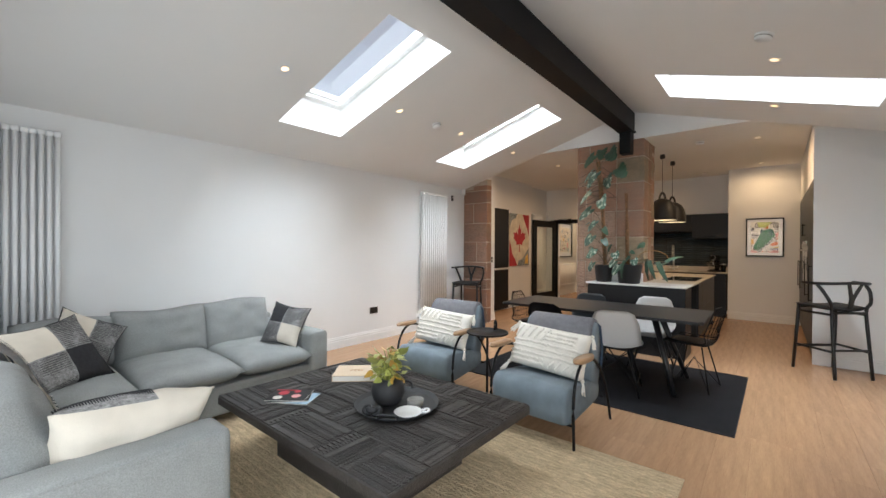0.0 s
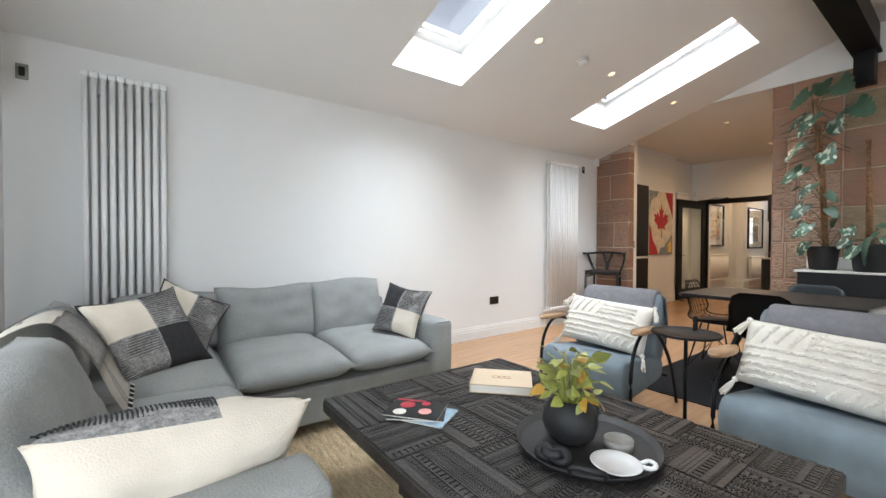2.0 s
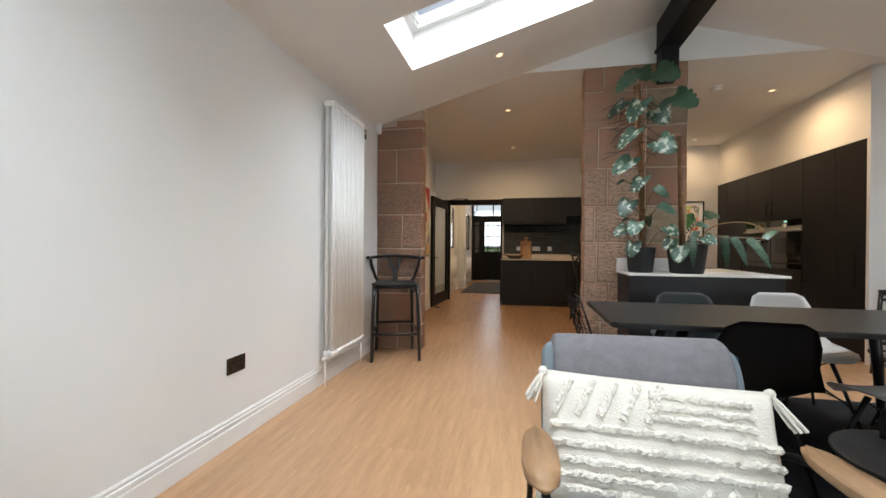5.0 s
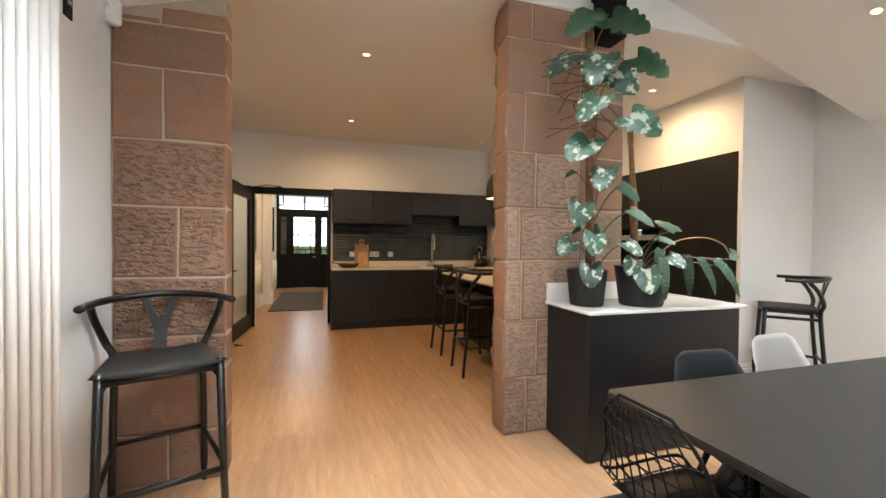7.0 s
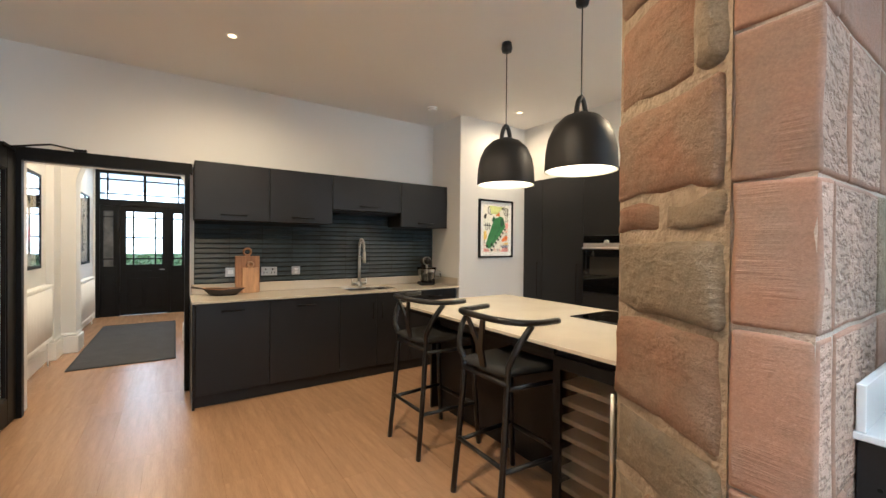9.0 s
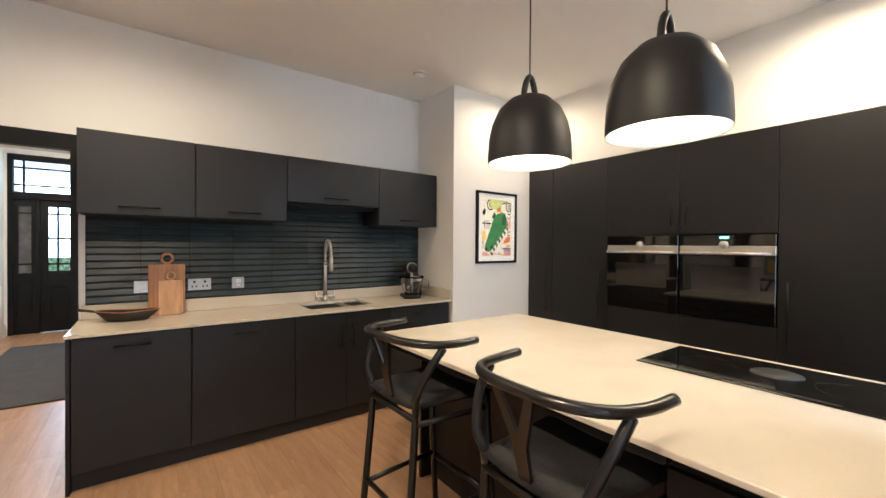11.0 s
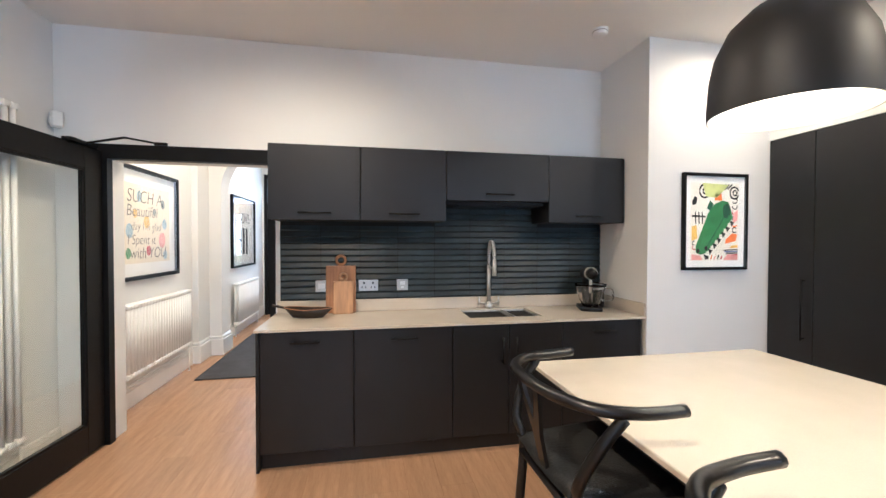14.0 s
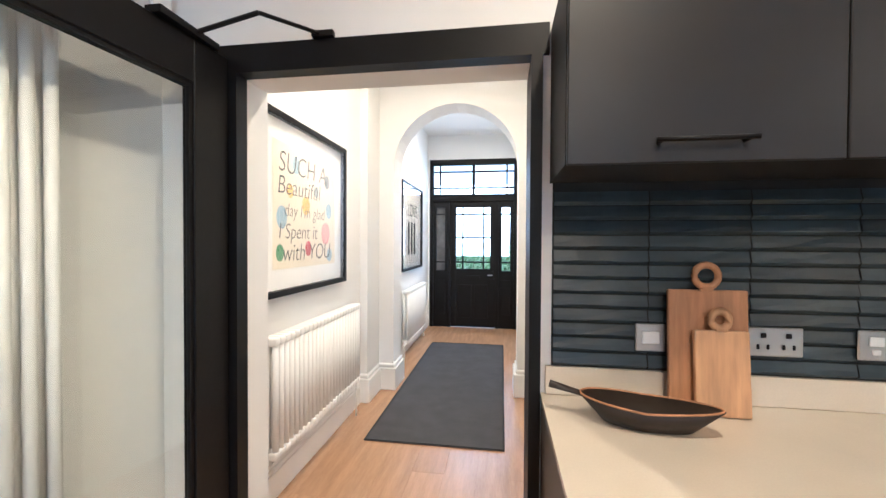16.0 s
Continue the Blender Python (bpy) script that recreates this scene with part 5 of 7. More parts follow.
part("neck", tube(neck, 0.011, 10), CHROME, tp, smooth=True)
bm = bmesh.new()
for k in range(2, len(neck) - 4):
    d = (neck[k + 1] - neck[k - 1]).normalized()
    s_ = Vector((1, 0, 0))
    n_ = d.cross(s_)
    tube([neck[k] + (s_ * math.cos(a) + n_ * math.sin(a)) * 0.016 for a in np.linspace(0, 2 * math.pi, 11)[:-1]], 0.0028, 5, bm, closed=True)
part("spring", bm, CHROME, tp, smooth=True)
part("spray_head", tube([(0, -0.145, 0.41), (0, -0.147, 0.28)], 0.017, 12, r1=0.020), CHROME, tp, smooth=True)
part("holder_arm", tube([(0, 0, 0.34), (0, -0.145, 0.34)], 0.007, 8), CHROME, tp, smooth=True)
for sx in (-1, 1):
    part("lever", tube([(sx * 0.02, 0, 0.04), (sx * 0.085, 0, 0.045)], 0.011, 8), CHROME, tp, smooth=True)
    part("lever_handle", tube([(sx * 0.085, 0, 0.02), (sx * 0.085, 0, 0.10)], 0.009, 8), CHROME, tp, smooth=True)

# splashback of long uneven tiles
sp = tagged(link("splashback", bx(-3.29, -0.60, 10.868, 10.879, 1.006, 1.79), GROUT), "splashback of long dark blue-grey glazed tiles", "splashback", "", "structure")
rng = random.Random(21)
tw, th_ = 0.2985, 0.0485


def tile_mesh(k):
    r = random.Random(k)
    bm = bmesh.new()
    n = 4
    rows = []
    for j, z in enumerate((0.002, 0.012, th_ * 0.55, th_ - 0.002)):
        rows.append([bm.verts.new((0.002 + (tw - 0.004) * i / n, -(0.004, 0.0145, 0.011, 0.005)[j] + r.uniform(-0.0015, 0.0015), z + (r.uniform(-0.002, 0.002) if j in (1, 2) else 0))) for i in range(n + 1)])
    for a, b in zip(rows, rows[1:]):
        for i in range(n):
            bm.faces.new((a[i], a[i + 1], b[i + 1], b[i]))
    low = [bm.verts.new((v.co.x, 0, v.co.z)) for v in rows[0]]
    for i in range(n):
        bm.faces.new((low[i], low[i + 1], rows[0][i + 1], rows[0][i]))
    me = bpy.data.meshes.new("tile")
    bm.to_mesh(me)
    bm.free()
    me.materials.append(TILE)
    return me


tiles = [tile_mesh(k) for k in range(6)]
for j in range(16):
    for i in range(9):
        z = 1.008 + j * th_
        x = -3.288 + i * tw
        if z + th_ > 1.62 and not (-2.07 < x + tw / 2 < -1.24):
            continue
        t_ = new("tile", rng.choice(tiles))
        t_.parent = sp
        t_.location = (x, 10.868, z)

STEELPLATE = mat("steel_socket_plate", (0.55, 0.54, 0.52), 0.35, 0.9)
TO_SOUTH = Matrix.Rotation(radians(180), 4, 'Z')
plate(Matrix.Translation((-2.985, 10.853, 1.117)) @ TO_SOUTH, 0.09, 0.09, STEELPLATE, PLASTW, "brushed steel switch plate on the tiles", "wall_switch", "switch", [(0, 0, 0.026, 0.02)])
plate(Matrix.Translation((-2.625, 10.853, 1.117)) @ TO_SOUTH, 0.155, 0.09, STEELPLATE, PLASTK, "brushed steel double wall socket on the tiles", toggles=SOCK)
plate(Matrix.Translation((-2.357, 10.853, 1.117)) @ TO_SOUTH, 0.09, 0.09, STEELPLATE, PLASTW, "brushed steel switched spur plate on the tiles", "wall_switch", "switch", [(0, 0.012, 0.02, 0.014), (0, -0.02, 0.012, 0.008)])

# things on the worktop
def board(m, w, h, ring, mtl, label):
    b = thing("chopping_board", m, label, "chopping board", "wooden chopping boards")
    bm = bx(-w / 2, w / 2, -0.01, 0.01, 0, h, 0.006, 2)
    part("blade", bm, mtl, b)
    part("neck", bx(-0.018, 0.018, -0.0095, 0.0095, h - 0.005, h + ring * 0.6, 0.004), mtl, b)
    part("ring", tube([(ring * math.cos(a), 0, h + ring * 1.25 + ring * math.sin(a)) for a in np.linspace(0, 2 * math.pi, 21)[:-1]], 0.011, 8, closed=True), mtl, b, smooth=True)
    return b


board(pose(-2.835, 10.80, 0.912, -3), 0.225, 0.365, 0.034, CHOPWOOD, "tall brown wooden chopping board with a ring handle")
board(pose(-2.815, 10.755, 0.912, -5), 0.15, 0.25, 0.025, mat("pale_chopping_board_wood", (0.48, 0.28, 0.14), 0.5, var=0.25, scale=5, stretch=(8, 1, 1)), "small pale wooden chopping board")
bw = thing("serving_bowl", pose(-3.065, 10.66, 0.911, 0, 0, -14) @ Matrix.Scale(0.88, 4), "long dark carved wooden bowl with a handle", "bowl")
bm = bmesh.new()
rows = []
for (s, dz) in ((0.45, 0.0), (0.62, 0.004), (1.0, 0.068), (0.95, 0.070), (0.58, 0.018), (0.0, 0.014)):
    rows.append([bm.verts.new((0.195 * s * math.cos(a) * (1.12 if math.cos(a) > 0 else 1), 0.088 * s * math.sin(a) * (1 - 0.25 * max(0, math.cos(a))), dz + (0.012 * abs(math.cos(a)) if s > 0.9 else 0))) for a in np.linspace(0, 2 * math.pi, 33)[:-1]])
for a, b in zip(rows, rows[1:]):
    for i in range(32):
        j = (i + 1) % 32
        bm.faces.new((a[i], a[j], b[j], b[i]))
bm.faces.new(rows[0][::-1])
bmesh.ops.remove_doubles(bm, verts=bm.verts, dist=1e-5)
part("body", bm, DARKWOOD, bw, smooth=True)
part("rim", tube([(0.19 * math.cos(a) * (1.12 if math.cos(a) > 0 else 1), 0.086 * math.sin(a) * (1 - 0.25 * max(0, math.cos(a))), 0.071 + 0.012 * abs(math.cos(a))) for a in np.linspace(0, 2 * math.pi, 33)[:-1]], 0.0035, 6, closed=True), CHOPWOOD, bw, smooth=True)
part("grip", tube([(-0.18, 0, 0.075), (-0.25, 0.0, 0.088), (-0.29, 0.0, 0.095)], 0.014, 8, r1=0.02, flat=0.6), DARKWOOD, bw, smooth=True)

mx = thing("stand_mixer", pose(-0.84, 10.64, 0.911, 0, 0, 250), "black stand mixer with a glass bowl", "mixer")
part("base", bx(-0.10, 0.14, -0.085, 0.085, 0.0, 0.035, 0.015, 2), PLASTK, mx, smooth=True)
part("column", tube(curve([(-0.08, 0, 0.03), (-0.09, 0, 0.15), (-0.07, 0, 0.25)]), 0.042, 12), PLASTK, mx, smooth=True)
part("motor_head", tube(curve([(-0.11, 0, 0.285), (-0.03, 0, 0.30), (0.09, 0, 0.30), (0.155, 0, 0.295)]), 0.052, 14, r1=0.04), PLASTK, mx, smooth=True)
part("trim_band", tube([(0.085, 0, 0.30), (0.10, 0, 0.30)], 0.053, 16), CHROME, mx, smooth=True)
part("beater_shaft", tube([(0.075, 0, 0.25), (0.075, 0, 0.14)], 0.012, 8), CHROME, mx)
part("glass_bowl", lathe([(0.0, 0.0), (0.06, 0.0), (0.085, 0.05), (0.118, 0.16), (0.125, 0.18), (0.121, 0.18), (0.113, 0.16), (0.08, 0.052), (0.056, 0.006), (0, 0.006)], 28, centre=(0.075, 0, 0.036)), FROST, mx, "clear glass mixing bowl", smooth=True)
part("bowl_handle", tube(curve([(0.10, 0.10, 0.18), (0.11, 0.155, 0.17), (0.11, 0.155, 0.10), (0.095, 0.085, 0.085)]), 0.009, 8), FROST, mx, smooth=True)
cn = thing("canister", pose(-0.70, 10.72, 0.911), "small black canister beside the mixer", "canister")
part("jar", lathe([(0, 0), (0.045, 0), (0.045, 0.14), (0, 0.14)], 20), PLASTK, cn, smooth=True)
part("lid", lathe([(0, 0.141), (0.047, 0.141), (0.047, 0.165), (0.012, 0.17), (0, 0.185)], 20), CHROME, cn, smooth=True)

# tall units with the ovens
E_ = (-0.032, 0, 0)
def tall(y0, y1, z0, z1, hy=None, hz=(0.75, 1.2), label="tall matt black cabinet with a bar handle", name="tall_cabinet"):
    c = cabinet(name, label, (TALL_X + 0.021, 1.10, y0 + 0.001, y1 - 0.001, z0, z1 - 0.002), [((TALL_X, TALL_X + 0.02, y0 + 0.002, y1 - 0.002, z0 + 0.002, z1 - 0.002), ((TALL_X, hy, hz[0]), (TALL_X, hy, hz[1])) if hy else None, E_)])
    return c


tall(9.93, 10.26, 0.10, 2.26, 9.99)
tall(9.31, 9.93, 0.10, 2.26, 9.38)
tall(8.685, 9.31, 1.53, 2.26, 8.74, (1.60, 1.78), "matt black cupboard above the oven", "oven_cabinet")
tall(8.06, 8.685, 1.53, 2.26, 8.63, (1.60, 1.78), "matt black cupboard above the oven", "oven_cabinet")
tall(8.685, 9.31, 0.10, 0.885, None, label="matt black drawer below the oven", name="drawer_unit")
tall(8.06, 8.685, 0.10, 0.885, None, label="matt black drawer below the oven", name="drawer_unit")
tall(7.53, 8.06, 0.10, 2.26, 8.0)
tall(7.12, 7.53, 0.10, 2.26, 7.2)
tagged(link("unit_plinth", bx(TALL_X + 0.05, TALL_X + 0.07, 7.12, 10.26, 0, 0.10), CAB), "black plinth under the tall units", "plinth")
for y0, y1, disp in ((8.69, 9.305, False), (8.065, 8.68, True)):
    o = thing("built_in_oven", Matrix.Identity(4), "black glass built-in oven with a steel handle", "oven", "built-in ovens")
    part("body", bx(TALL_X + 0.03, 1.0, y0, y1, 0.89, 1.525), CABIN, o)
    d = part("oven_door", bx(TALL_X - 0.004, TALL_X + 0.028, y0 + 0.003, y1 - 0.003, 0.955, 1.37, 0.003), BLKGLASS, o, "black glass oven door")
    part("oven_window", bx(TALL_X - 0.0065, TALL_X - 0.004, y0 + 0.09, y1 - 0.09, 1.09, 1.29), mat("smoked_oven_window", (0.03, 0.027, 0.024), 0.08), d)
    part("control_panel", bx(TALL_X - 0.004, TALL_X + 0.028, y0 + 0.003, y1 - 0.003, 1.445, 1.525, 0.003), BLKGLASS, o)
    part("lower_panel", bx(TALL_X - 0.003, TALL_X + 0.028, y0 + 0.003, y1 - 0.003, 0.89, 0.952, 0.003), BLKGLASS, o)
    part("steel_trim", bx(TALL_X - 0.006, TALL_X + 0.026, y0 + 0.003, y1 - 0.003, 1.375, 1.442, 0.003), CHROME, o, "brushed steel trim")
    part("handle", tube([(TALL_X - 0.045, y0 + 0.02, 1.385), (TALL_X - 0.045, y1 - 0.02, 1.385)], 0.011, 10), CHROME, o, "brushed steel handle", smooth=True)
    for y in (y0 + 0.04, y1 - 0.04):
        part("handle_post", tube([(TALL_X - 0.045, y, 1.385), (TALL_X, y, 1.385)], 0.007, 8), CHROME, o)
    part("knob", tube([(TALL_X - 0.025, (y0 + y1) / 2, 1.45), (TALL_X, (y0 + y1) / 2, 1.45)], 0.028, 18), CHROME, o, "steel control knob", smooth=True)
    if disp:
        part("display", bx(TALL_X - 0.0055, TALL_X - 0.004, (y0 + y1) / 2 - 0.03, (y0 + y1) / 2 + 0.03, 1.495, 1.512), EMBER, o, "lit green display")

# island: pale slab that wraps the stone column, dark base, wine cooler and hob
isl = thing("kitchen_island", Matrix.Identity(4), "black kitchen island with a pale stone worktop", "island")
part("worktop_slab", bx(-1.905, -0.70, 7.30, 9.33, 0.90, 0.92, 0.003), TOP, isl, "pale stone worktop")
part("worktop_link", bx(-1.29, -0.70, 6.66, 7.299, 0.90, 0.92), TOP, isl)
part("back_panel", bx(-1.52, -1.50, 7.73, 9.30, 0.0, 0.898), CAB, isl)
part("end_panel", bx(-1.60, -0.74, 9.28, 9.30, 0.0, 0.898), CAB, isl)
part("body", bx(-1.498, -0.745, 7.31, 9.278, 0.10, 0.898), CABIN, isl)
for y0, y1 in ((7.31, 7.68), (7.68, 8.22), (8.22, 8.76), (8.76, 9.275)):
    for z0, z1 in ((0.11, 0.50), (0.504, 0.885)):
        d = part("drawer_front", bx(-0.744, -0.722, y0 + 0.002, y1 - 0.002, z0, z1, 0.002), CAB, isl)
part("plinth", bx(-1.45, -0.80, 7.31, 9.25, 0.0, 0.10), CAB, isl)
part("apron", bx(-1.86, -1.52, 7.73, 9.30, 0.86, 0.898), CABIN, isl)
wc = thing("wine_cooler", Matrix.Identity(4), "black glass-fronted wine cooler with steel shelves", "wine cooler")
part("body", boxes((-1.85, -1.53, 7.30, 7.315, 0.0, 0.895), (-1.85, -1.53, 7.705, 7.72, 0.0, 0.895), (-1.54, -1.53, 7.315, 7.705, 0.0, 0.895), (-1.85, -1.54, 7.315, 7.705, 0.0, 0.09), (-1.85, -1.54, 7.315, 7.705, 0.84, 0.895)), CABIN, wc)
part("door_frame", boxes((-1.875, -1.855, 7.30, 7.345, 0.09, 0.86), (-1.875, -1.855, 7.675, 7.72, 0.09, 0.86), (-1.875, -1.855, 7.345, 7.675, 0.09, 0.15), (-1.875, -1.855, 7.345, 7.675, 0.80, 0.86)), STEEL, wc)
for k in range(7):
    part("shelf", bx(-1.84, -1.56, 7.32, 7.70, 0.19 + k * 0.085, 0.215 + k * 0.085, 0.003), mat("steel_shelf_front", (0.42, 0.38, 0.32), 0.45, 0.3) if k == 0 else bpy.data.materials["steel_shelf_front"], wc, "steel-fronted shelf")
g = part("pane", bx(-1.868, -1.862, 7.345, 7.675, 0.15, 0.80), glass("smoked_glass", 0.0, (0.75, 0.72, 0.70)), wc, "smoked glass pane")
part("handle", tube([(-1.91, 7.37, 0.16), (-1.91, 7.37, 0.78)], 0.011, 8), CHROME, wc, "brushed steel bar handle", smooth=True)
for z in (0.2, 0.74):
    part("handle_post", tube([(-1.91, 7.37, z), (-1.875, 7.37, z)], 0.006, 6), CHROME, wc)
hb = thing("induction_hob", Matrix.Identity(4), "black glass induction hob set into the island", "hob")
part("glass_top", bx(-1.20, -0.76, 7.30, 8.155, 0.9205, 0.9265, 0.002), BLKGLASS, hb)
part("vent_cover", lathe([(0, 0.9265), (0.085, 0.9265), (0.085, 0.930), (0, 0.931)], 28, centre=(-0.95, 7.72, 0)), POT, hb, smooth=True)
for y in (7.5, 7.95):
    part("cooking_ring", tube([(-0.98 + 0.1 * math.cos(a), y + 0.1 * math.sin(a), 0.9262) for a in np.linspace(0, 2 * math.pi, 33)[:-1]], 0.0008, 5, closed=True), STEEL, hb)
part("touch_strip", bx(-1.19, -1.17, 7.5, 7.95, 0.9262, 0.9268), STEEL, hb)

# plant cabinet in front of the stone column
pc = thing("plant_cabinet", Matrix.Identity(4), "dark cabinet with a white stone top before the stone column", "cabinet")
part("body", bx(-1.915, -0.735, 6.215, 6.645, 0.0, 0.898), CABIN, pc)
part("front_panel", bx(-1.935, -0.725, 6.19, 6.213, 0.01, 0.897, 0.002), CAB, pc)
part("side_panel", bx(-1.935, -1.917, 6.214, 6.645, 0.01, 0.897, 0.002), CAB, pc)
part("side_panel", bx(-0.733, -0.723, 6.214, 6.645, 0.01, 0.897, 0.002), CAB, pc)
part("worktop_slab", bx(-1.955, -0.70, 6.155, 6.655, 0.899, 0.919, 0.003), TOPW, pc, "white stone worktop")
part("upstand", bx(-1.95, -1.31, 6.625, 6.645, 0.92, 1.045, 0.002), TOPW, pc, "white stone upstand")
for k in range(3):
    part("keyhole", tube([(-1.936, 6.60, 0.70 + k * 0.04), (-1.939, 6.60, 0.70 + k * 0.04)], 0.006, 8), STEEL, pc)


# plants
def flower_pot(m, r, h, label):
    p = thing("potted_plant", m, label, "potted plant")
    part("pot", lathe([(0, 0), (r * 0.78, 0), (r * 0.82, 0.01), (r, h - 0.01), (r, h), (r * 0.93, h), (r * 0.90, h - 0.03), (0, h - 0.035)], 32), POT, p, "matt black tapered pot", smooth=True)
    part("soil", lathe([(0, h - 0.02), (r * 0.6, h - 0.024), (r * 0.9, h - 0.034)], 20), SOIL, p)
    return p


rng = random.Random(8)
RIBBED = mat("ribbed_green_leaf", (0.04, 0.085, 0.05), 0.4, var=0.55, scale=9, stretch=(0.6, 3, 1), rand=0.2)
TWIG = mat("dark_aerial_root", (0.05, 0.03, 0.02), 0.7)
MON = pose(-1.785, 6.42, 0.92)
mo = flower_pot(MON, 0.128, 0.235, "tall variegated monstera climbing a moss pole in a black pot")
pole_top = Vector((-0.065, -0.08, 1.73))
part("moss_pole", tube([(0.02, 0.0, 0.18), (-0.01, -0.03, 0.95), pole_top], 0.027, 10), COIR, mo, "coir moss pole", smooth=True)
HEARTS = [heart_leaf("leaf", 1.0, 0.95, LEAFV, 0.16), heart_leaf("leaf", 1.0, 0.95, LEAFV, 0.24, 3), heart_leaf("leaf", 1.0, 0.55, LEAF, 0.2), heart_leaf("leaf", 1.0, 0.26, RIBBED, 0.55), heart_leaf("leaf", 1.0, 0.92, LEAF, 0.24, 3)]
def hang(parent, home, root, centre, length, roll, kind, normal=(-0.42, -0.68, 0.62)):
    """A blade with its middle at centre, its tip turned by roll from upright, on a stalk from root; all in the world."""
    length *= 0.85 if kind == 3 else (0.90 if centre[2] < 1.9 else 0.76)
    nrm = Vector(normal) + Vector((rng.uniform(-0.25, 0.25), rng.uniform(-0.15, 0.15), rng.uniform(-0.2, 0.25)))
    m = frame_to(centre, nrm, roll) @ Matrix.Translation((0, -length * 0.42, 0.03)) @ Matrix.Scale(length, 4)
    back = home.inverted()
    put_leaf(HEARTS[kind], parent, back @ m)
    a, b = back @ Vector(root), back @ m.translation
    part("leaf_stalk", tube(curve([a, (a + b) / 2 + Vector((0, 0, 0.04)), b], 10), 0.004, 5), STEMM, parent)
def on_pole(z):
    k = (z - 1.1) / 1.55
    return (-1.74 - 0.10 * k, 6.40 - 0.08 * k, z)
for x, y, z, length, roll, kind in (
        (-1.63, 6.26, 2.70, 0.34, 235, 4), (-1.95, 6.30, 2.66, 0.27, 140, 4), (-1.80, 6.34, 2.74, 0.24, 190, 4),
        (-1.88, 6.22, 2.37, 0.30, 165, 1), (-1.67, 6.24, 2.32, 0.27, 215, 1), (-1.49, 6.22, 2.44, 0.30, 230, 4),
        (-2.00, 6.42, 2.45, 0.26, 140, 1), (-1.96, 6.17, 2.11, 0.27, 150, 1), (-1.69, 6.06, 2.01, 0.28, 228, 1),
        (-1.98, 6.24, 1.88, 0.24, 145, 0), (-1.865, 6.18, 1.70, 0.19, 170, 1), (-1.68, 6.18, 1.63, 0.16, 225, 2),
        (-1.945, 6.29, 1.50, 0.19, 160, 0), (-1.665, 6.10, 1.47, 0.18, 222, 2), (-1.885, 6.23, 1.31, 0.16, 165, 0),
        (-1.96, 6.40, 1.29, 0.16, 140, 0), (-1.70, 6.45, 1.39, 0.14, 200, 2), (-1.57, 6.26, 1.28, 0.14, 215, 0),
        (-1.89, 6.24, 1.12, 0.16, 180, 0), (-1.98, 6.34, 1.74, 0.08, 130, 2), (-1.94, 6.32, 1.39, 0.07, 130, 2)):
    hang(mo, MON, on_pole(max(1.14, z - 0.16)), (x, y, z), length, roll, kind)
for k in range(22):
    z = 1.15 + 0.024 * k
    s = -1 if k % 3 else 1
    part("aerial_root", tube(curve([(-0.03, -0.04, z), (-0.07 + s * rng.uniform(0.04, 0.10), rng.uniform(-0.10, 0.0), z - 0.03), (-0.07 + s * rng.uniform(0.10, 0.30), rng.uniform(-0.10, 0.02), z - rng.uniform(-0.02, 0.2))], 8), 0.003, 5), TWIG, mo)
WID = pose(-1.42, 6.34, 0.92)
m2 = flower_pot(WID, 0.165, 0.26, "variegated plant with a moss pole in a wide black pot")
part("moss_pole", tube([(-0.03, 0.02, 0.2), (-0.04, 0.04, 0.75), (-0.06, 0.06, 1.25)], 0.025, 10), COIR, m2, "coir moss pole", smooth=True)
for x, y, z, length, roll, kind in ((-1.53, 6.17, 1.09, 0.19, 185, 0), (-1.60, 6.24, 1.17, 0.13, 150, 0), (-1.30, 6.18, 1.20, 0.13, 225, 0), (-1.25, 6.31, 1.43, 0.20, 20, 2), (-1.40, 6.22, 1.24, 0.12, 160, 2), (-1.34, 6.22, 1.33, 0.11, 250, 2)):
    hang(m2, WID, (-1.42, 6.35, max(1.15, z - 0.15)), (x, y, z), length, roll, kind)
# long ribbed leaves on arching stalks
for x, y, z, length, roll in ((-1.45, 6.12, 1.14, 0.27, 182), (-1.17, 6.20, 1.15, 0.29, 186), (-1.10, 6.12, 1.15, 0.27, 205), (-0.98, 6.08, 1.14, 0.30, 215), (-0.86, 6.14, 1.27, 0.26, 325), (-0.95, 6.16, 1.20, 0.20, 350)):
    hang(m2, WID, (-1.36, 6.33, 1.16), (x, y, z), length, roll, 3)
bm = tube([WID.inverted() @ p for p in curve([(-1.38, 6.34, 1.14), (-1.25, 6.26, 1.33), (-1.08, 6.18, 1.37), (-0.95, 6.15, 1.33), (-0.90, 6.14, 1.27)], 24)], 0.005, 6)
part("leaf_stalk", bm, mat("amber_leaf_stalk", (0.30, 0.17, 0.06), 0.5), m2, "long arching amber stalk", smooth=True)

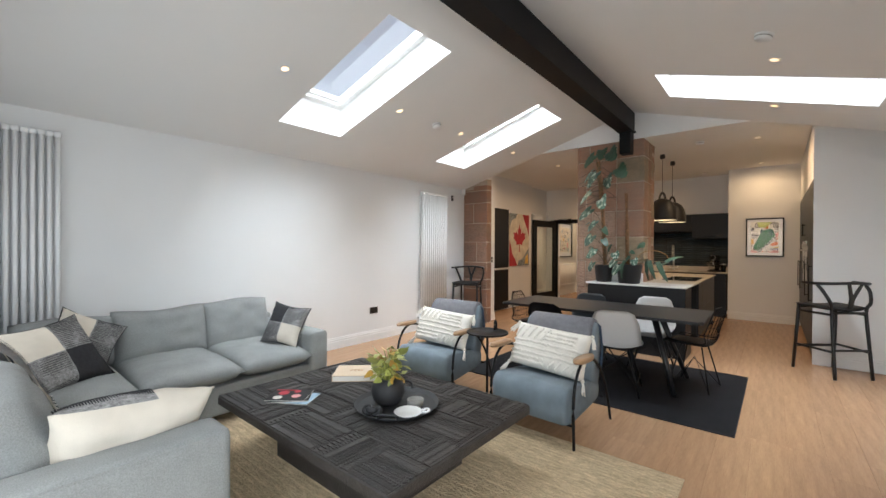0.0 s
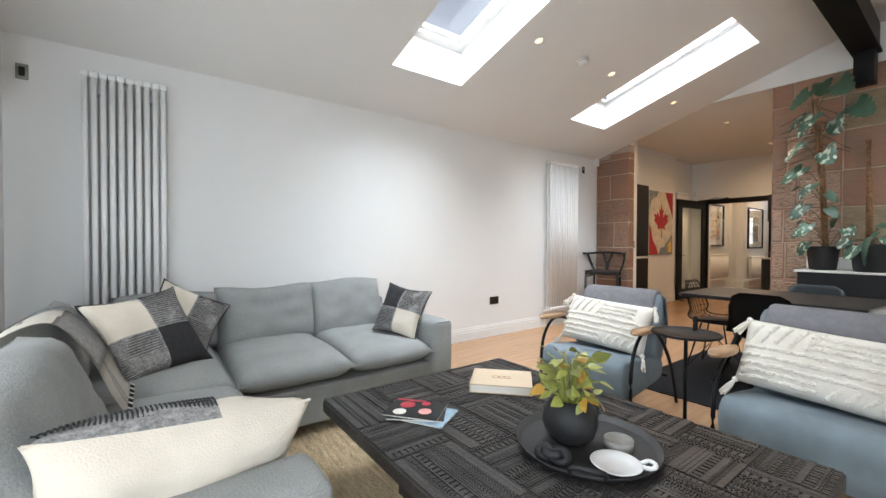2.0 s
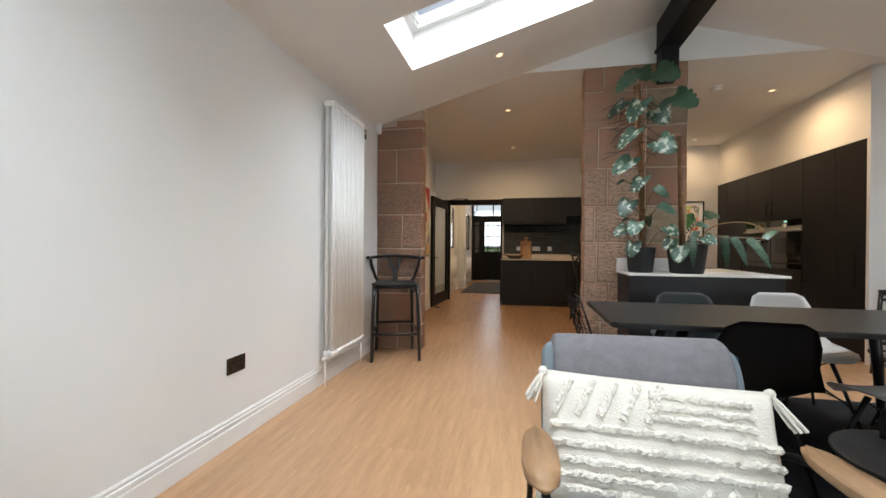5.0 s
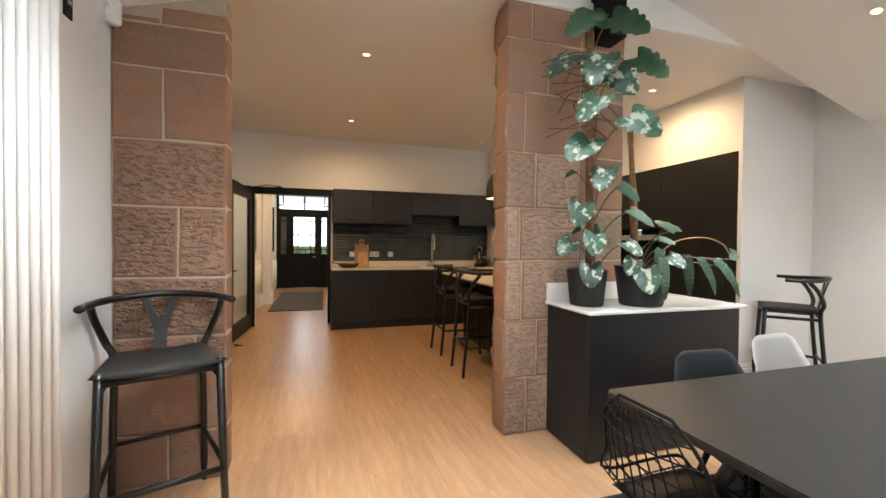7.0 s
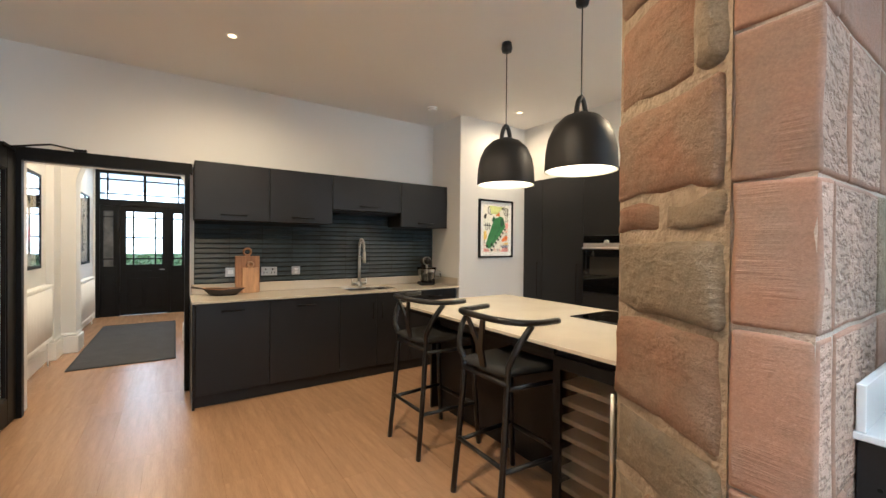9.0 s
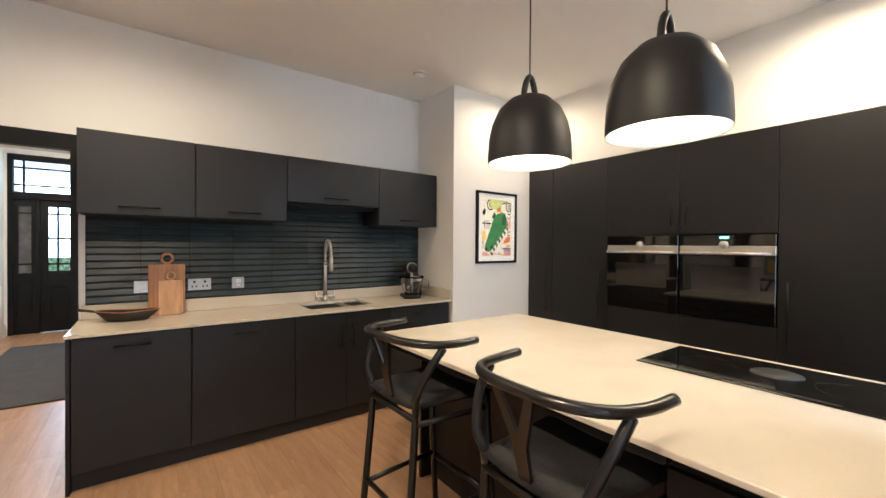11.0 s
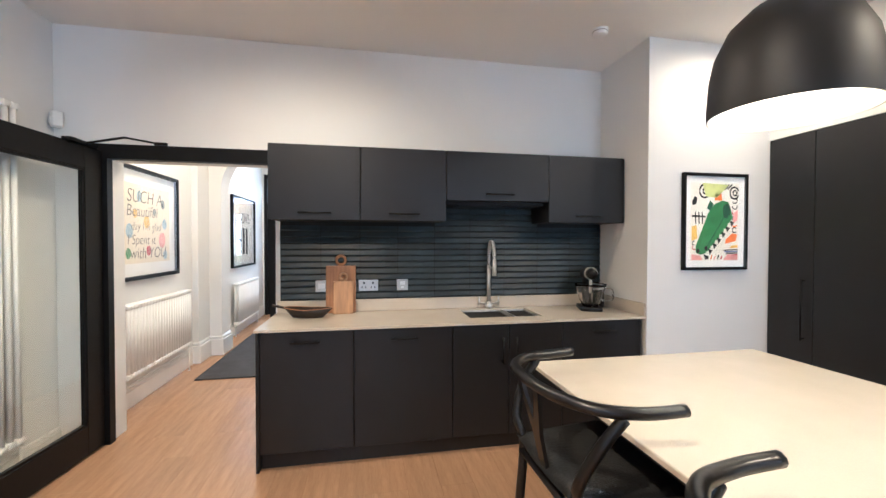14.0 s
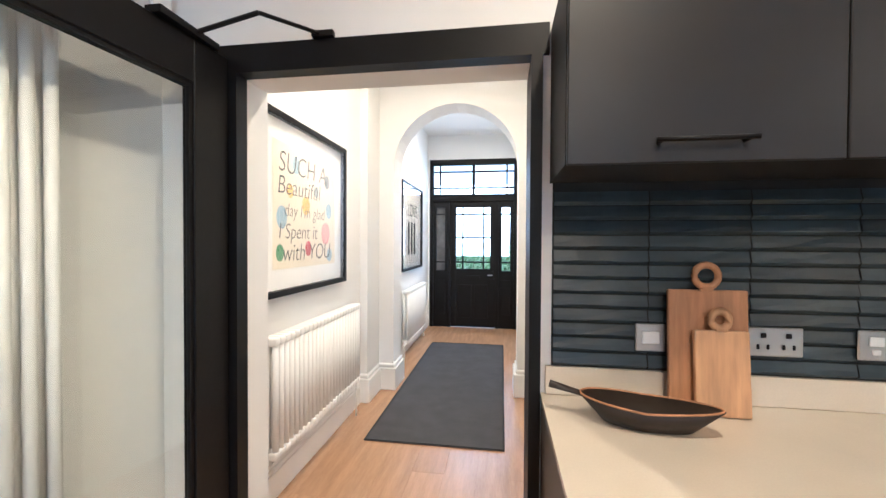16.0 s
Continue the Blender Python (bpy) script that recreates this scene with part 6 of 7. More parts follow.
# pendants
def pendant(x, y):
    p = thing("pendant_lamp", pose(x, y, 0), "satin black bell-shaped pendant lamp with white lining", "pendant lamp", "bell pendants over the island")
    B = 1.871
    part("ceiling_rose", lathe([(0, 2.974), (0.036, 2.974), (0.042, 2.93), (0.036, 2.905), (0.008, 2.90), (0, 2.90)], 20), PENDB, p, smooth=True)
    part("cable", tube([(0, 0, 2.90), (0, 0, B + 0.46)], 0.004, 6), PENDB, p)
    outer = [(0.219, 0.0), (0.220, 0.03), (0.214, 0.133), (0.200, 0.204), (0.164, 0.283), (0.108, 0.337), (0.05, 0.361), (0.0, 0.363)]
    part("shade", lathe([(r, B + z) for r, z in outer], 44, close=False), PENDB, p, smooth=True)
    part("shade_lining", lathe([(0.0, B + 0.353)] + [(r - 0.005, B + z - (0.008 if z > 0.3 else 0)) for r, z in outer[::-1][1:]] + [(0.219, B)], 44, close=False), PENDW, p, "white inner lining", smooth=True)
    part("loop", tube(curve([(-0.046, 0, B + 0.346), (-0.038, 0, B + 0.40), (-0.02, 0, B + 0.445), (0.0, 0, B + 0.46), (0.02, 0, B + 0.445), (0.038, 0, B + 0.40), (0.046, 0, B + 0.346)], 24), 0.016, 8), PENDB, p, smooth=True)
    b = part("bulb", lathe([(0, 0.12), (0.03, 0.13), (0.045, 0.165), (0.035, 0.2), (0.018, 0.23), (0.018, 0.27), (0, 0.27)], 20, centre=(0, 0, B)), BULB, p, "lit warm bulb", smooth=True)
    b.visible_shadow = False
    lamp("pendant_light", 'POINT', Matrix.Translation((x, y, B + 0.13)), PEND_W, WARMP, soft=0.05)


pendant(-1.31, 8.69)
pendant(-1.335, 7.98)


def downlight(x, y, z, tilt=0.0, energy=None, lit=True):
    d = thing("downlight", Matrix.Translation((x, y, z)) @ Matrix.Rotation(tilt, 4, 'Y'), "small recessed warm ceiling downlight", "downlight", "recessed downlights")
    part("bezel", lathe([(0.029, -0.001), (0.041, -0.004), (0.043, 0.0), (0.029, 0.0)], 24, close=False), ENAMEL, d, smooth=True)
    part("lens", lathe([(0, -0.0008), (0.029, -0.0008)], 24, close=False), LAMPON, d, "glowing warm lens")
    m = d.matrix_world @ Matrix.Translation((0, 0, -0.012))
    lamp("downlight_beam", 'SPOT', m, energy or DOWN_W, WARM, spot=176, blend=0.8, soft=0.03)


TIL = math.atan(SLOPE)
for y in (2.215, 3.567, 4.69, 6.07):
    downlight(-3.095, y, roof_z(-3.095) - 0.001, -TIL, LIV_W)
for y in (3.3, 4.592, 5.928):
    downlight(0.107, y, roof_z(0.107) - 0.001, TIL, LIV_W)
for x, y in ((-3.09, 7.775), (-3.085, 9.80), (-0.07, 7.65), (-0.07, 9.80)):
    downlight(x, y, CZ - 0.001, 0, DOWN_W * ((1.15 if y < 9 else 0.62) if x < -1 else (0.85 if y < 9 else 0.34)))
for x, y in ((-3.95, 11.9), (-3.93, 14.6)):
    downlight(x, y, HZ - 0.001, 0, HALL_W)


def detector(x, y, z, tilt, label):
    d = thing("smoke_detector", Matrix.Translation((x, y, z)) @ Matrix.Rotation(tilt, 4, 'Y'), label, "smoke detector")
    part("base", lathe([(0, -0.0005), (0.058, -0.0005), (0.058, -0.014), (0, -0.014)], 28), PLASTW, d, smooth=True)
    part("dome", lathe([(0.05, -0.0145), (0.052, -0.03), (0.04, -0.04), (0, -0.042)], 28, close=False), PLASTW, d, smooth=True)
    part("vent_ring", tube([(0.051 * math.cos(a), 0.051 * math.sin(a), -0.018) for a in np.linspace(0, 2 * math.pi, 25)[:-1]], 0.003, 5, closed=True), TERRA, d)


detector(-3.095, 4.19, roof_z(-3.095), -TIL, "round white smoke detector on the sloping ceiling")
detector(0.05, 4.10, roof_z(0.05), TIL, "round white heat detector on the sloping ceiling")
detector(-1.0, 10.25, CZ, 0, "round white smoke detector on the kitchen ceiling")
detector(-0.74, 7.43, CZ, 0, "round white detector on the kitchen ceiling")

# built-in unit on the kitchen's side wall
bu = thing("wall_unit", Matrix.Identity(4), "black built-in unit with a white shelf line", "cabinet")
part("upper_door", bx(PX, PX + 0.045, 7.30, 8.44, 0.945, 2.26), CAB, bu)
part("lower_door", bx(PX, PX + 0.045, 7.30, 8.44, 0.02, 0.90), CAB, bu)
part("shelf_edge", bx(PX, PX + 0.05, 7.29, 8.45, 0.905, 0.94), TOPW, bu, "white shelf edge")
plate(Matrix.Translation((-4.06, 6.955, 1.165)) @ TO_EAST, 0.085, 0.095, STEELPLATE, PLASTK, "brushed steel switch plate on the white return", "wall_switch", "switch", [(0, 0.03, 0.02, 0.02), (0, -0.03, 0.02, 0.02)])

# painted flag canvas
cv = thing("canvas_painting", Matrix.Translation((PX, 8.49, 0.965)) @ Matrix.Rotation(radians(90), 4, 'Z') @ Matrix.Diagonal((0.855, 1, 0.83, 1)), "large unframed canvas with a red maple leaf flag", "painting")
CWID, CHGT = 1.10, 1.48
part("canvas", bx(0, CWID, -0.035, 0, 0, CHGT, 0.004), CANVAS, cv)
def flat(parent, pts, d, mtl, name="brushwork"):
    return part(name, prism(pts, "y", -d - 0.0015, -d), mtl, parent)
flat(cv, [(0, 0), (0.42, 0), (0.32, 0.18), (0.16, 0.34), (0.06, 0.62), (0, 0.72)], 0.036, RED)
flat(cv, [(CWID, CHGT), (CWID - 0.38, CHGT), (CWID - 0.24, CHGT - 0.22), (CWID - 0.1, CHGT - 0.42), (CWID, CHGT - 0.62)], 0.036, RED)
flat(cv, [(0, CHGT), (0.42, CHGT), (0.34, CHGT - 0.12), (0.12, CHGT - 0.2), (0, CHGT - 0.42)], 0.036, GREYP)
flat(cv, [(0.42, 0), (CWID, 0), (CWID, 0.5), (0.92, 0.36), (0.72, 0.2), (0.5, 0.14)], 0.036, GREYP)
flat(cv, [(0.86, 0.05), (1.05, 0.05), (1.04, 0.34), (0.9, 0.24)], 0.0378, YELLOWP)
half = [(0.0, 0.40), (0.05, 0.24), (0.11, 0.27), (0.09, 0.08), (0.20, 0.19), (0.22, 0.13), (0.36, 0.15), (0.31, 0.04), (0.36, 0.0), (0.17, -0.14), (0.19, -0.21), (0.015, -0.18), (0.02, -0.40)]
leafpts = [(x * 0.95 + 0.55, z + 0.80) for x, z in half] + [(-x * 0.95 + 0.55, z + 0.80) for x, z in half[::-1][:-1]]
flat(cv, leafpts, 0.036, RED, "maple_leaf")


def framed(m, w, h, frame, label, mount=0.07, name="framed_picture", depth=0.03, frame_w=0.022):
    """Hangs with its back at local y = 0 and looks along -y; x from 0 to w, z from 0 to h."""
    p = thing(name, m, label, "picture")
    for r in ((0, frame_w, 0, h), (w - frame_w, w, 0, h), (frame_w, w - frame_w, 0, frame_w), (frame_w, w - frame_w, h - frame_w, h)):
        part("frame_bar", bx(r[0], r[1], -depth, 0, r[2], r[3], 0.002), frame, p, "black frame moulding")
    part("mount_board", bx(frame_w, w - frame_w, -0.012, -0.002, frame_w, h - frame_w), PLASTW, p, "white mount")
    part("print", bx(frame_w + mount, w - frame_w - mount, -0.0135, -0.012, frame_w + mount, h - frame_w - mount), PAPER, p)
    g = part("pane", bx(frame_w, w - frame_w, -depth + 0.006, -depth + 0.009, frame_w, h - frame_w), CLEAR, p, "picture glass")
    g.visible_shadow = False
    return p


def stroke(p, pts, r, mtl, d=0.0142):
    bm = tube([(x, -d, z) for x, z in pts], r, 6)
    for v in bm.verts:
        v.co.y = -d + (v.co.y + d) * 0.08
    return part("painted_stroke", bm, mtl, p)


def dot(p, x, z, r, mtl, d=0.0139):
    return part("painted_dot", prism([(x + r * math.cos(a), z + r * math.sin(a) * 1.2) for a in np.linspace(0, 2 * math.pi, 19)[:-1]], "y", -d - 0.0006, -d), mtl, p)


# green beast print on the boxed wall
gp = framed(pose(-0.308, BOX_Y, 1.252), 0.57, 0.735, STEEL, "framed print of a green painted beast on white", 0.05)
LIMEP = mat("lime_paint", (0.55, 0.60, 0.22), 0.7, var=0.2, scale=12)
DARKGRN = mat("dark_green_paint", (0.02, 0.09, 0.045), 0.7, var=0.3, scale=12)
BLUEINK = mat("blue_paint", (0.05, 0.10, 0.35), 0.7, var=0.2, scale=12)
def curl(x, z, rx, rz, a0, a1, n=9):
    return [(x + rx * math.cos(radians(a0 + (a1 - a0) * k / n)), z + rz * math.sin(radians(a0 + (a1 - a0) * k / n))) for k in range(n + 1)]
# washes of colour under the drawing
for pts, c in (([(0.20, 0.56), (0.30, 0.55), (0.40, 0.65), (0.17, 0.66)], LIMEP), ([(0.08, 0.22), (0.13, 0.24), (0.12, 0.34), (0.08, 0.33)], YELLOWP), ([(0.08, 0.075), (0.19, 0.075), (0.15, 0.11), (0.08, 0.12)], PINKP), ([(0.36, 0.075), (0.49, 0.075), (0.49, 0.11), (0.40, 0.12)], PINKP), ([(0.38, 0.20), (0.47, 0.22), (0.485, 0.27), (0.44, 0.28), (0.38, 0.23)], ORANGEP), ([(0.28, 0.53), (0.285, 0.60), (0.31, 0.57), (0.335, 0.60), (0.345, 0.53)], ORANGEP), ([(0.42, 0.165), (0.49, 0.17), (0.49, 0.19), (0.43, 0.185)], YELLOWP), ([(0.44, 0.36), (0.485, 0.38), (0.485, 0.46), (0.455, 0.44)], PINKP), ([(0.21, 0.47), (0.24, 0.53), (0.27, 0.50), (0.24, 0.45)], DARKGRN)):
    flat(gp, pts, 0.0137, c)
# the long green head and its shadowed jaw
flat(gp, [(0.118, 0.13), (0.115, 0.18), (0.145, 0.25), (0.18, 0.33), (0.22, 0.43), (0.275, 0.50), (0.345, 0.53), (0.40, 0.52), (0.425, 0.46), (0.44, 0.40), (0.40, 0.345), (0.35, 0.28), (0.285, 0.21), (0.21, 0.13), (0.16, 0.115)], 0.0142, GREENP)
flat(gp, [(0.35, 0.45), (0.37, 0.50), (0.40, 0.49), (0.415, 0.44), (0.39, 0.39), (0.36, 0.40)], 0.0160, DARKGRN)
stroke(gp, [(0.20, 0.16), (0.27, 0.26), (0.33, 0.35), (0.37, 0.42)], 0.004, DARKGRN, 0.0160)
stroke(gp, curl(0.385, 0.455, 0.03, 0.045, 0, 330), 0.006, INK, 0.0165)
dot(gp, 0.392, 0.455, 0.012, PAPER, 0.0165)
for k in range(7):
    x, z = 0.425 - k * 0.038, 0.36 - k * 0.043
    flat(gp, [(x - 0.012, z + 0.018), (x + 0.028, z + 0.004), (x + 0.004, z - 0.030)], 0.0160, INK)
    flat(gp, [(x - 0.028, z - 0.004), (x - 0.002, z - 0.006), (x - 0.020, z - 0.036)], 0.0162, PAPER)
for x, z in ((0.135, 0.145), (0.205, 0.165)):
    dot(gp, x, z, 0.014, INK, 0.0160)
# black brush drawing round it
for x, z, r in ((0.19, 0.60, 0.045), (0.455, 0.59, 0.04)):
    stroke(gp, curl(x, z, r, r * 1.15, 20, 340), 0.008, INK)
    stroke(gp, curl(x + 0.006, z, r * 0.45, r * 0.5, 60, 400), 0.007, INK)
flat(gp, [(0.08, 0.52), (0.105, 0.56), (0.125, 0.545), (0.115, 0.50), (0.085, 0.49)], 0.0142, INK)
stroke(gp, [(0.08, 0.41), (0.20, 0.405)], 0.008, INK)
for x in (0.11, 0.14, 0.17):
    stroke(gp, [(x, 0.44), (x + 0.004, 0.35)], 0.005, INK)
for k in range(4):
    stroke(gp, [(0.31 + k * 0.028, 0.60 + 0.006 * k), (0.35 + k * 0.028, 0.655)], 0.007, INK)
for k in range(5):
    stroke(gp, [(0.36 + k * 0.012, 0.15 - k * 0.012), (0.49, 0.155 - k * 0.013)], 0.0045, (INK, BLUEINK, INK, RED, INK)[k])
for k in range(6):
    stroke(gp, curl(0.46, 0.53 - k * 0.045, 0.022, 0.02, 200 - 30 * k, 420 - 20 * k, 5), 0.0055, (INK, INK, RED, INK, ORANGEP, INK)[k])
for k in range(5):
    stroke(gp, curl(0.105, 0.31 - k * 0.035, 0.02, 0.015, 30 * k, 200 + 25 * k, 5), 0.0045, (ORANGEP, INK, PINKP, INK, RED)[k])
for k in range(5):
    stroke(gp, [(0.22 + k * 0.03, 0.08), (0.23 + k * 0.03, 0.105 + 0.01 * (k % 2))], 0.006, (INK, ORANGEP, PINKP, INK, RED)[k])

# black glazed door standing open against the side wall, with its frame and closer
fr = thing("door_2", Matrix.Identity(4), "black painted door frame to the hall", "door frame")
fr["kind"] = "structure"
part("jamb", boxes((-4.565, -4.45, BACK_Y - 0.014, BACK_Y, 0, 2.05), (-4.47, -4.45, BACK_Y, BACK_Y + 0.05, 0, 2.05)), STEEL, fr)
part("jamb", boxes((-3.365, -3.326, BACK_Y - 0.014, BACK_Y, 0, 2.05), (-3.365, -3.35, BACK_Y, BACK_Y + 0.22, 0, 2.05)), STEEL, fr)
part("head", boxes((-4.565, -3.305, BACK_Y - 0.014, BACK_Y, 2.05, 2.155), (-4.47, -3.35, BACK_Y, BACK_Y + 0.05, 2.05, 2.06)), STEEL, fr)
dl = thing("glazed_door", Matrix.Translation((-4.50, 10.86, 0.012)) @ Matrix.Rotation(radians(-93.5), 4, 'Z'), "black painted glazed door standing open", "door")
DW, DH = 1.20, 2.09
part("stile", bx(0, 0.155, -0.022, 0.022, 0, DH, 0.003), STEEL, dl)
part("stile", bx(DW - 0.175, DW, -0.022, 0.022, 0, DH, 0.003), STEEL, dl)
part("top_rail", bx(0.155, DW - 0.175, -0.022, 0.022, DH - 0.15, DH, 0.003), STEEL, dl)
part("bottom_rail", bx(0.155, DW - 0.175, -0.022, 0.022, 0, 0.20, 0.003), STEEL, dl)
for r in ((0.155, 0.17, 0.20, DH - 0.15), (DW - 0.19, DW - 0.175, 0.20, DH - 0.15), (0.17, DW - 0.19, 0.20, 0.215), (0.17, DW - 0.19, DH - 0.165, DH - 0.15)):
    part("glazing_bead", bx(r[0], r[1], -0.014, 0.014, r[2], r[3]), STEEL, dl)
g = part("pane", bx(0.17, DW - 0.19, -0.003, 0.003, 0.215, DH - 0.165), glass("faintly_green_door_glass", 0.0, (0.84, 0.86, 0.83)), dl, "clear glass pane")
g.visible_shadow = False
for s in (-1, 1):
    h = part("door_handle", tube([(DW - 0.055, s * 0.055, 0.925), (DW - 0.215, s * 0.055, 0.925)], 0.009, 8), STEEL, dl, "black lever handle", smooth=True)
    part("spindle", tube([(DW - 0.06, s * 0.02, 0.925), (DW - 0.06, s * 0.055, 0.925)], 0.011, 8), STEEL, h)
    part("rose", tube([(DW - 0.06, s * 0.022, 0.925), (DW - 0.06, s * 0.03, 0.925)], 0.026, 16), STEEL, h)
cl = thing("door_closer", Matrix.Identity(4), "black folding door closer arm above the door", "door closer")
part("arm", tube([(-4.10, 10.862, 2.165), (-4.25, 10.70, 2.165)], 0.007, 6), STEEL, cl)
part("forearm", tube([(-4.25, 10.70, 2.165), (-4.49, 10.70, 2.115)], 0.008, 6), STEEL, cl)
part("foot", bx(-4.14, -4.06, 10.845, 10.868, 2.155, 2.175), STEEL, cl)
part("track", bx(-4.522, -4.468, 10.55, 10.80, 2.103, 2.125), STEEL, cl)
wd = thing("door_wedge", pose(-4.50, 9.68, 0, 0, 0, 20), "small dark rubber door wedge on the floor", "door wedge")
part("wedge", prism([(0, 0), (0.11, 0), (0, 0.03)], "y", -0.02, 0.02), PLASTK, wd)
column_radiator("radiator", Matrix.Translation((KX + 0.002, 10.44, 0)) @ TO_EAST, 0.56, 0.25, 2.275, 10, "tall white column radiator behind the open glazed door")
ab = thing("alarm_sensor", pose(-4.73, 10.83, 2.30, 0, 0, -40), "white alarm sensor in the kitchen corner", "sensor")
part("housing", bx(-0.035, 0.035, -0.03, 0.03, -0.055, 0.055, 0.014, 2), PLASTW, ab, smooth=True)
part("lens", bx(-0.02, 0.02, -0.037, -0.028, -0.03, 0.01, 0.003), ENAMEL, ab)

# ---- hall ----
hm = thing("hall_runner", Matrix.Identity(4), "dark grey runner mat along the hall floor", "mat")
part("runner_top", bx(-4.425, -3.432, 12.20, 15.01, 0.0005, 0.009, 0.003), mat("slate_runner_pile", (0.055, 0.056, 0.062), 0.95, var=0.15, scale=6, bump=0.3, bscale=250), hm)
part("border", tube([(-4.42, 12.205, 0.006), (-3.437, 12.205, 0.006), (-3.437, 15.005, 0.006), (-4.42, 15.005, 0.006)], 0.008, 6, closed=True), CHAR, hm)
column_radiator("radiator", Matrix.Translation((HX + 0.002, 12.56, 0)) @ TO_EAST, 1.22, 0.30, 0.925, 24, "low white column radiator on the hall wall")
column_radiator("radiator", Matrix.Translation((HX + 0.002, 15.38, 0)) @ TO_EAST, 1.15, 0.17, 0.82, 22, "low white column radiator beside the front door")


def write(p, text, x, z, size, mtl, slant=0.0, d=0.0141, thin=0.0):
    cu = bpy.data.curves.new("lettering", 'FONT')
    cu.body, cu.size, cu.shear, cu.extrude = text, size, slant, 0.0004
    cu.offset = thin
    cu.materials.append(mtl)
    ob = new("lettering", cu)
    dg = bpy.context.evaluated_depsgraph_get()
    me = bpy.data.meshes.new_from_object(ob.evaluated_get(dg))
    bpy.data.objects.remove(ob)
    t = new("lettering", me)
    t.parent = p
    t.matrix_basis = Matrix.Translation((x, -d, z)) @ Matrix.Rotation(radians(90), 4, 'X')
    return t


WEST = Matrix.Rotation(radians(90), 4, 'Z')
ART = mat("cream_art_paper", (0.72, 0.65, 0.52), 0.85, var=0.04)
a1 = framed(Matrix.Translation((HX, 11.335, 1.115)) @ WEST, 1.10, 1.015, STEEL, "large black-framed lettered print with coloured dots", 0.11, depth=0.05, frame_w=0.035)
part("art_sheet", bx(0.15, 0.95, -0.0142, -0.0135, 0.15, 0.865), ART, a1)
for k, (txt, x, z, s) in enumerate((("SUCH A", 0.20, 0.70, 0.17), ("Beautiful", 0.19, 0.575, 0.15), ("day I'm glad", 0.26, 0.45, 0.11), ("I Spent it", 0.20, 0.32, 0.13), ("with YOU", 0.24, 0.19, 0.15))):
    write(a1, txt, x, z, s, INK, 0.15, 0.0152, -0.002)
for x, z, r, c in ((0.40, 0.76, 0.045, BLUEP), (0.82, 0.72, 0.04, GREYP), (0.33, 0.60, 0.035, YELLOWP), (0.52, 0.53, 0.05, YELLOWP), (0.85, 0.52, 0.045, BLUEP), (0.24, 0.44, 0.055, BLUEP), (0.80, 0.36, 0.065, PINKP), (0.55, 0.26, 0.04, RED), (0.86, 0.21, 0.04, BLUEP), (0.66, 0.63, 0.03, GREYP), (0.22, 0.24, 0.04, GREENP)):
    dot(a1, x, z, r, c, 0.0142)
a2 = framed(Matrix.Translation((HX, 14.22, 1.05)) @ WEST, 1.22, 1.14, STEEL, "black-framed poster with bold dark lettering", 0.06, depth=0.045, frame_w=0.03)
part("poster", bx(0.32, 0.90, -0.0142, -0.0135, 0.10, 1.04), PAPER, a2)
write(a2, "LOVE", 0.36, 0.72, 0.24, INK, 0, 0.0146)
for k in range(3):
    part("lettering_bar", bx(0.38 + k * 0.17, 0.48 + k * 0.17, -0.0150, -0.0142, 0.20, 0.64), INK, a2)

# front door with side lights and fanlight, leaded in squares
fd = thing("door_3", Matrix.Identity(4), "black panelled front door with leaded glass", "front door")
fd["kind"] = "structure"
X0, X1 = -4.667, -3.216
FY0, FY1 = FD_Y + 0.02, FD_Y + 0.10
LX0, LX1 = -4.31, -3.565
for r in ((X0, X0 + 0.06, 0, 2.798), (X1 - 0.06, X1, 0, 2.798), (LX0 - 0.05, LX0, 0, 2.12), (LX1, LX1 + 0.05, 0, 2.12)):
    part("frame_post", bx(r[0], r[1], FY0 - 0.03, FY1, r[2], r[3], 0.004), STEEL, fd)
for z0, z1 in ((2.10, 2.22), (2.71, 2.798)):
    part("frame_rail", bx(X0 + 0.06, X1 - 0.06, FY0 - 0.03, FY1, z0, z1, 0.004), STEEL, fd)
OBSCURE = mat("obscured_grey_glass", (0.10, 0.10, 0.10), 0.25, var=0.3, scale=8)
def light(x0, x1, z0, z1, vs, hs, name, pane=CLEAR):
    w = part(name, bx(x0, x1, FY0 + 0.035, FY0 + 0.041, z0, z1), pane, fd, "leaded clear glass" if pane is CLEAR else "leaded obscured grey glass")
    w.visible_shadow = False
    for x in vs:
        part("lead_bar", bx(x - 0.013, x + 0.013, FY0 + 0.022, FY0 + 0.052, z0, z1), STEEL, w)
    for z in hs:
        part("lead_bar", bx(x0, x1, FY0 + 0.024, FY0 + 0.050, z - 0.013, z + 0.013), STEEL, w)
light(X0 + 0.06, X1 - 0.06, 2.22, 2.71, (X0 + 0.17, -3.945, -3.925, X1 - 0.17), (2.33, 2.60), "fanlight_pane")
light(LX0 + 0.09, LX1 - 0.09, 0.98, 2.0, (LX0 + 0.20, LX1 - 0.20), (1.09, 1.50, 1.89), "door_pane")
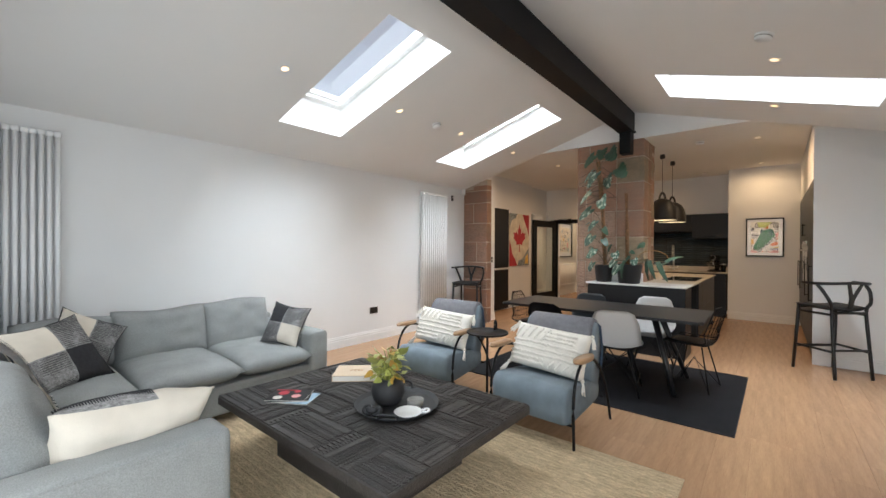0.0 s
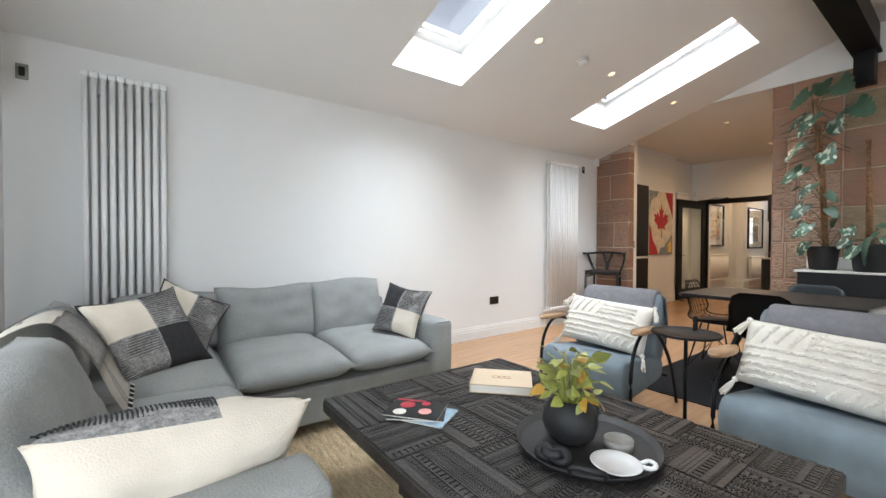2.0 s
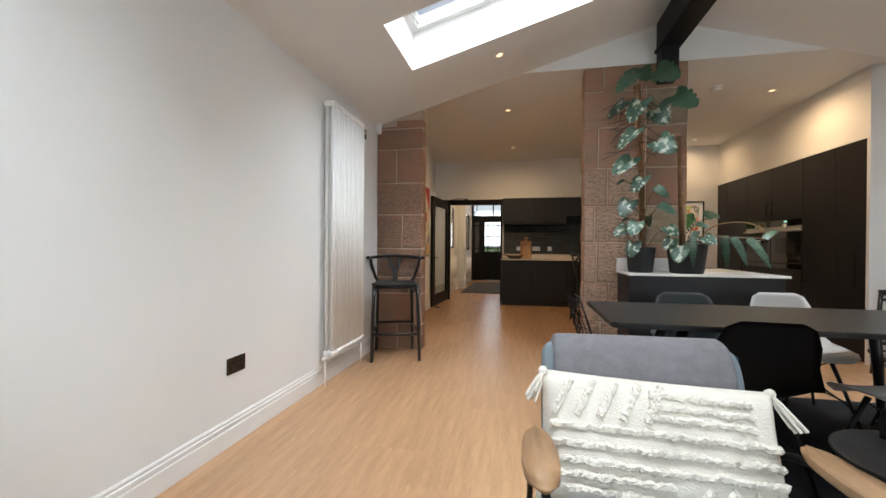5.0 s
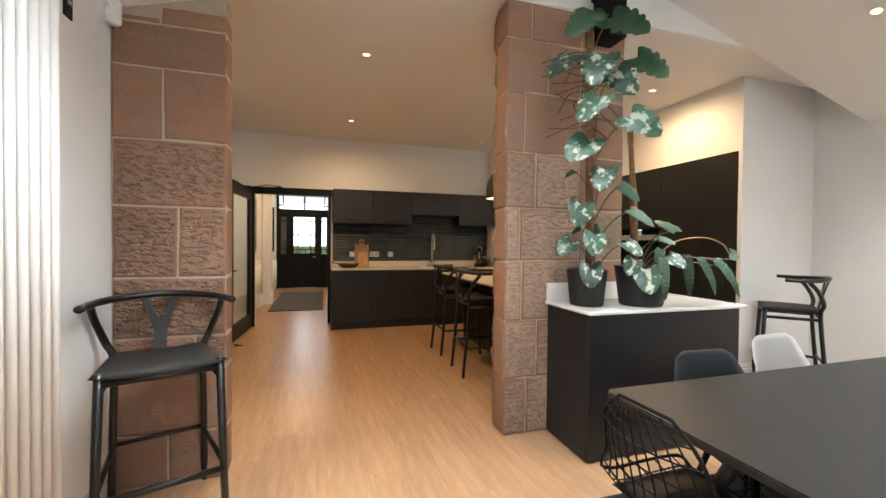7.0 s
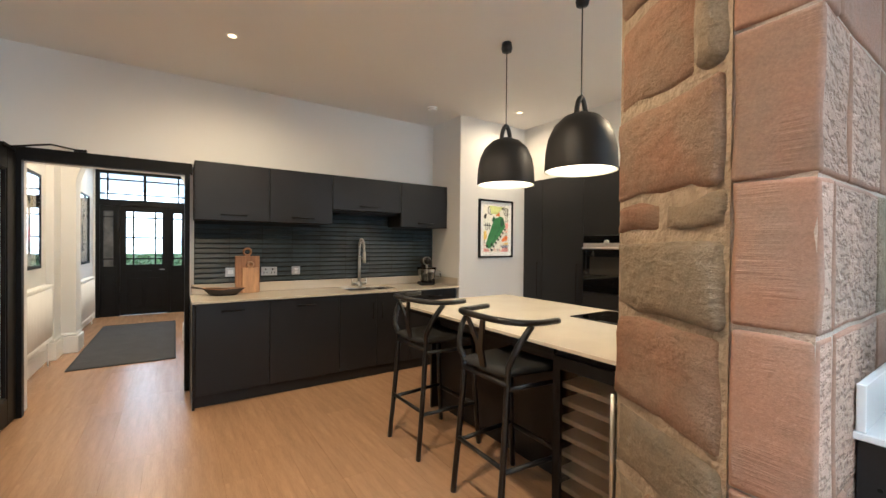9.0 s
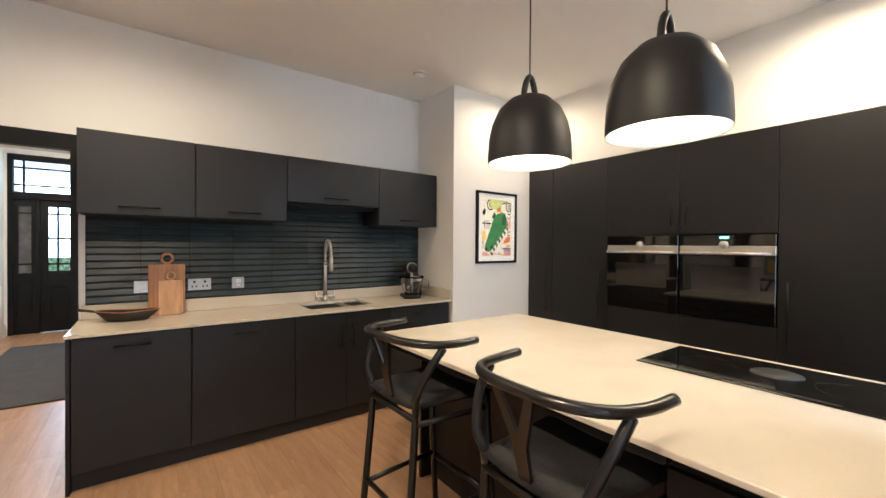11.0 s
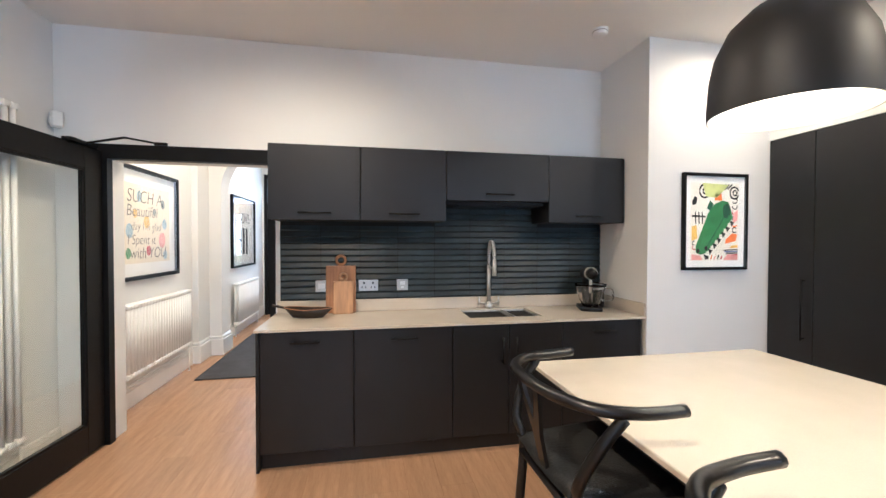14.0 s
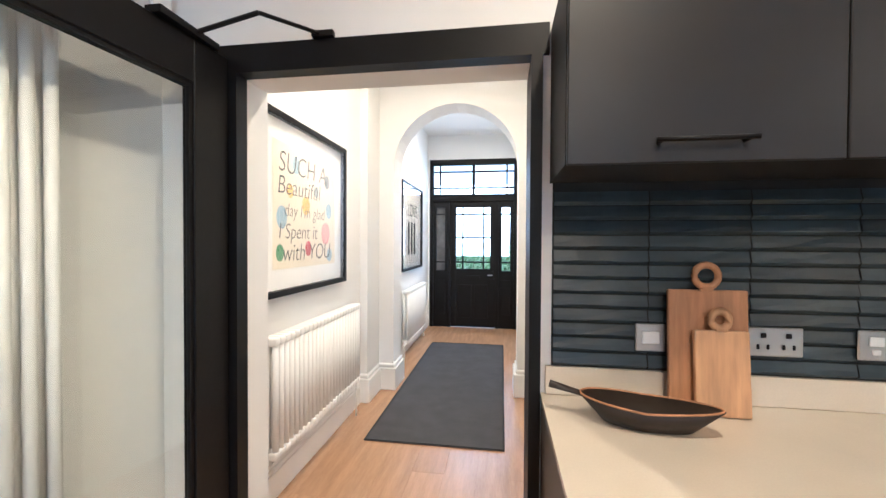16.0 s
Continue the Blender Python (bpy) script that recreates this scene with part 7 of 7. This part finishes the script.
for x0, x1 in ((X0 + 0.06, LX0 - 0.05), (LX1 + 0.05, X1 - 0.06)):
    part("side_panel", bx(x0, x1, FY0, FY0 + 0.05, 0, 0.95, 0.004), STEEL, fd)
    part("raised_panel", bx(x0 + 0.04, x1 - 0.04, FY0 - 0.010, FY0 + 0.001, 0.22, 0.80, 0.006), STEEL, fd)
    part("side_rail", bx(x0, x1, FY0, FY0 + 0.05, 2.0, 2.10), STEEL, fd)
    part("side_stile", boxes((x0, x0 + 0.05, FY0, FY0 + 0.05, 0.95, 2.0), (x1 - 0.05, x1, FY0, FY0 + 0.05, 0.95, 2.0)), STEEL, fd)
    light(x0 + 0.05, x1 - 0.05, 0.95, 2.0, (), (1.09, 1.89), "side_pane", OBSCURE if x0 < LX0 else CLEAR)
part("door_stile", bx(LX0, LX0 + 0.09, FY0, FY0 + 0.05, 0.01, 2.10, 0.003), STEEL, fd)
part("door_stile", bx(LX1 - 0.09, LX1, FY0, FY0 + 0.05, 0.01, 2.10, 0.003), STEEL, fd)
part("door_rail", bx(LX0 + 0.09, LX1 - 0.09, FY0, FY0 + 0.05, 2.0, 2.10), STEEL, fd)
part("lower_panel", bx(LX0 + 0.09, LX1 - 0.09, FY0, FY0 + 0.05, 0.01, 0.98), STEEL, fd)
for x0, x1 in ((LX0 + 0.12, -3.96), (-3.915, LX1 - 0.12)):
    part("raised_panel", bx(x0, x1, FY0 - 0.010, FY0 + 0.001, 0.16, 0.72, 0.008), STEEL, fd)
part("letter_plate", bx(-4.05, -3.82, FY0 - 0.012, FY0 + 0.001, 0.82, 0.87, 0.004), STEEL, fd, "black letter plate")
part("door_handle", tube([(LX1 - 0.05, FY0 - 0.04, 0.88), (LX1 - 0.13, FY0 - 0.04, 0.88)], 0.007, 8), CHROME, fd, "steel lever handle", smooth=True)
part("lock_plate", bx(LX1 - 0.065, LX1 - 0.03, FY0 - 0.01, FY0 + 0.001, 0.80, 0.94, 0.003), STEEL, fd)

# garden beyond the front door
hg = tagged(new("hedge"), "loose green garden hedge beyond the path", "hedge")
bm = bmesh.new()
rg = random.Random(9)
for k in range(2600):
    x, y = rg.uniform(-9, 1.5), 24 + rg.uniform(0, 1.6)
    top = 1.15 + 0.5 * noise.noise(Vector((x * 0.7, 3, 1))) + 0.25 * noise.noise(Vector((x * 2.3, 8, 1)))
    z = rg.uniform(-0.12, top)
    s = rg.uniform(0.05, 0.12)
    n = Vector((rg.uniform(-1, 1), rg.uniform(-1, 0.2), rg.uniform(-0.3, 1))).normalized()
    a = n.orthogonal().normalized() * s
    b = n.cross(a)
    c = Vector((x, y, z))
    bm.faces.new([bm.verts.new(c + a), bm.verts.new(c + b * 0.6), bm.verts.new(c - a), bm.verts.new(c - b * 0.6)])
part("foliage", bm, HEDGE, hg)
for k in range(6):
    part("stem", tube([(-8 + k * 1.7, 24.8, -0.12), (-8 + k * 1.7 + 0.1, 24.9, 0.9)], 0.03, 6, r1=0.012), STEMM, hg)

# ---- stone column and pier, block by block ----
def stone_mat(name, color, other, dressing, rand=0.14):
    """Sandstone that drifts between two colours; dressing is pecked, tooled or rubble."""
    m = bpy.data.materials.new(name)
    m.use_nodes = True
    nt = m.node_tree
    N, L = nt.nodes, nt.links
    b = N["Principled BSDF"]
    b.inputs["Roughness"].default_value = 0.88
    b.inputs["Specular IOR Level"].default_value = 0.25
    tc, oi, ad = N.new("ShaderNodeTexCoord"), N.new("ShaderNodeObjectInfo"), N.new("ShaderNodeVectorMath")
    ad.operation = 'MULTIPLY_ADD'
    ad.inputs[1].default_value = (1, 1, 1)
    sc = N.new("ShaderNodeMath")
    sc.operation = 'MULTIPLY'
    sc.inputs[1].default_value = 9.0
    L.new(oi.outputs["Random"], sc.inputs[0])
    L.new(tc.outputs["Object"], ad.inputs[0])
    L.new(sc.outputs[0], ad.inputs[2])
    def field(scale, detail, stretch=(1, 1, 1), rough=0.55):
        mp, nz = N.new("ShaderNodeMapping"), N.new("ShaderNodeTexNoise")
        mp.inputs["Scale"].default_value = stretch
        nz.inputs["Scale"].default_value, nz.inputs["Detail"].default_value, nz.inputs["Roughness"].default_value = scale, detail, rough
        L.new(ad.outputs[0], mp.inputs[0])
        L.new(mp.outputs[0], nz.inputs[0])
        return nz.outputs[0], mp.outputs[0]
    def calc(op, a, c):
        n = N.new("ShaderNodeMath")
        n.operation = op
        for k, v in enumerate((a, c)):
            if isinstance(v, (int, float)):
                n.inputs[k].default_value = v
            else:
                L.new(v, n.inputs[k])
        return n.outputs[0]
    def span(v, a, c, lo, hi):
        n = N.new("ShaderNodeMapRange")
        for k, q in enumerate((a, c, lo, hi)):
            n.inputs[k + 1].default_value = q
        L.new(v, n.inputs[0])
        return n.outputs[0]
    drift, grain = field(4.5, 4)[0], field(130, 4, rough=0.7)[0]
    bed = field(5, 3, (0.6, 0.6, 5))[0]
    mx, hs = N.new("ShaderNodeMix"), N.new("ShaderNodeHueSaturation")
    mx.data_type = 'RGBA'
    mx.inputs[6].default_value, mx.inputs[7].default_value = (*color, 1), (*other, 1)
    L.new(span(drift, 0.36, 0.64, 0, 1), mx.inputs[0])
    L.new(mx.outputs[2], hs.inputs["Color"])
    tone = calc('MULTIPLY', span(grain, 0.3, 0.7, 0.84, 1.14), span(bed, 0.3, 0.7, 0.95, 1.05))
    tone = calc('MULTIPLY', tone, span(oi.outputs["Random"], 0, 1, 1 - rand, 1 + rand))
    if dressing == "pecked":
        pits, where = field(31, 2, (0.8, 0.8, 1.7))
        deep = span(pits, 0.36, 0.56, 0, 1)
        # shade of the pits put into the colour as well as the bump
        tone = calc('MULTIPLY', tone, span(deep, 0, 1, 0.80, 1.06))
        height = calc('ADD', calc('MULTIPLY', grain, 0.18), deep)
        strength, dist = 0.95, 0.009
    elif dressing == "tooled":
        chisel = field(9, 2, (0.8, 0.8, 13))[0]
        mask = span(field(7, 2)[0], 0.52, 0.62, 0, 1)
        height = calc('ADD', calc('MULTIPLY', calc('MULTIPLY', chisel, mask), 0.9), calc('MULTIPLY', grain, 0.3))
        strength, dist = 0.7, 0.006
    else:
        lumps = field(17, 8, (0.8, 0.8, 1.3), 0.66)[0]
        height = calc('ADD', lumps, calc('MULTIPLY', grain, 0.12))
        # relief shading in the colour: hollows darker, lumps lighter
        tone = calc('MULTIPLY', tone, span(lumps, 0.3, 0.7, 0.84, 1.12))
        strength, dist = 1.0, 0.030
    L.new(tone, hs.inputs["Value"])
    L.new(hs.outputs[0], b.inputs["Base Color"])
    bp = N.new("ShaderNodeBump")
    bp.inputs["Strength"].default_value, bp.inputs["Distance"].default_value = strength, dist
    L.new(height, bp.inputs["Height"])
    L.new(bp.outputs[0], b.inputs["Normal"])
    return m


PECKED = stone_mat("pecked_red_sandstone", (0.385, 0.26, 0.19), (0.33, 0.24, 0.18), "pecked")
TOOLED = stone_mat("tooled_red_sandstone", (0.315, 0.175, 0.115), (0.27, 0.18, 0.13), "tooled", 0.10)
# pier copies of the column's stone, colour darkened for the weaker light there
PIERFACE = stone_mat("pecked_sandstone_shaded", (0.30, 0.175, 0.12), (0.25, 0.165, 0.12), "pecked")
PIERSIDE = stone_mat("tooled_sandstone_shaded", (0.29, 0.155, 0.10), (0.25, 0.16, 0.115), "tooled", 0.10)
RUBRED = stone_mat("red_rubble_sandstone", (0.29, 0.16, 0.10), (0.27, 0.185, 0.125), "rubble")
RUBTAN = stone_mat("tan_rubble_sandstone", (0.29, 0.22, 0.145), (0.25, 0.20, 0.14), "rubble")


def stone_mesh(sx, sy, sz, rough, seed, mtl, face=None, margin=0.014):
    """A block from the origin with uneven faces; face is the dressing of its front, inside a plain margin."""
    bm = bmesh.new()
    n = 5 if rough > 0.009 else 3
    def steps(w, k):
        e = min(margin, w * 0.3)
        return [0.0, e * 0.35, e] + [e + (w - 2 * e) * q / k for q in range(1, k)] + [w - e, w - e * 0.35, w]
    X, Y, Z = steps(sx, max(1, n)), steps(sy, max(1, n - 1)), steps(sz, max(1, n))
    seen = {}
    def at(i, j, k):
        key = (i, j, k)
        if key not in seen:
            seen[key] = bm.verts.new((X[i], Y[j], Z[k]))
        return seen[key]
    A, B, C = len(X) - 1, len(Y) - 1, len(Z) - 1
    for i in range(A):
        for k in range(C):
            f = bm.faces.new((at(i, 0, k), at(i + 1, 0, k), at(i + 1, 0, k + 1), at(i, 0, k + 1)))
            if face and 2 <= i < A - 2 and 2 <= k < C - 2:
                f.material_index = 1
            bm.faces.new((at(i, B, k), at(i, B, k + 1), at(i + 1, B, k + 1), at(i + 1, B, k)))
    for j in range(B):
        for k in range(C):
            bm.faces.new((at(0, j, k), at(0, j, k + 1), at(0, j + 1, k + 1), at(0, j + 1, k)))
            bm.faces.new((at(A, j, k), at(A, j + 1, k), at(A, j + 1, k + 1), at(A, j, k + 1)))
    for i in range(A):
        for j in range(B):
            bm.faces.new((at(i, j, 0), at(i, j + 1, 0), at(i + 1, j + 1, 0), at(i + 1, j, 0)))
            bm.faces.new((at(i, j, C), at(i + 1, j, C), at(i + 1, j + 1, C), at(i, j + 1, C)))
    soft = 0.030 if rough > 0.012 else 0.007
    mid = Vector((sx / 2, sy / 2, sz / 2))
    for v in bm.verts:
        p = v.co.copy()
        d = [min(p.x, sx - p.x), min(p.y, sy - p.y), min(p.z, sz - p.z)]
        # worn edges: draw in where two faces meet
        near = sorted(d)[1]
        if near < soft:
            pull = (soft - near) * 0.55
            for q in range(3):
                if d[q] < soft:
                    v.co[q] += pull if p[q] < mid[q] else -pull
        w = p + Vector((seed * 3.1, seed * 1.7, seed))
        v.co += noise.noise_vector(w * 6) * rough * 0.8 + noise.noise_vector(w * 17) * rough * 0.4
    me = bpy.data.meshes.new("stone")
    bm.to_mesh(me)
    bm.free()
    for f in me.polygons:
        f.use_smooth = True
    me.materials.append(mtl)
    if face:
        me.materials.append(face)
    return me


def lay(parent, x0, x1, y0, y1, z0, z1, rough, mtl, seed, face=None, j=0.003):
    ob = new("stone", stone_mesh(x1 - x0 - 2 * j, y1 - y0 - j * 0.5, z1 - z0 - 2 * j, rough, seed, mtl, face))
    ob.parent = parent
    ob.location = (x0 + j, y0, z0 + j)
    return ob


col = thing("stone_column", Matrix.Identity(4), "square red sandstone column of dressed and rubble blocks", "column")
col["kind"] = "structure"
part("mortar_core", prism([(-2.266, 6.654), (-1.314, 6.654), (-1.314, 7.268), (-2.012, 7.268), (-2.255, 6.826)], "z", 0, 2.972), MORTAR, col, "pale lime mortar")
courses = [0.0, 0.39, 0.79, 1.20, 1.565, 1.945, 2.36, 2.72, 2.974]
cuts = [(-2.10, -1.90), (-2.02,), (-2.14,), (-2.16,), (-2.04,), (-2.13,), (-1.95,), (-2.08,)]
for i, (z0, z1) in enumerate(zip(courses, courses[1:])):
    # tooled quoin at the corner with a pecked face, then pecked blocks, then the plainer return
    xs = [-2.272] + list(cuts[i]) + [-1.685]
    for k, (a, b) in enumerate(zip(xs, xs[1:])):
        lay(col, a, b, 6.648, 6.82 if k == 0 else 6.76, z0, z1, 0.0075, TOOLED, i * 10 + k, PECKED if i < 5 else None)
    lay(col, -1.685, -1.308, 6.649, 6.90, z0, z1, 0.006, TOOLED if i % 3 else RUBTAN, i * 10 + 7)
    lay(col, -1.45, -1.306, 6.905, 7.098, z0, z1, 0.010, RUBRED, i * 10 + 8)
rub = [0.0, 0.20, 0.38, 0.58, 0.83, 1.165, 1.44, 1.56, 1.88, 2.23, 2.45, 2.70, 2.974]
SPLAY = math.atan2(0.242, 0.455)
split = (0.30, 0.18, 0.34, None, None, None, 0.26, None, 0.12, 0.3, None, 0.2)
for i, (z0, z1) in enumerate(zip(rub, rub[1:])):
    # the splayed rubble face, running back from the quoin, bedded in wide flush mortar
    ys = [0.012, split[i], 0.515] if split[i] else [0.012, 0.515]
    for k, (a, b) in enumerate(zip(ys, ys[1:])):
        tan = (0, 1, 0, 1, 0, 1, 1, 0, 1, 0, 1, 0)[i] ^ (k if i in (6, 8, 2) else 0)
        ob = lay(col, 0, 0.22, a, b, z0, z1, 0.020, RUBTAN if tan else RUBRED, i * 5 + k + 100, None, 0.006)
        out = 0.016 + 0.007 * ((i * 7 + k) % 3)
        ob.location = (-2.262 + a * math.sin(SPLAY) - out * math.cos(SPLAY), 6.825 + a * math.cos(SPLAY) + out * math.sin(SPLAY), z0 + 0.004)
        ob.rotation_euler = (0, 0, -SPLAY)
    lay(col, -1.78, -1.306, 7.105, 7.282, z0, z1, 0.012, (RUBTAN, RUBRED)[i % 2], i + 300)
part("rubble_pointing", prism([(-2.262, 6.822), (-2.255, 6.826), (-2.027, 7.275), (-1.9, 7.275), (-2.1, 6.822)], "z", 0, 2.972), mat("tan_pointing_mortar", (0.34, 0.26, 0.18), 0.95, var=0.2, scale=14, bump=0.8, bdist=0.02, bscale=45), col, "tan lime pointing")

pier = thing("stone_pier", Matrix.Identity(4), "red sandstone pier built into the white wall", "pier")
pier["kind"] = "structure"
part("mortar_core", bx(-4.497, -3.97, 6.651, 6.80, 0, 2.66), MORTAR, pier, "pale lime mortar")
pc_ = [0.0, 0.28, 0.62, 0.80, 1.12, 1.50, 1.85, 2.23, 2.46, 2.67]
pcut = [-4.25, None, -4.12, None, -4.2, None, -4.27, None, -4.28]
for i, (z0, z1) in enumerate(zip(pc_, pc_[1:])):
    xs = [-4.499] + ([pcut[i]] if pcut[i] else []) + [-3.965]
    for k, (a, b) in enumerate(zip(xs, xs[1:])):
        top = min(z1, roof_z(a) - 0.01)
        lay(pier, a, b, 6.646, 6.805, z0, top, 0.005, PIERSIDE, i * 4 + k + 500, PIERFACE if i in (2, 3, 4, 5) else None)

# ---- oak plank floor ----
def plank_mesh(length, width):
    bm = bmesh.new()
    e = 0.0005
    box(bm, e, width - e, e, length - e, -0.004, 0.0)
    me = bpy.data.meshes.new("plank")
    bm.to_mesh(me)
    bm.free()
    me.materials.append(OAK)
    return me


floor_ob = bpy.data.objects["floor"]
PW, PL = 0.20, 1.28
cut_lengths = {}
rg = random.Random(2)
rest = bmesh.new()
count = 0
for i in range(32):
    x = -4.8 + i * PW
    y, far = -0.28, 16.2 if x < -3.25 else 11.0
    length = rg.choice((0.32, 0.64, 0.96, 1.28))
    while y < far - 0.05:
        length = round(min(length, far - y), 3)
        if count < 300 and -4.7 < x and 1.5 < y + length and y < BACK_Y:
            if length not in cut_lengths:
                cut_lengths[length] = plank_mesh(length, PW)
            p = new("plank", cut_lengths[length])
            p.parent = floor_ob
            p.location = (x, y, 0)
            count += 1
        else:
            e = 0.0005
            box(rest, x + e, x + PW - e, y + e, y + length - e, -0.004, 0.0)
        y += length
        length = PL
tagged(part("plank_rest", rest, OAK, floor_ob), kind="stuff")
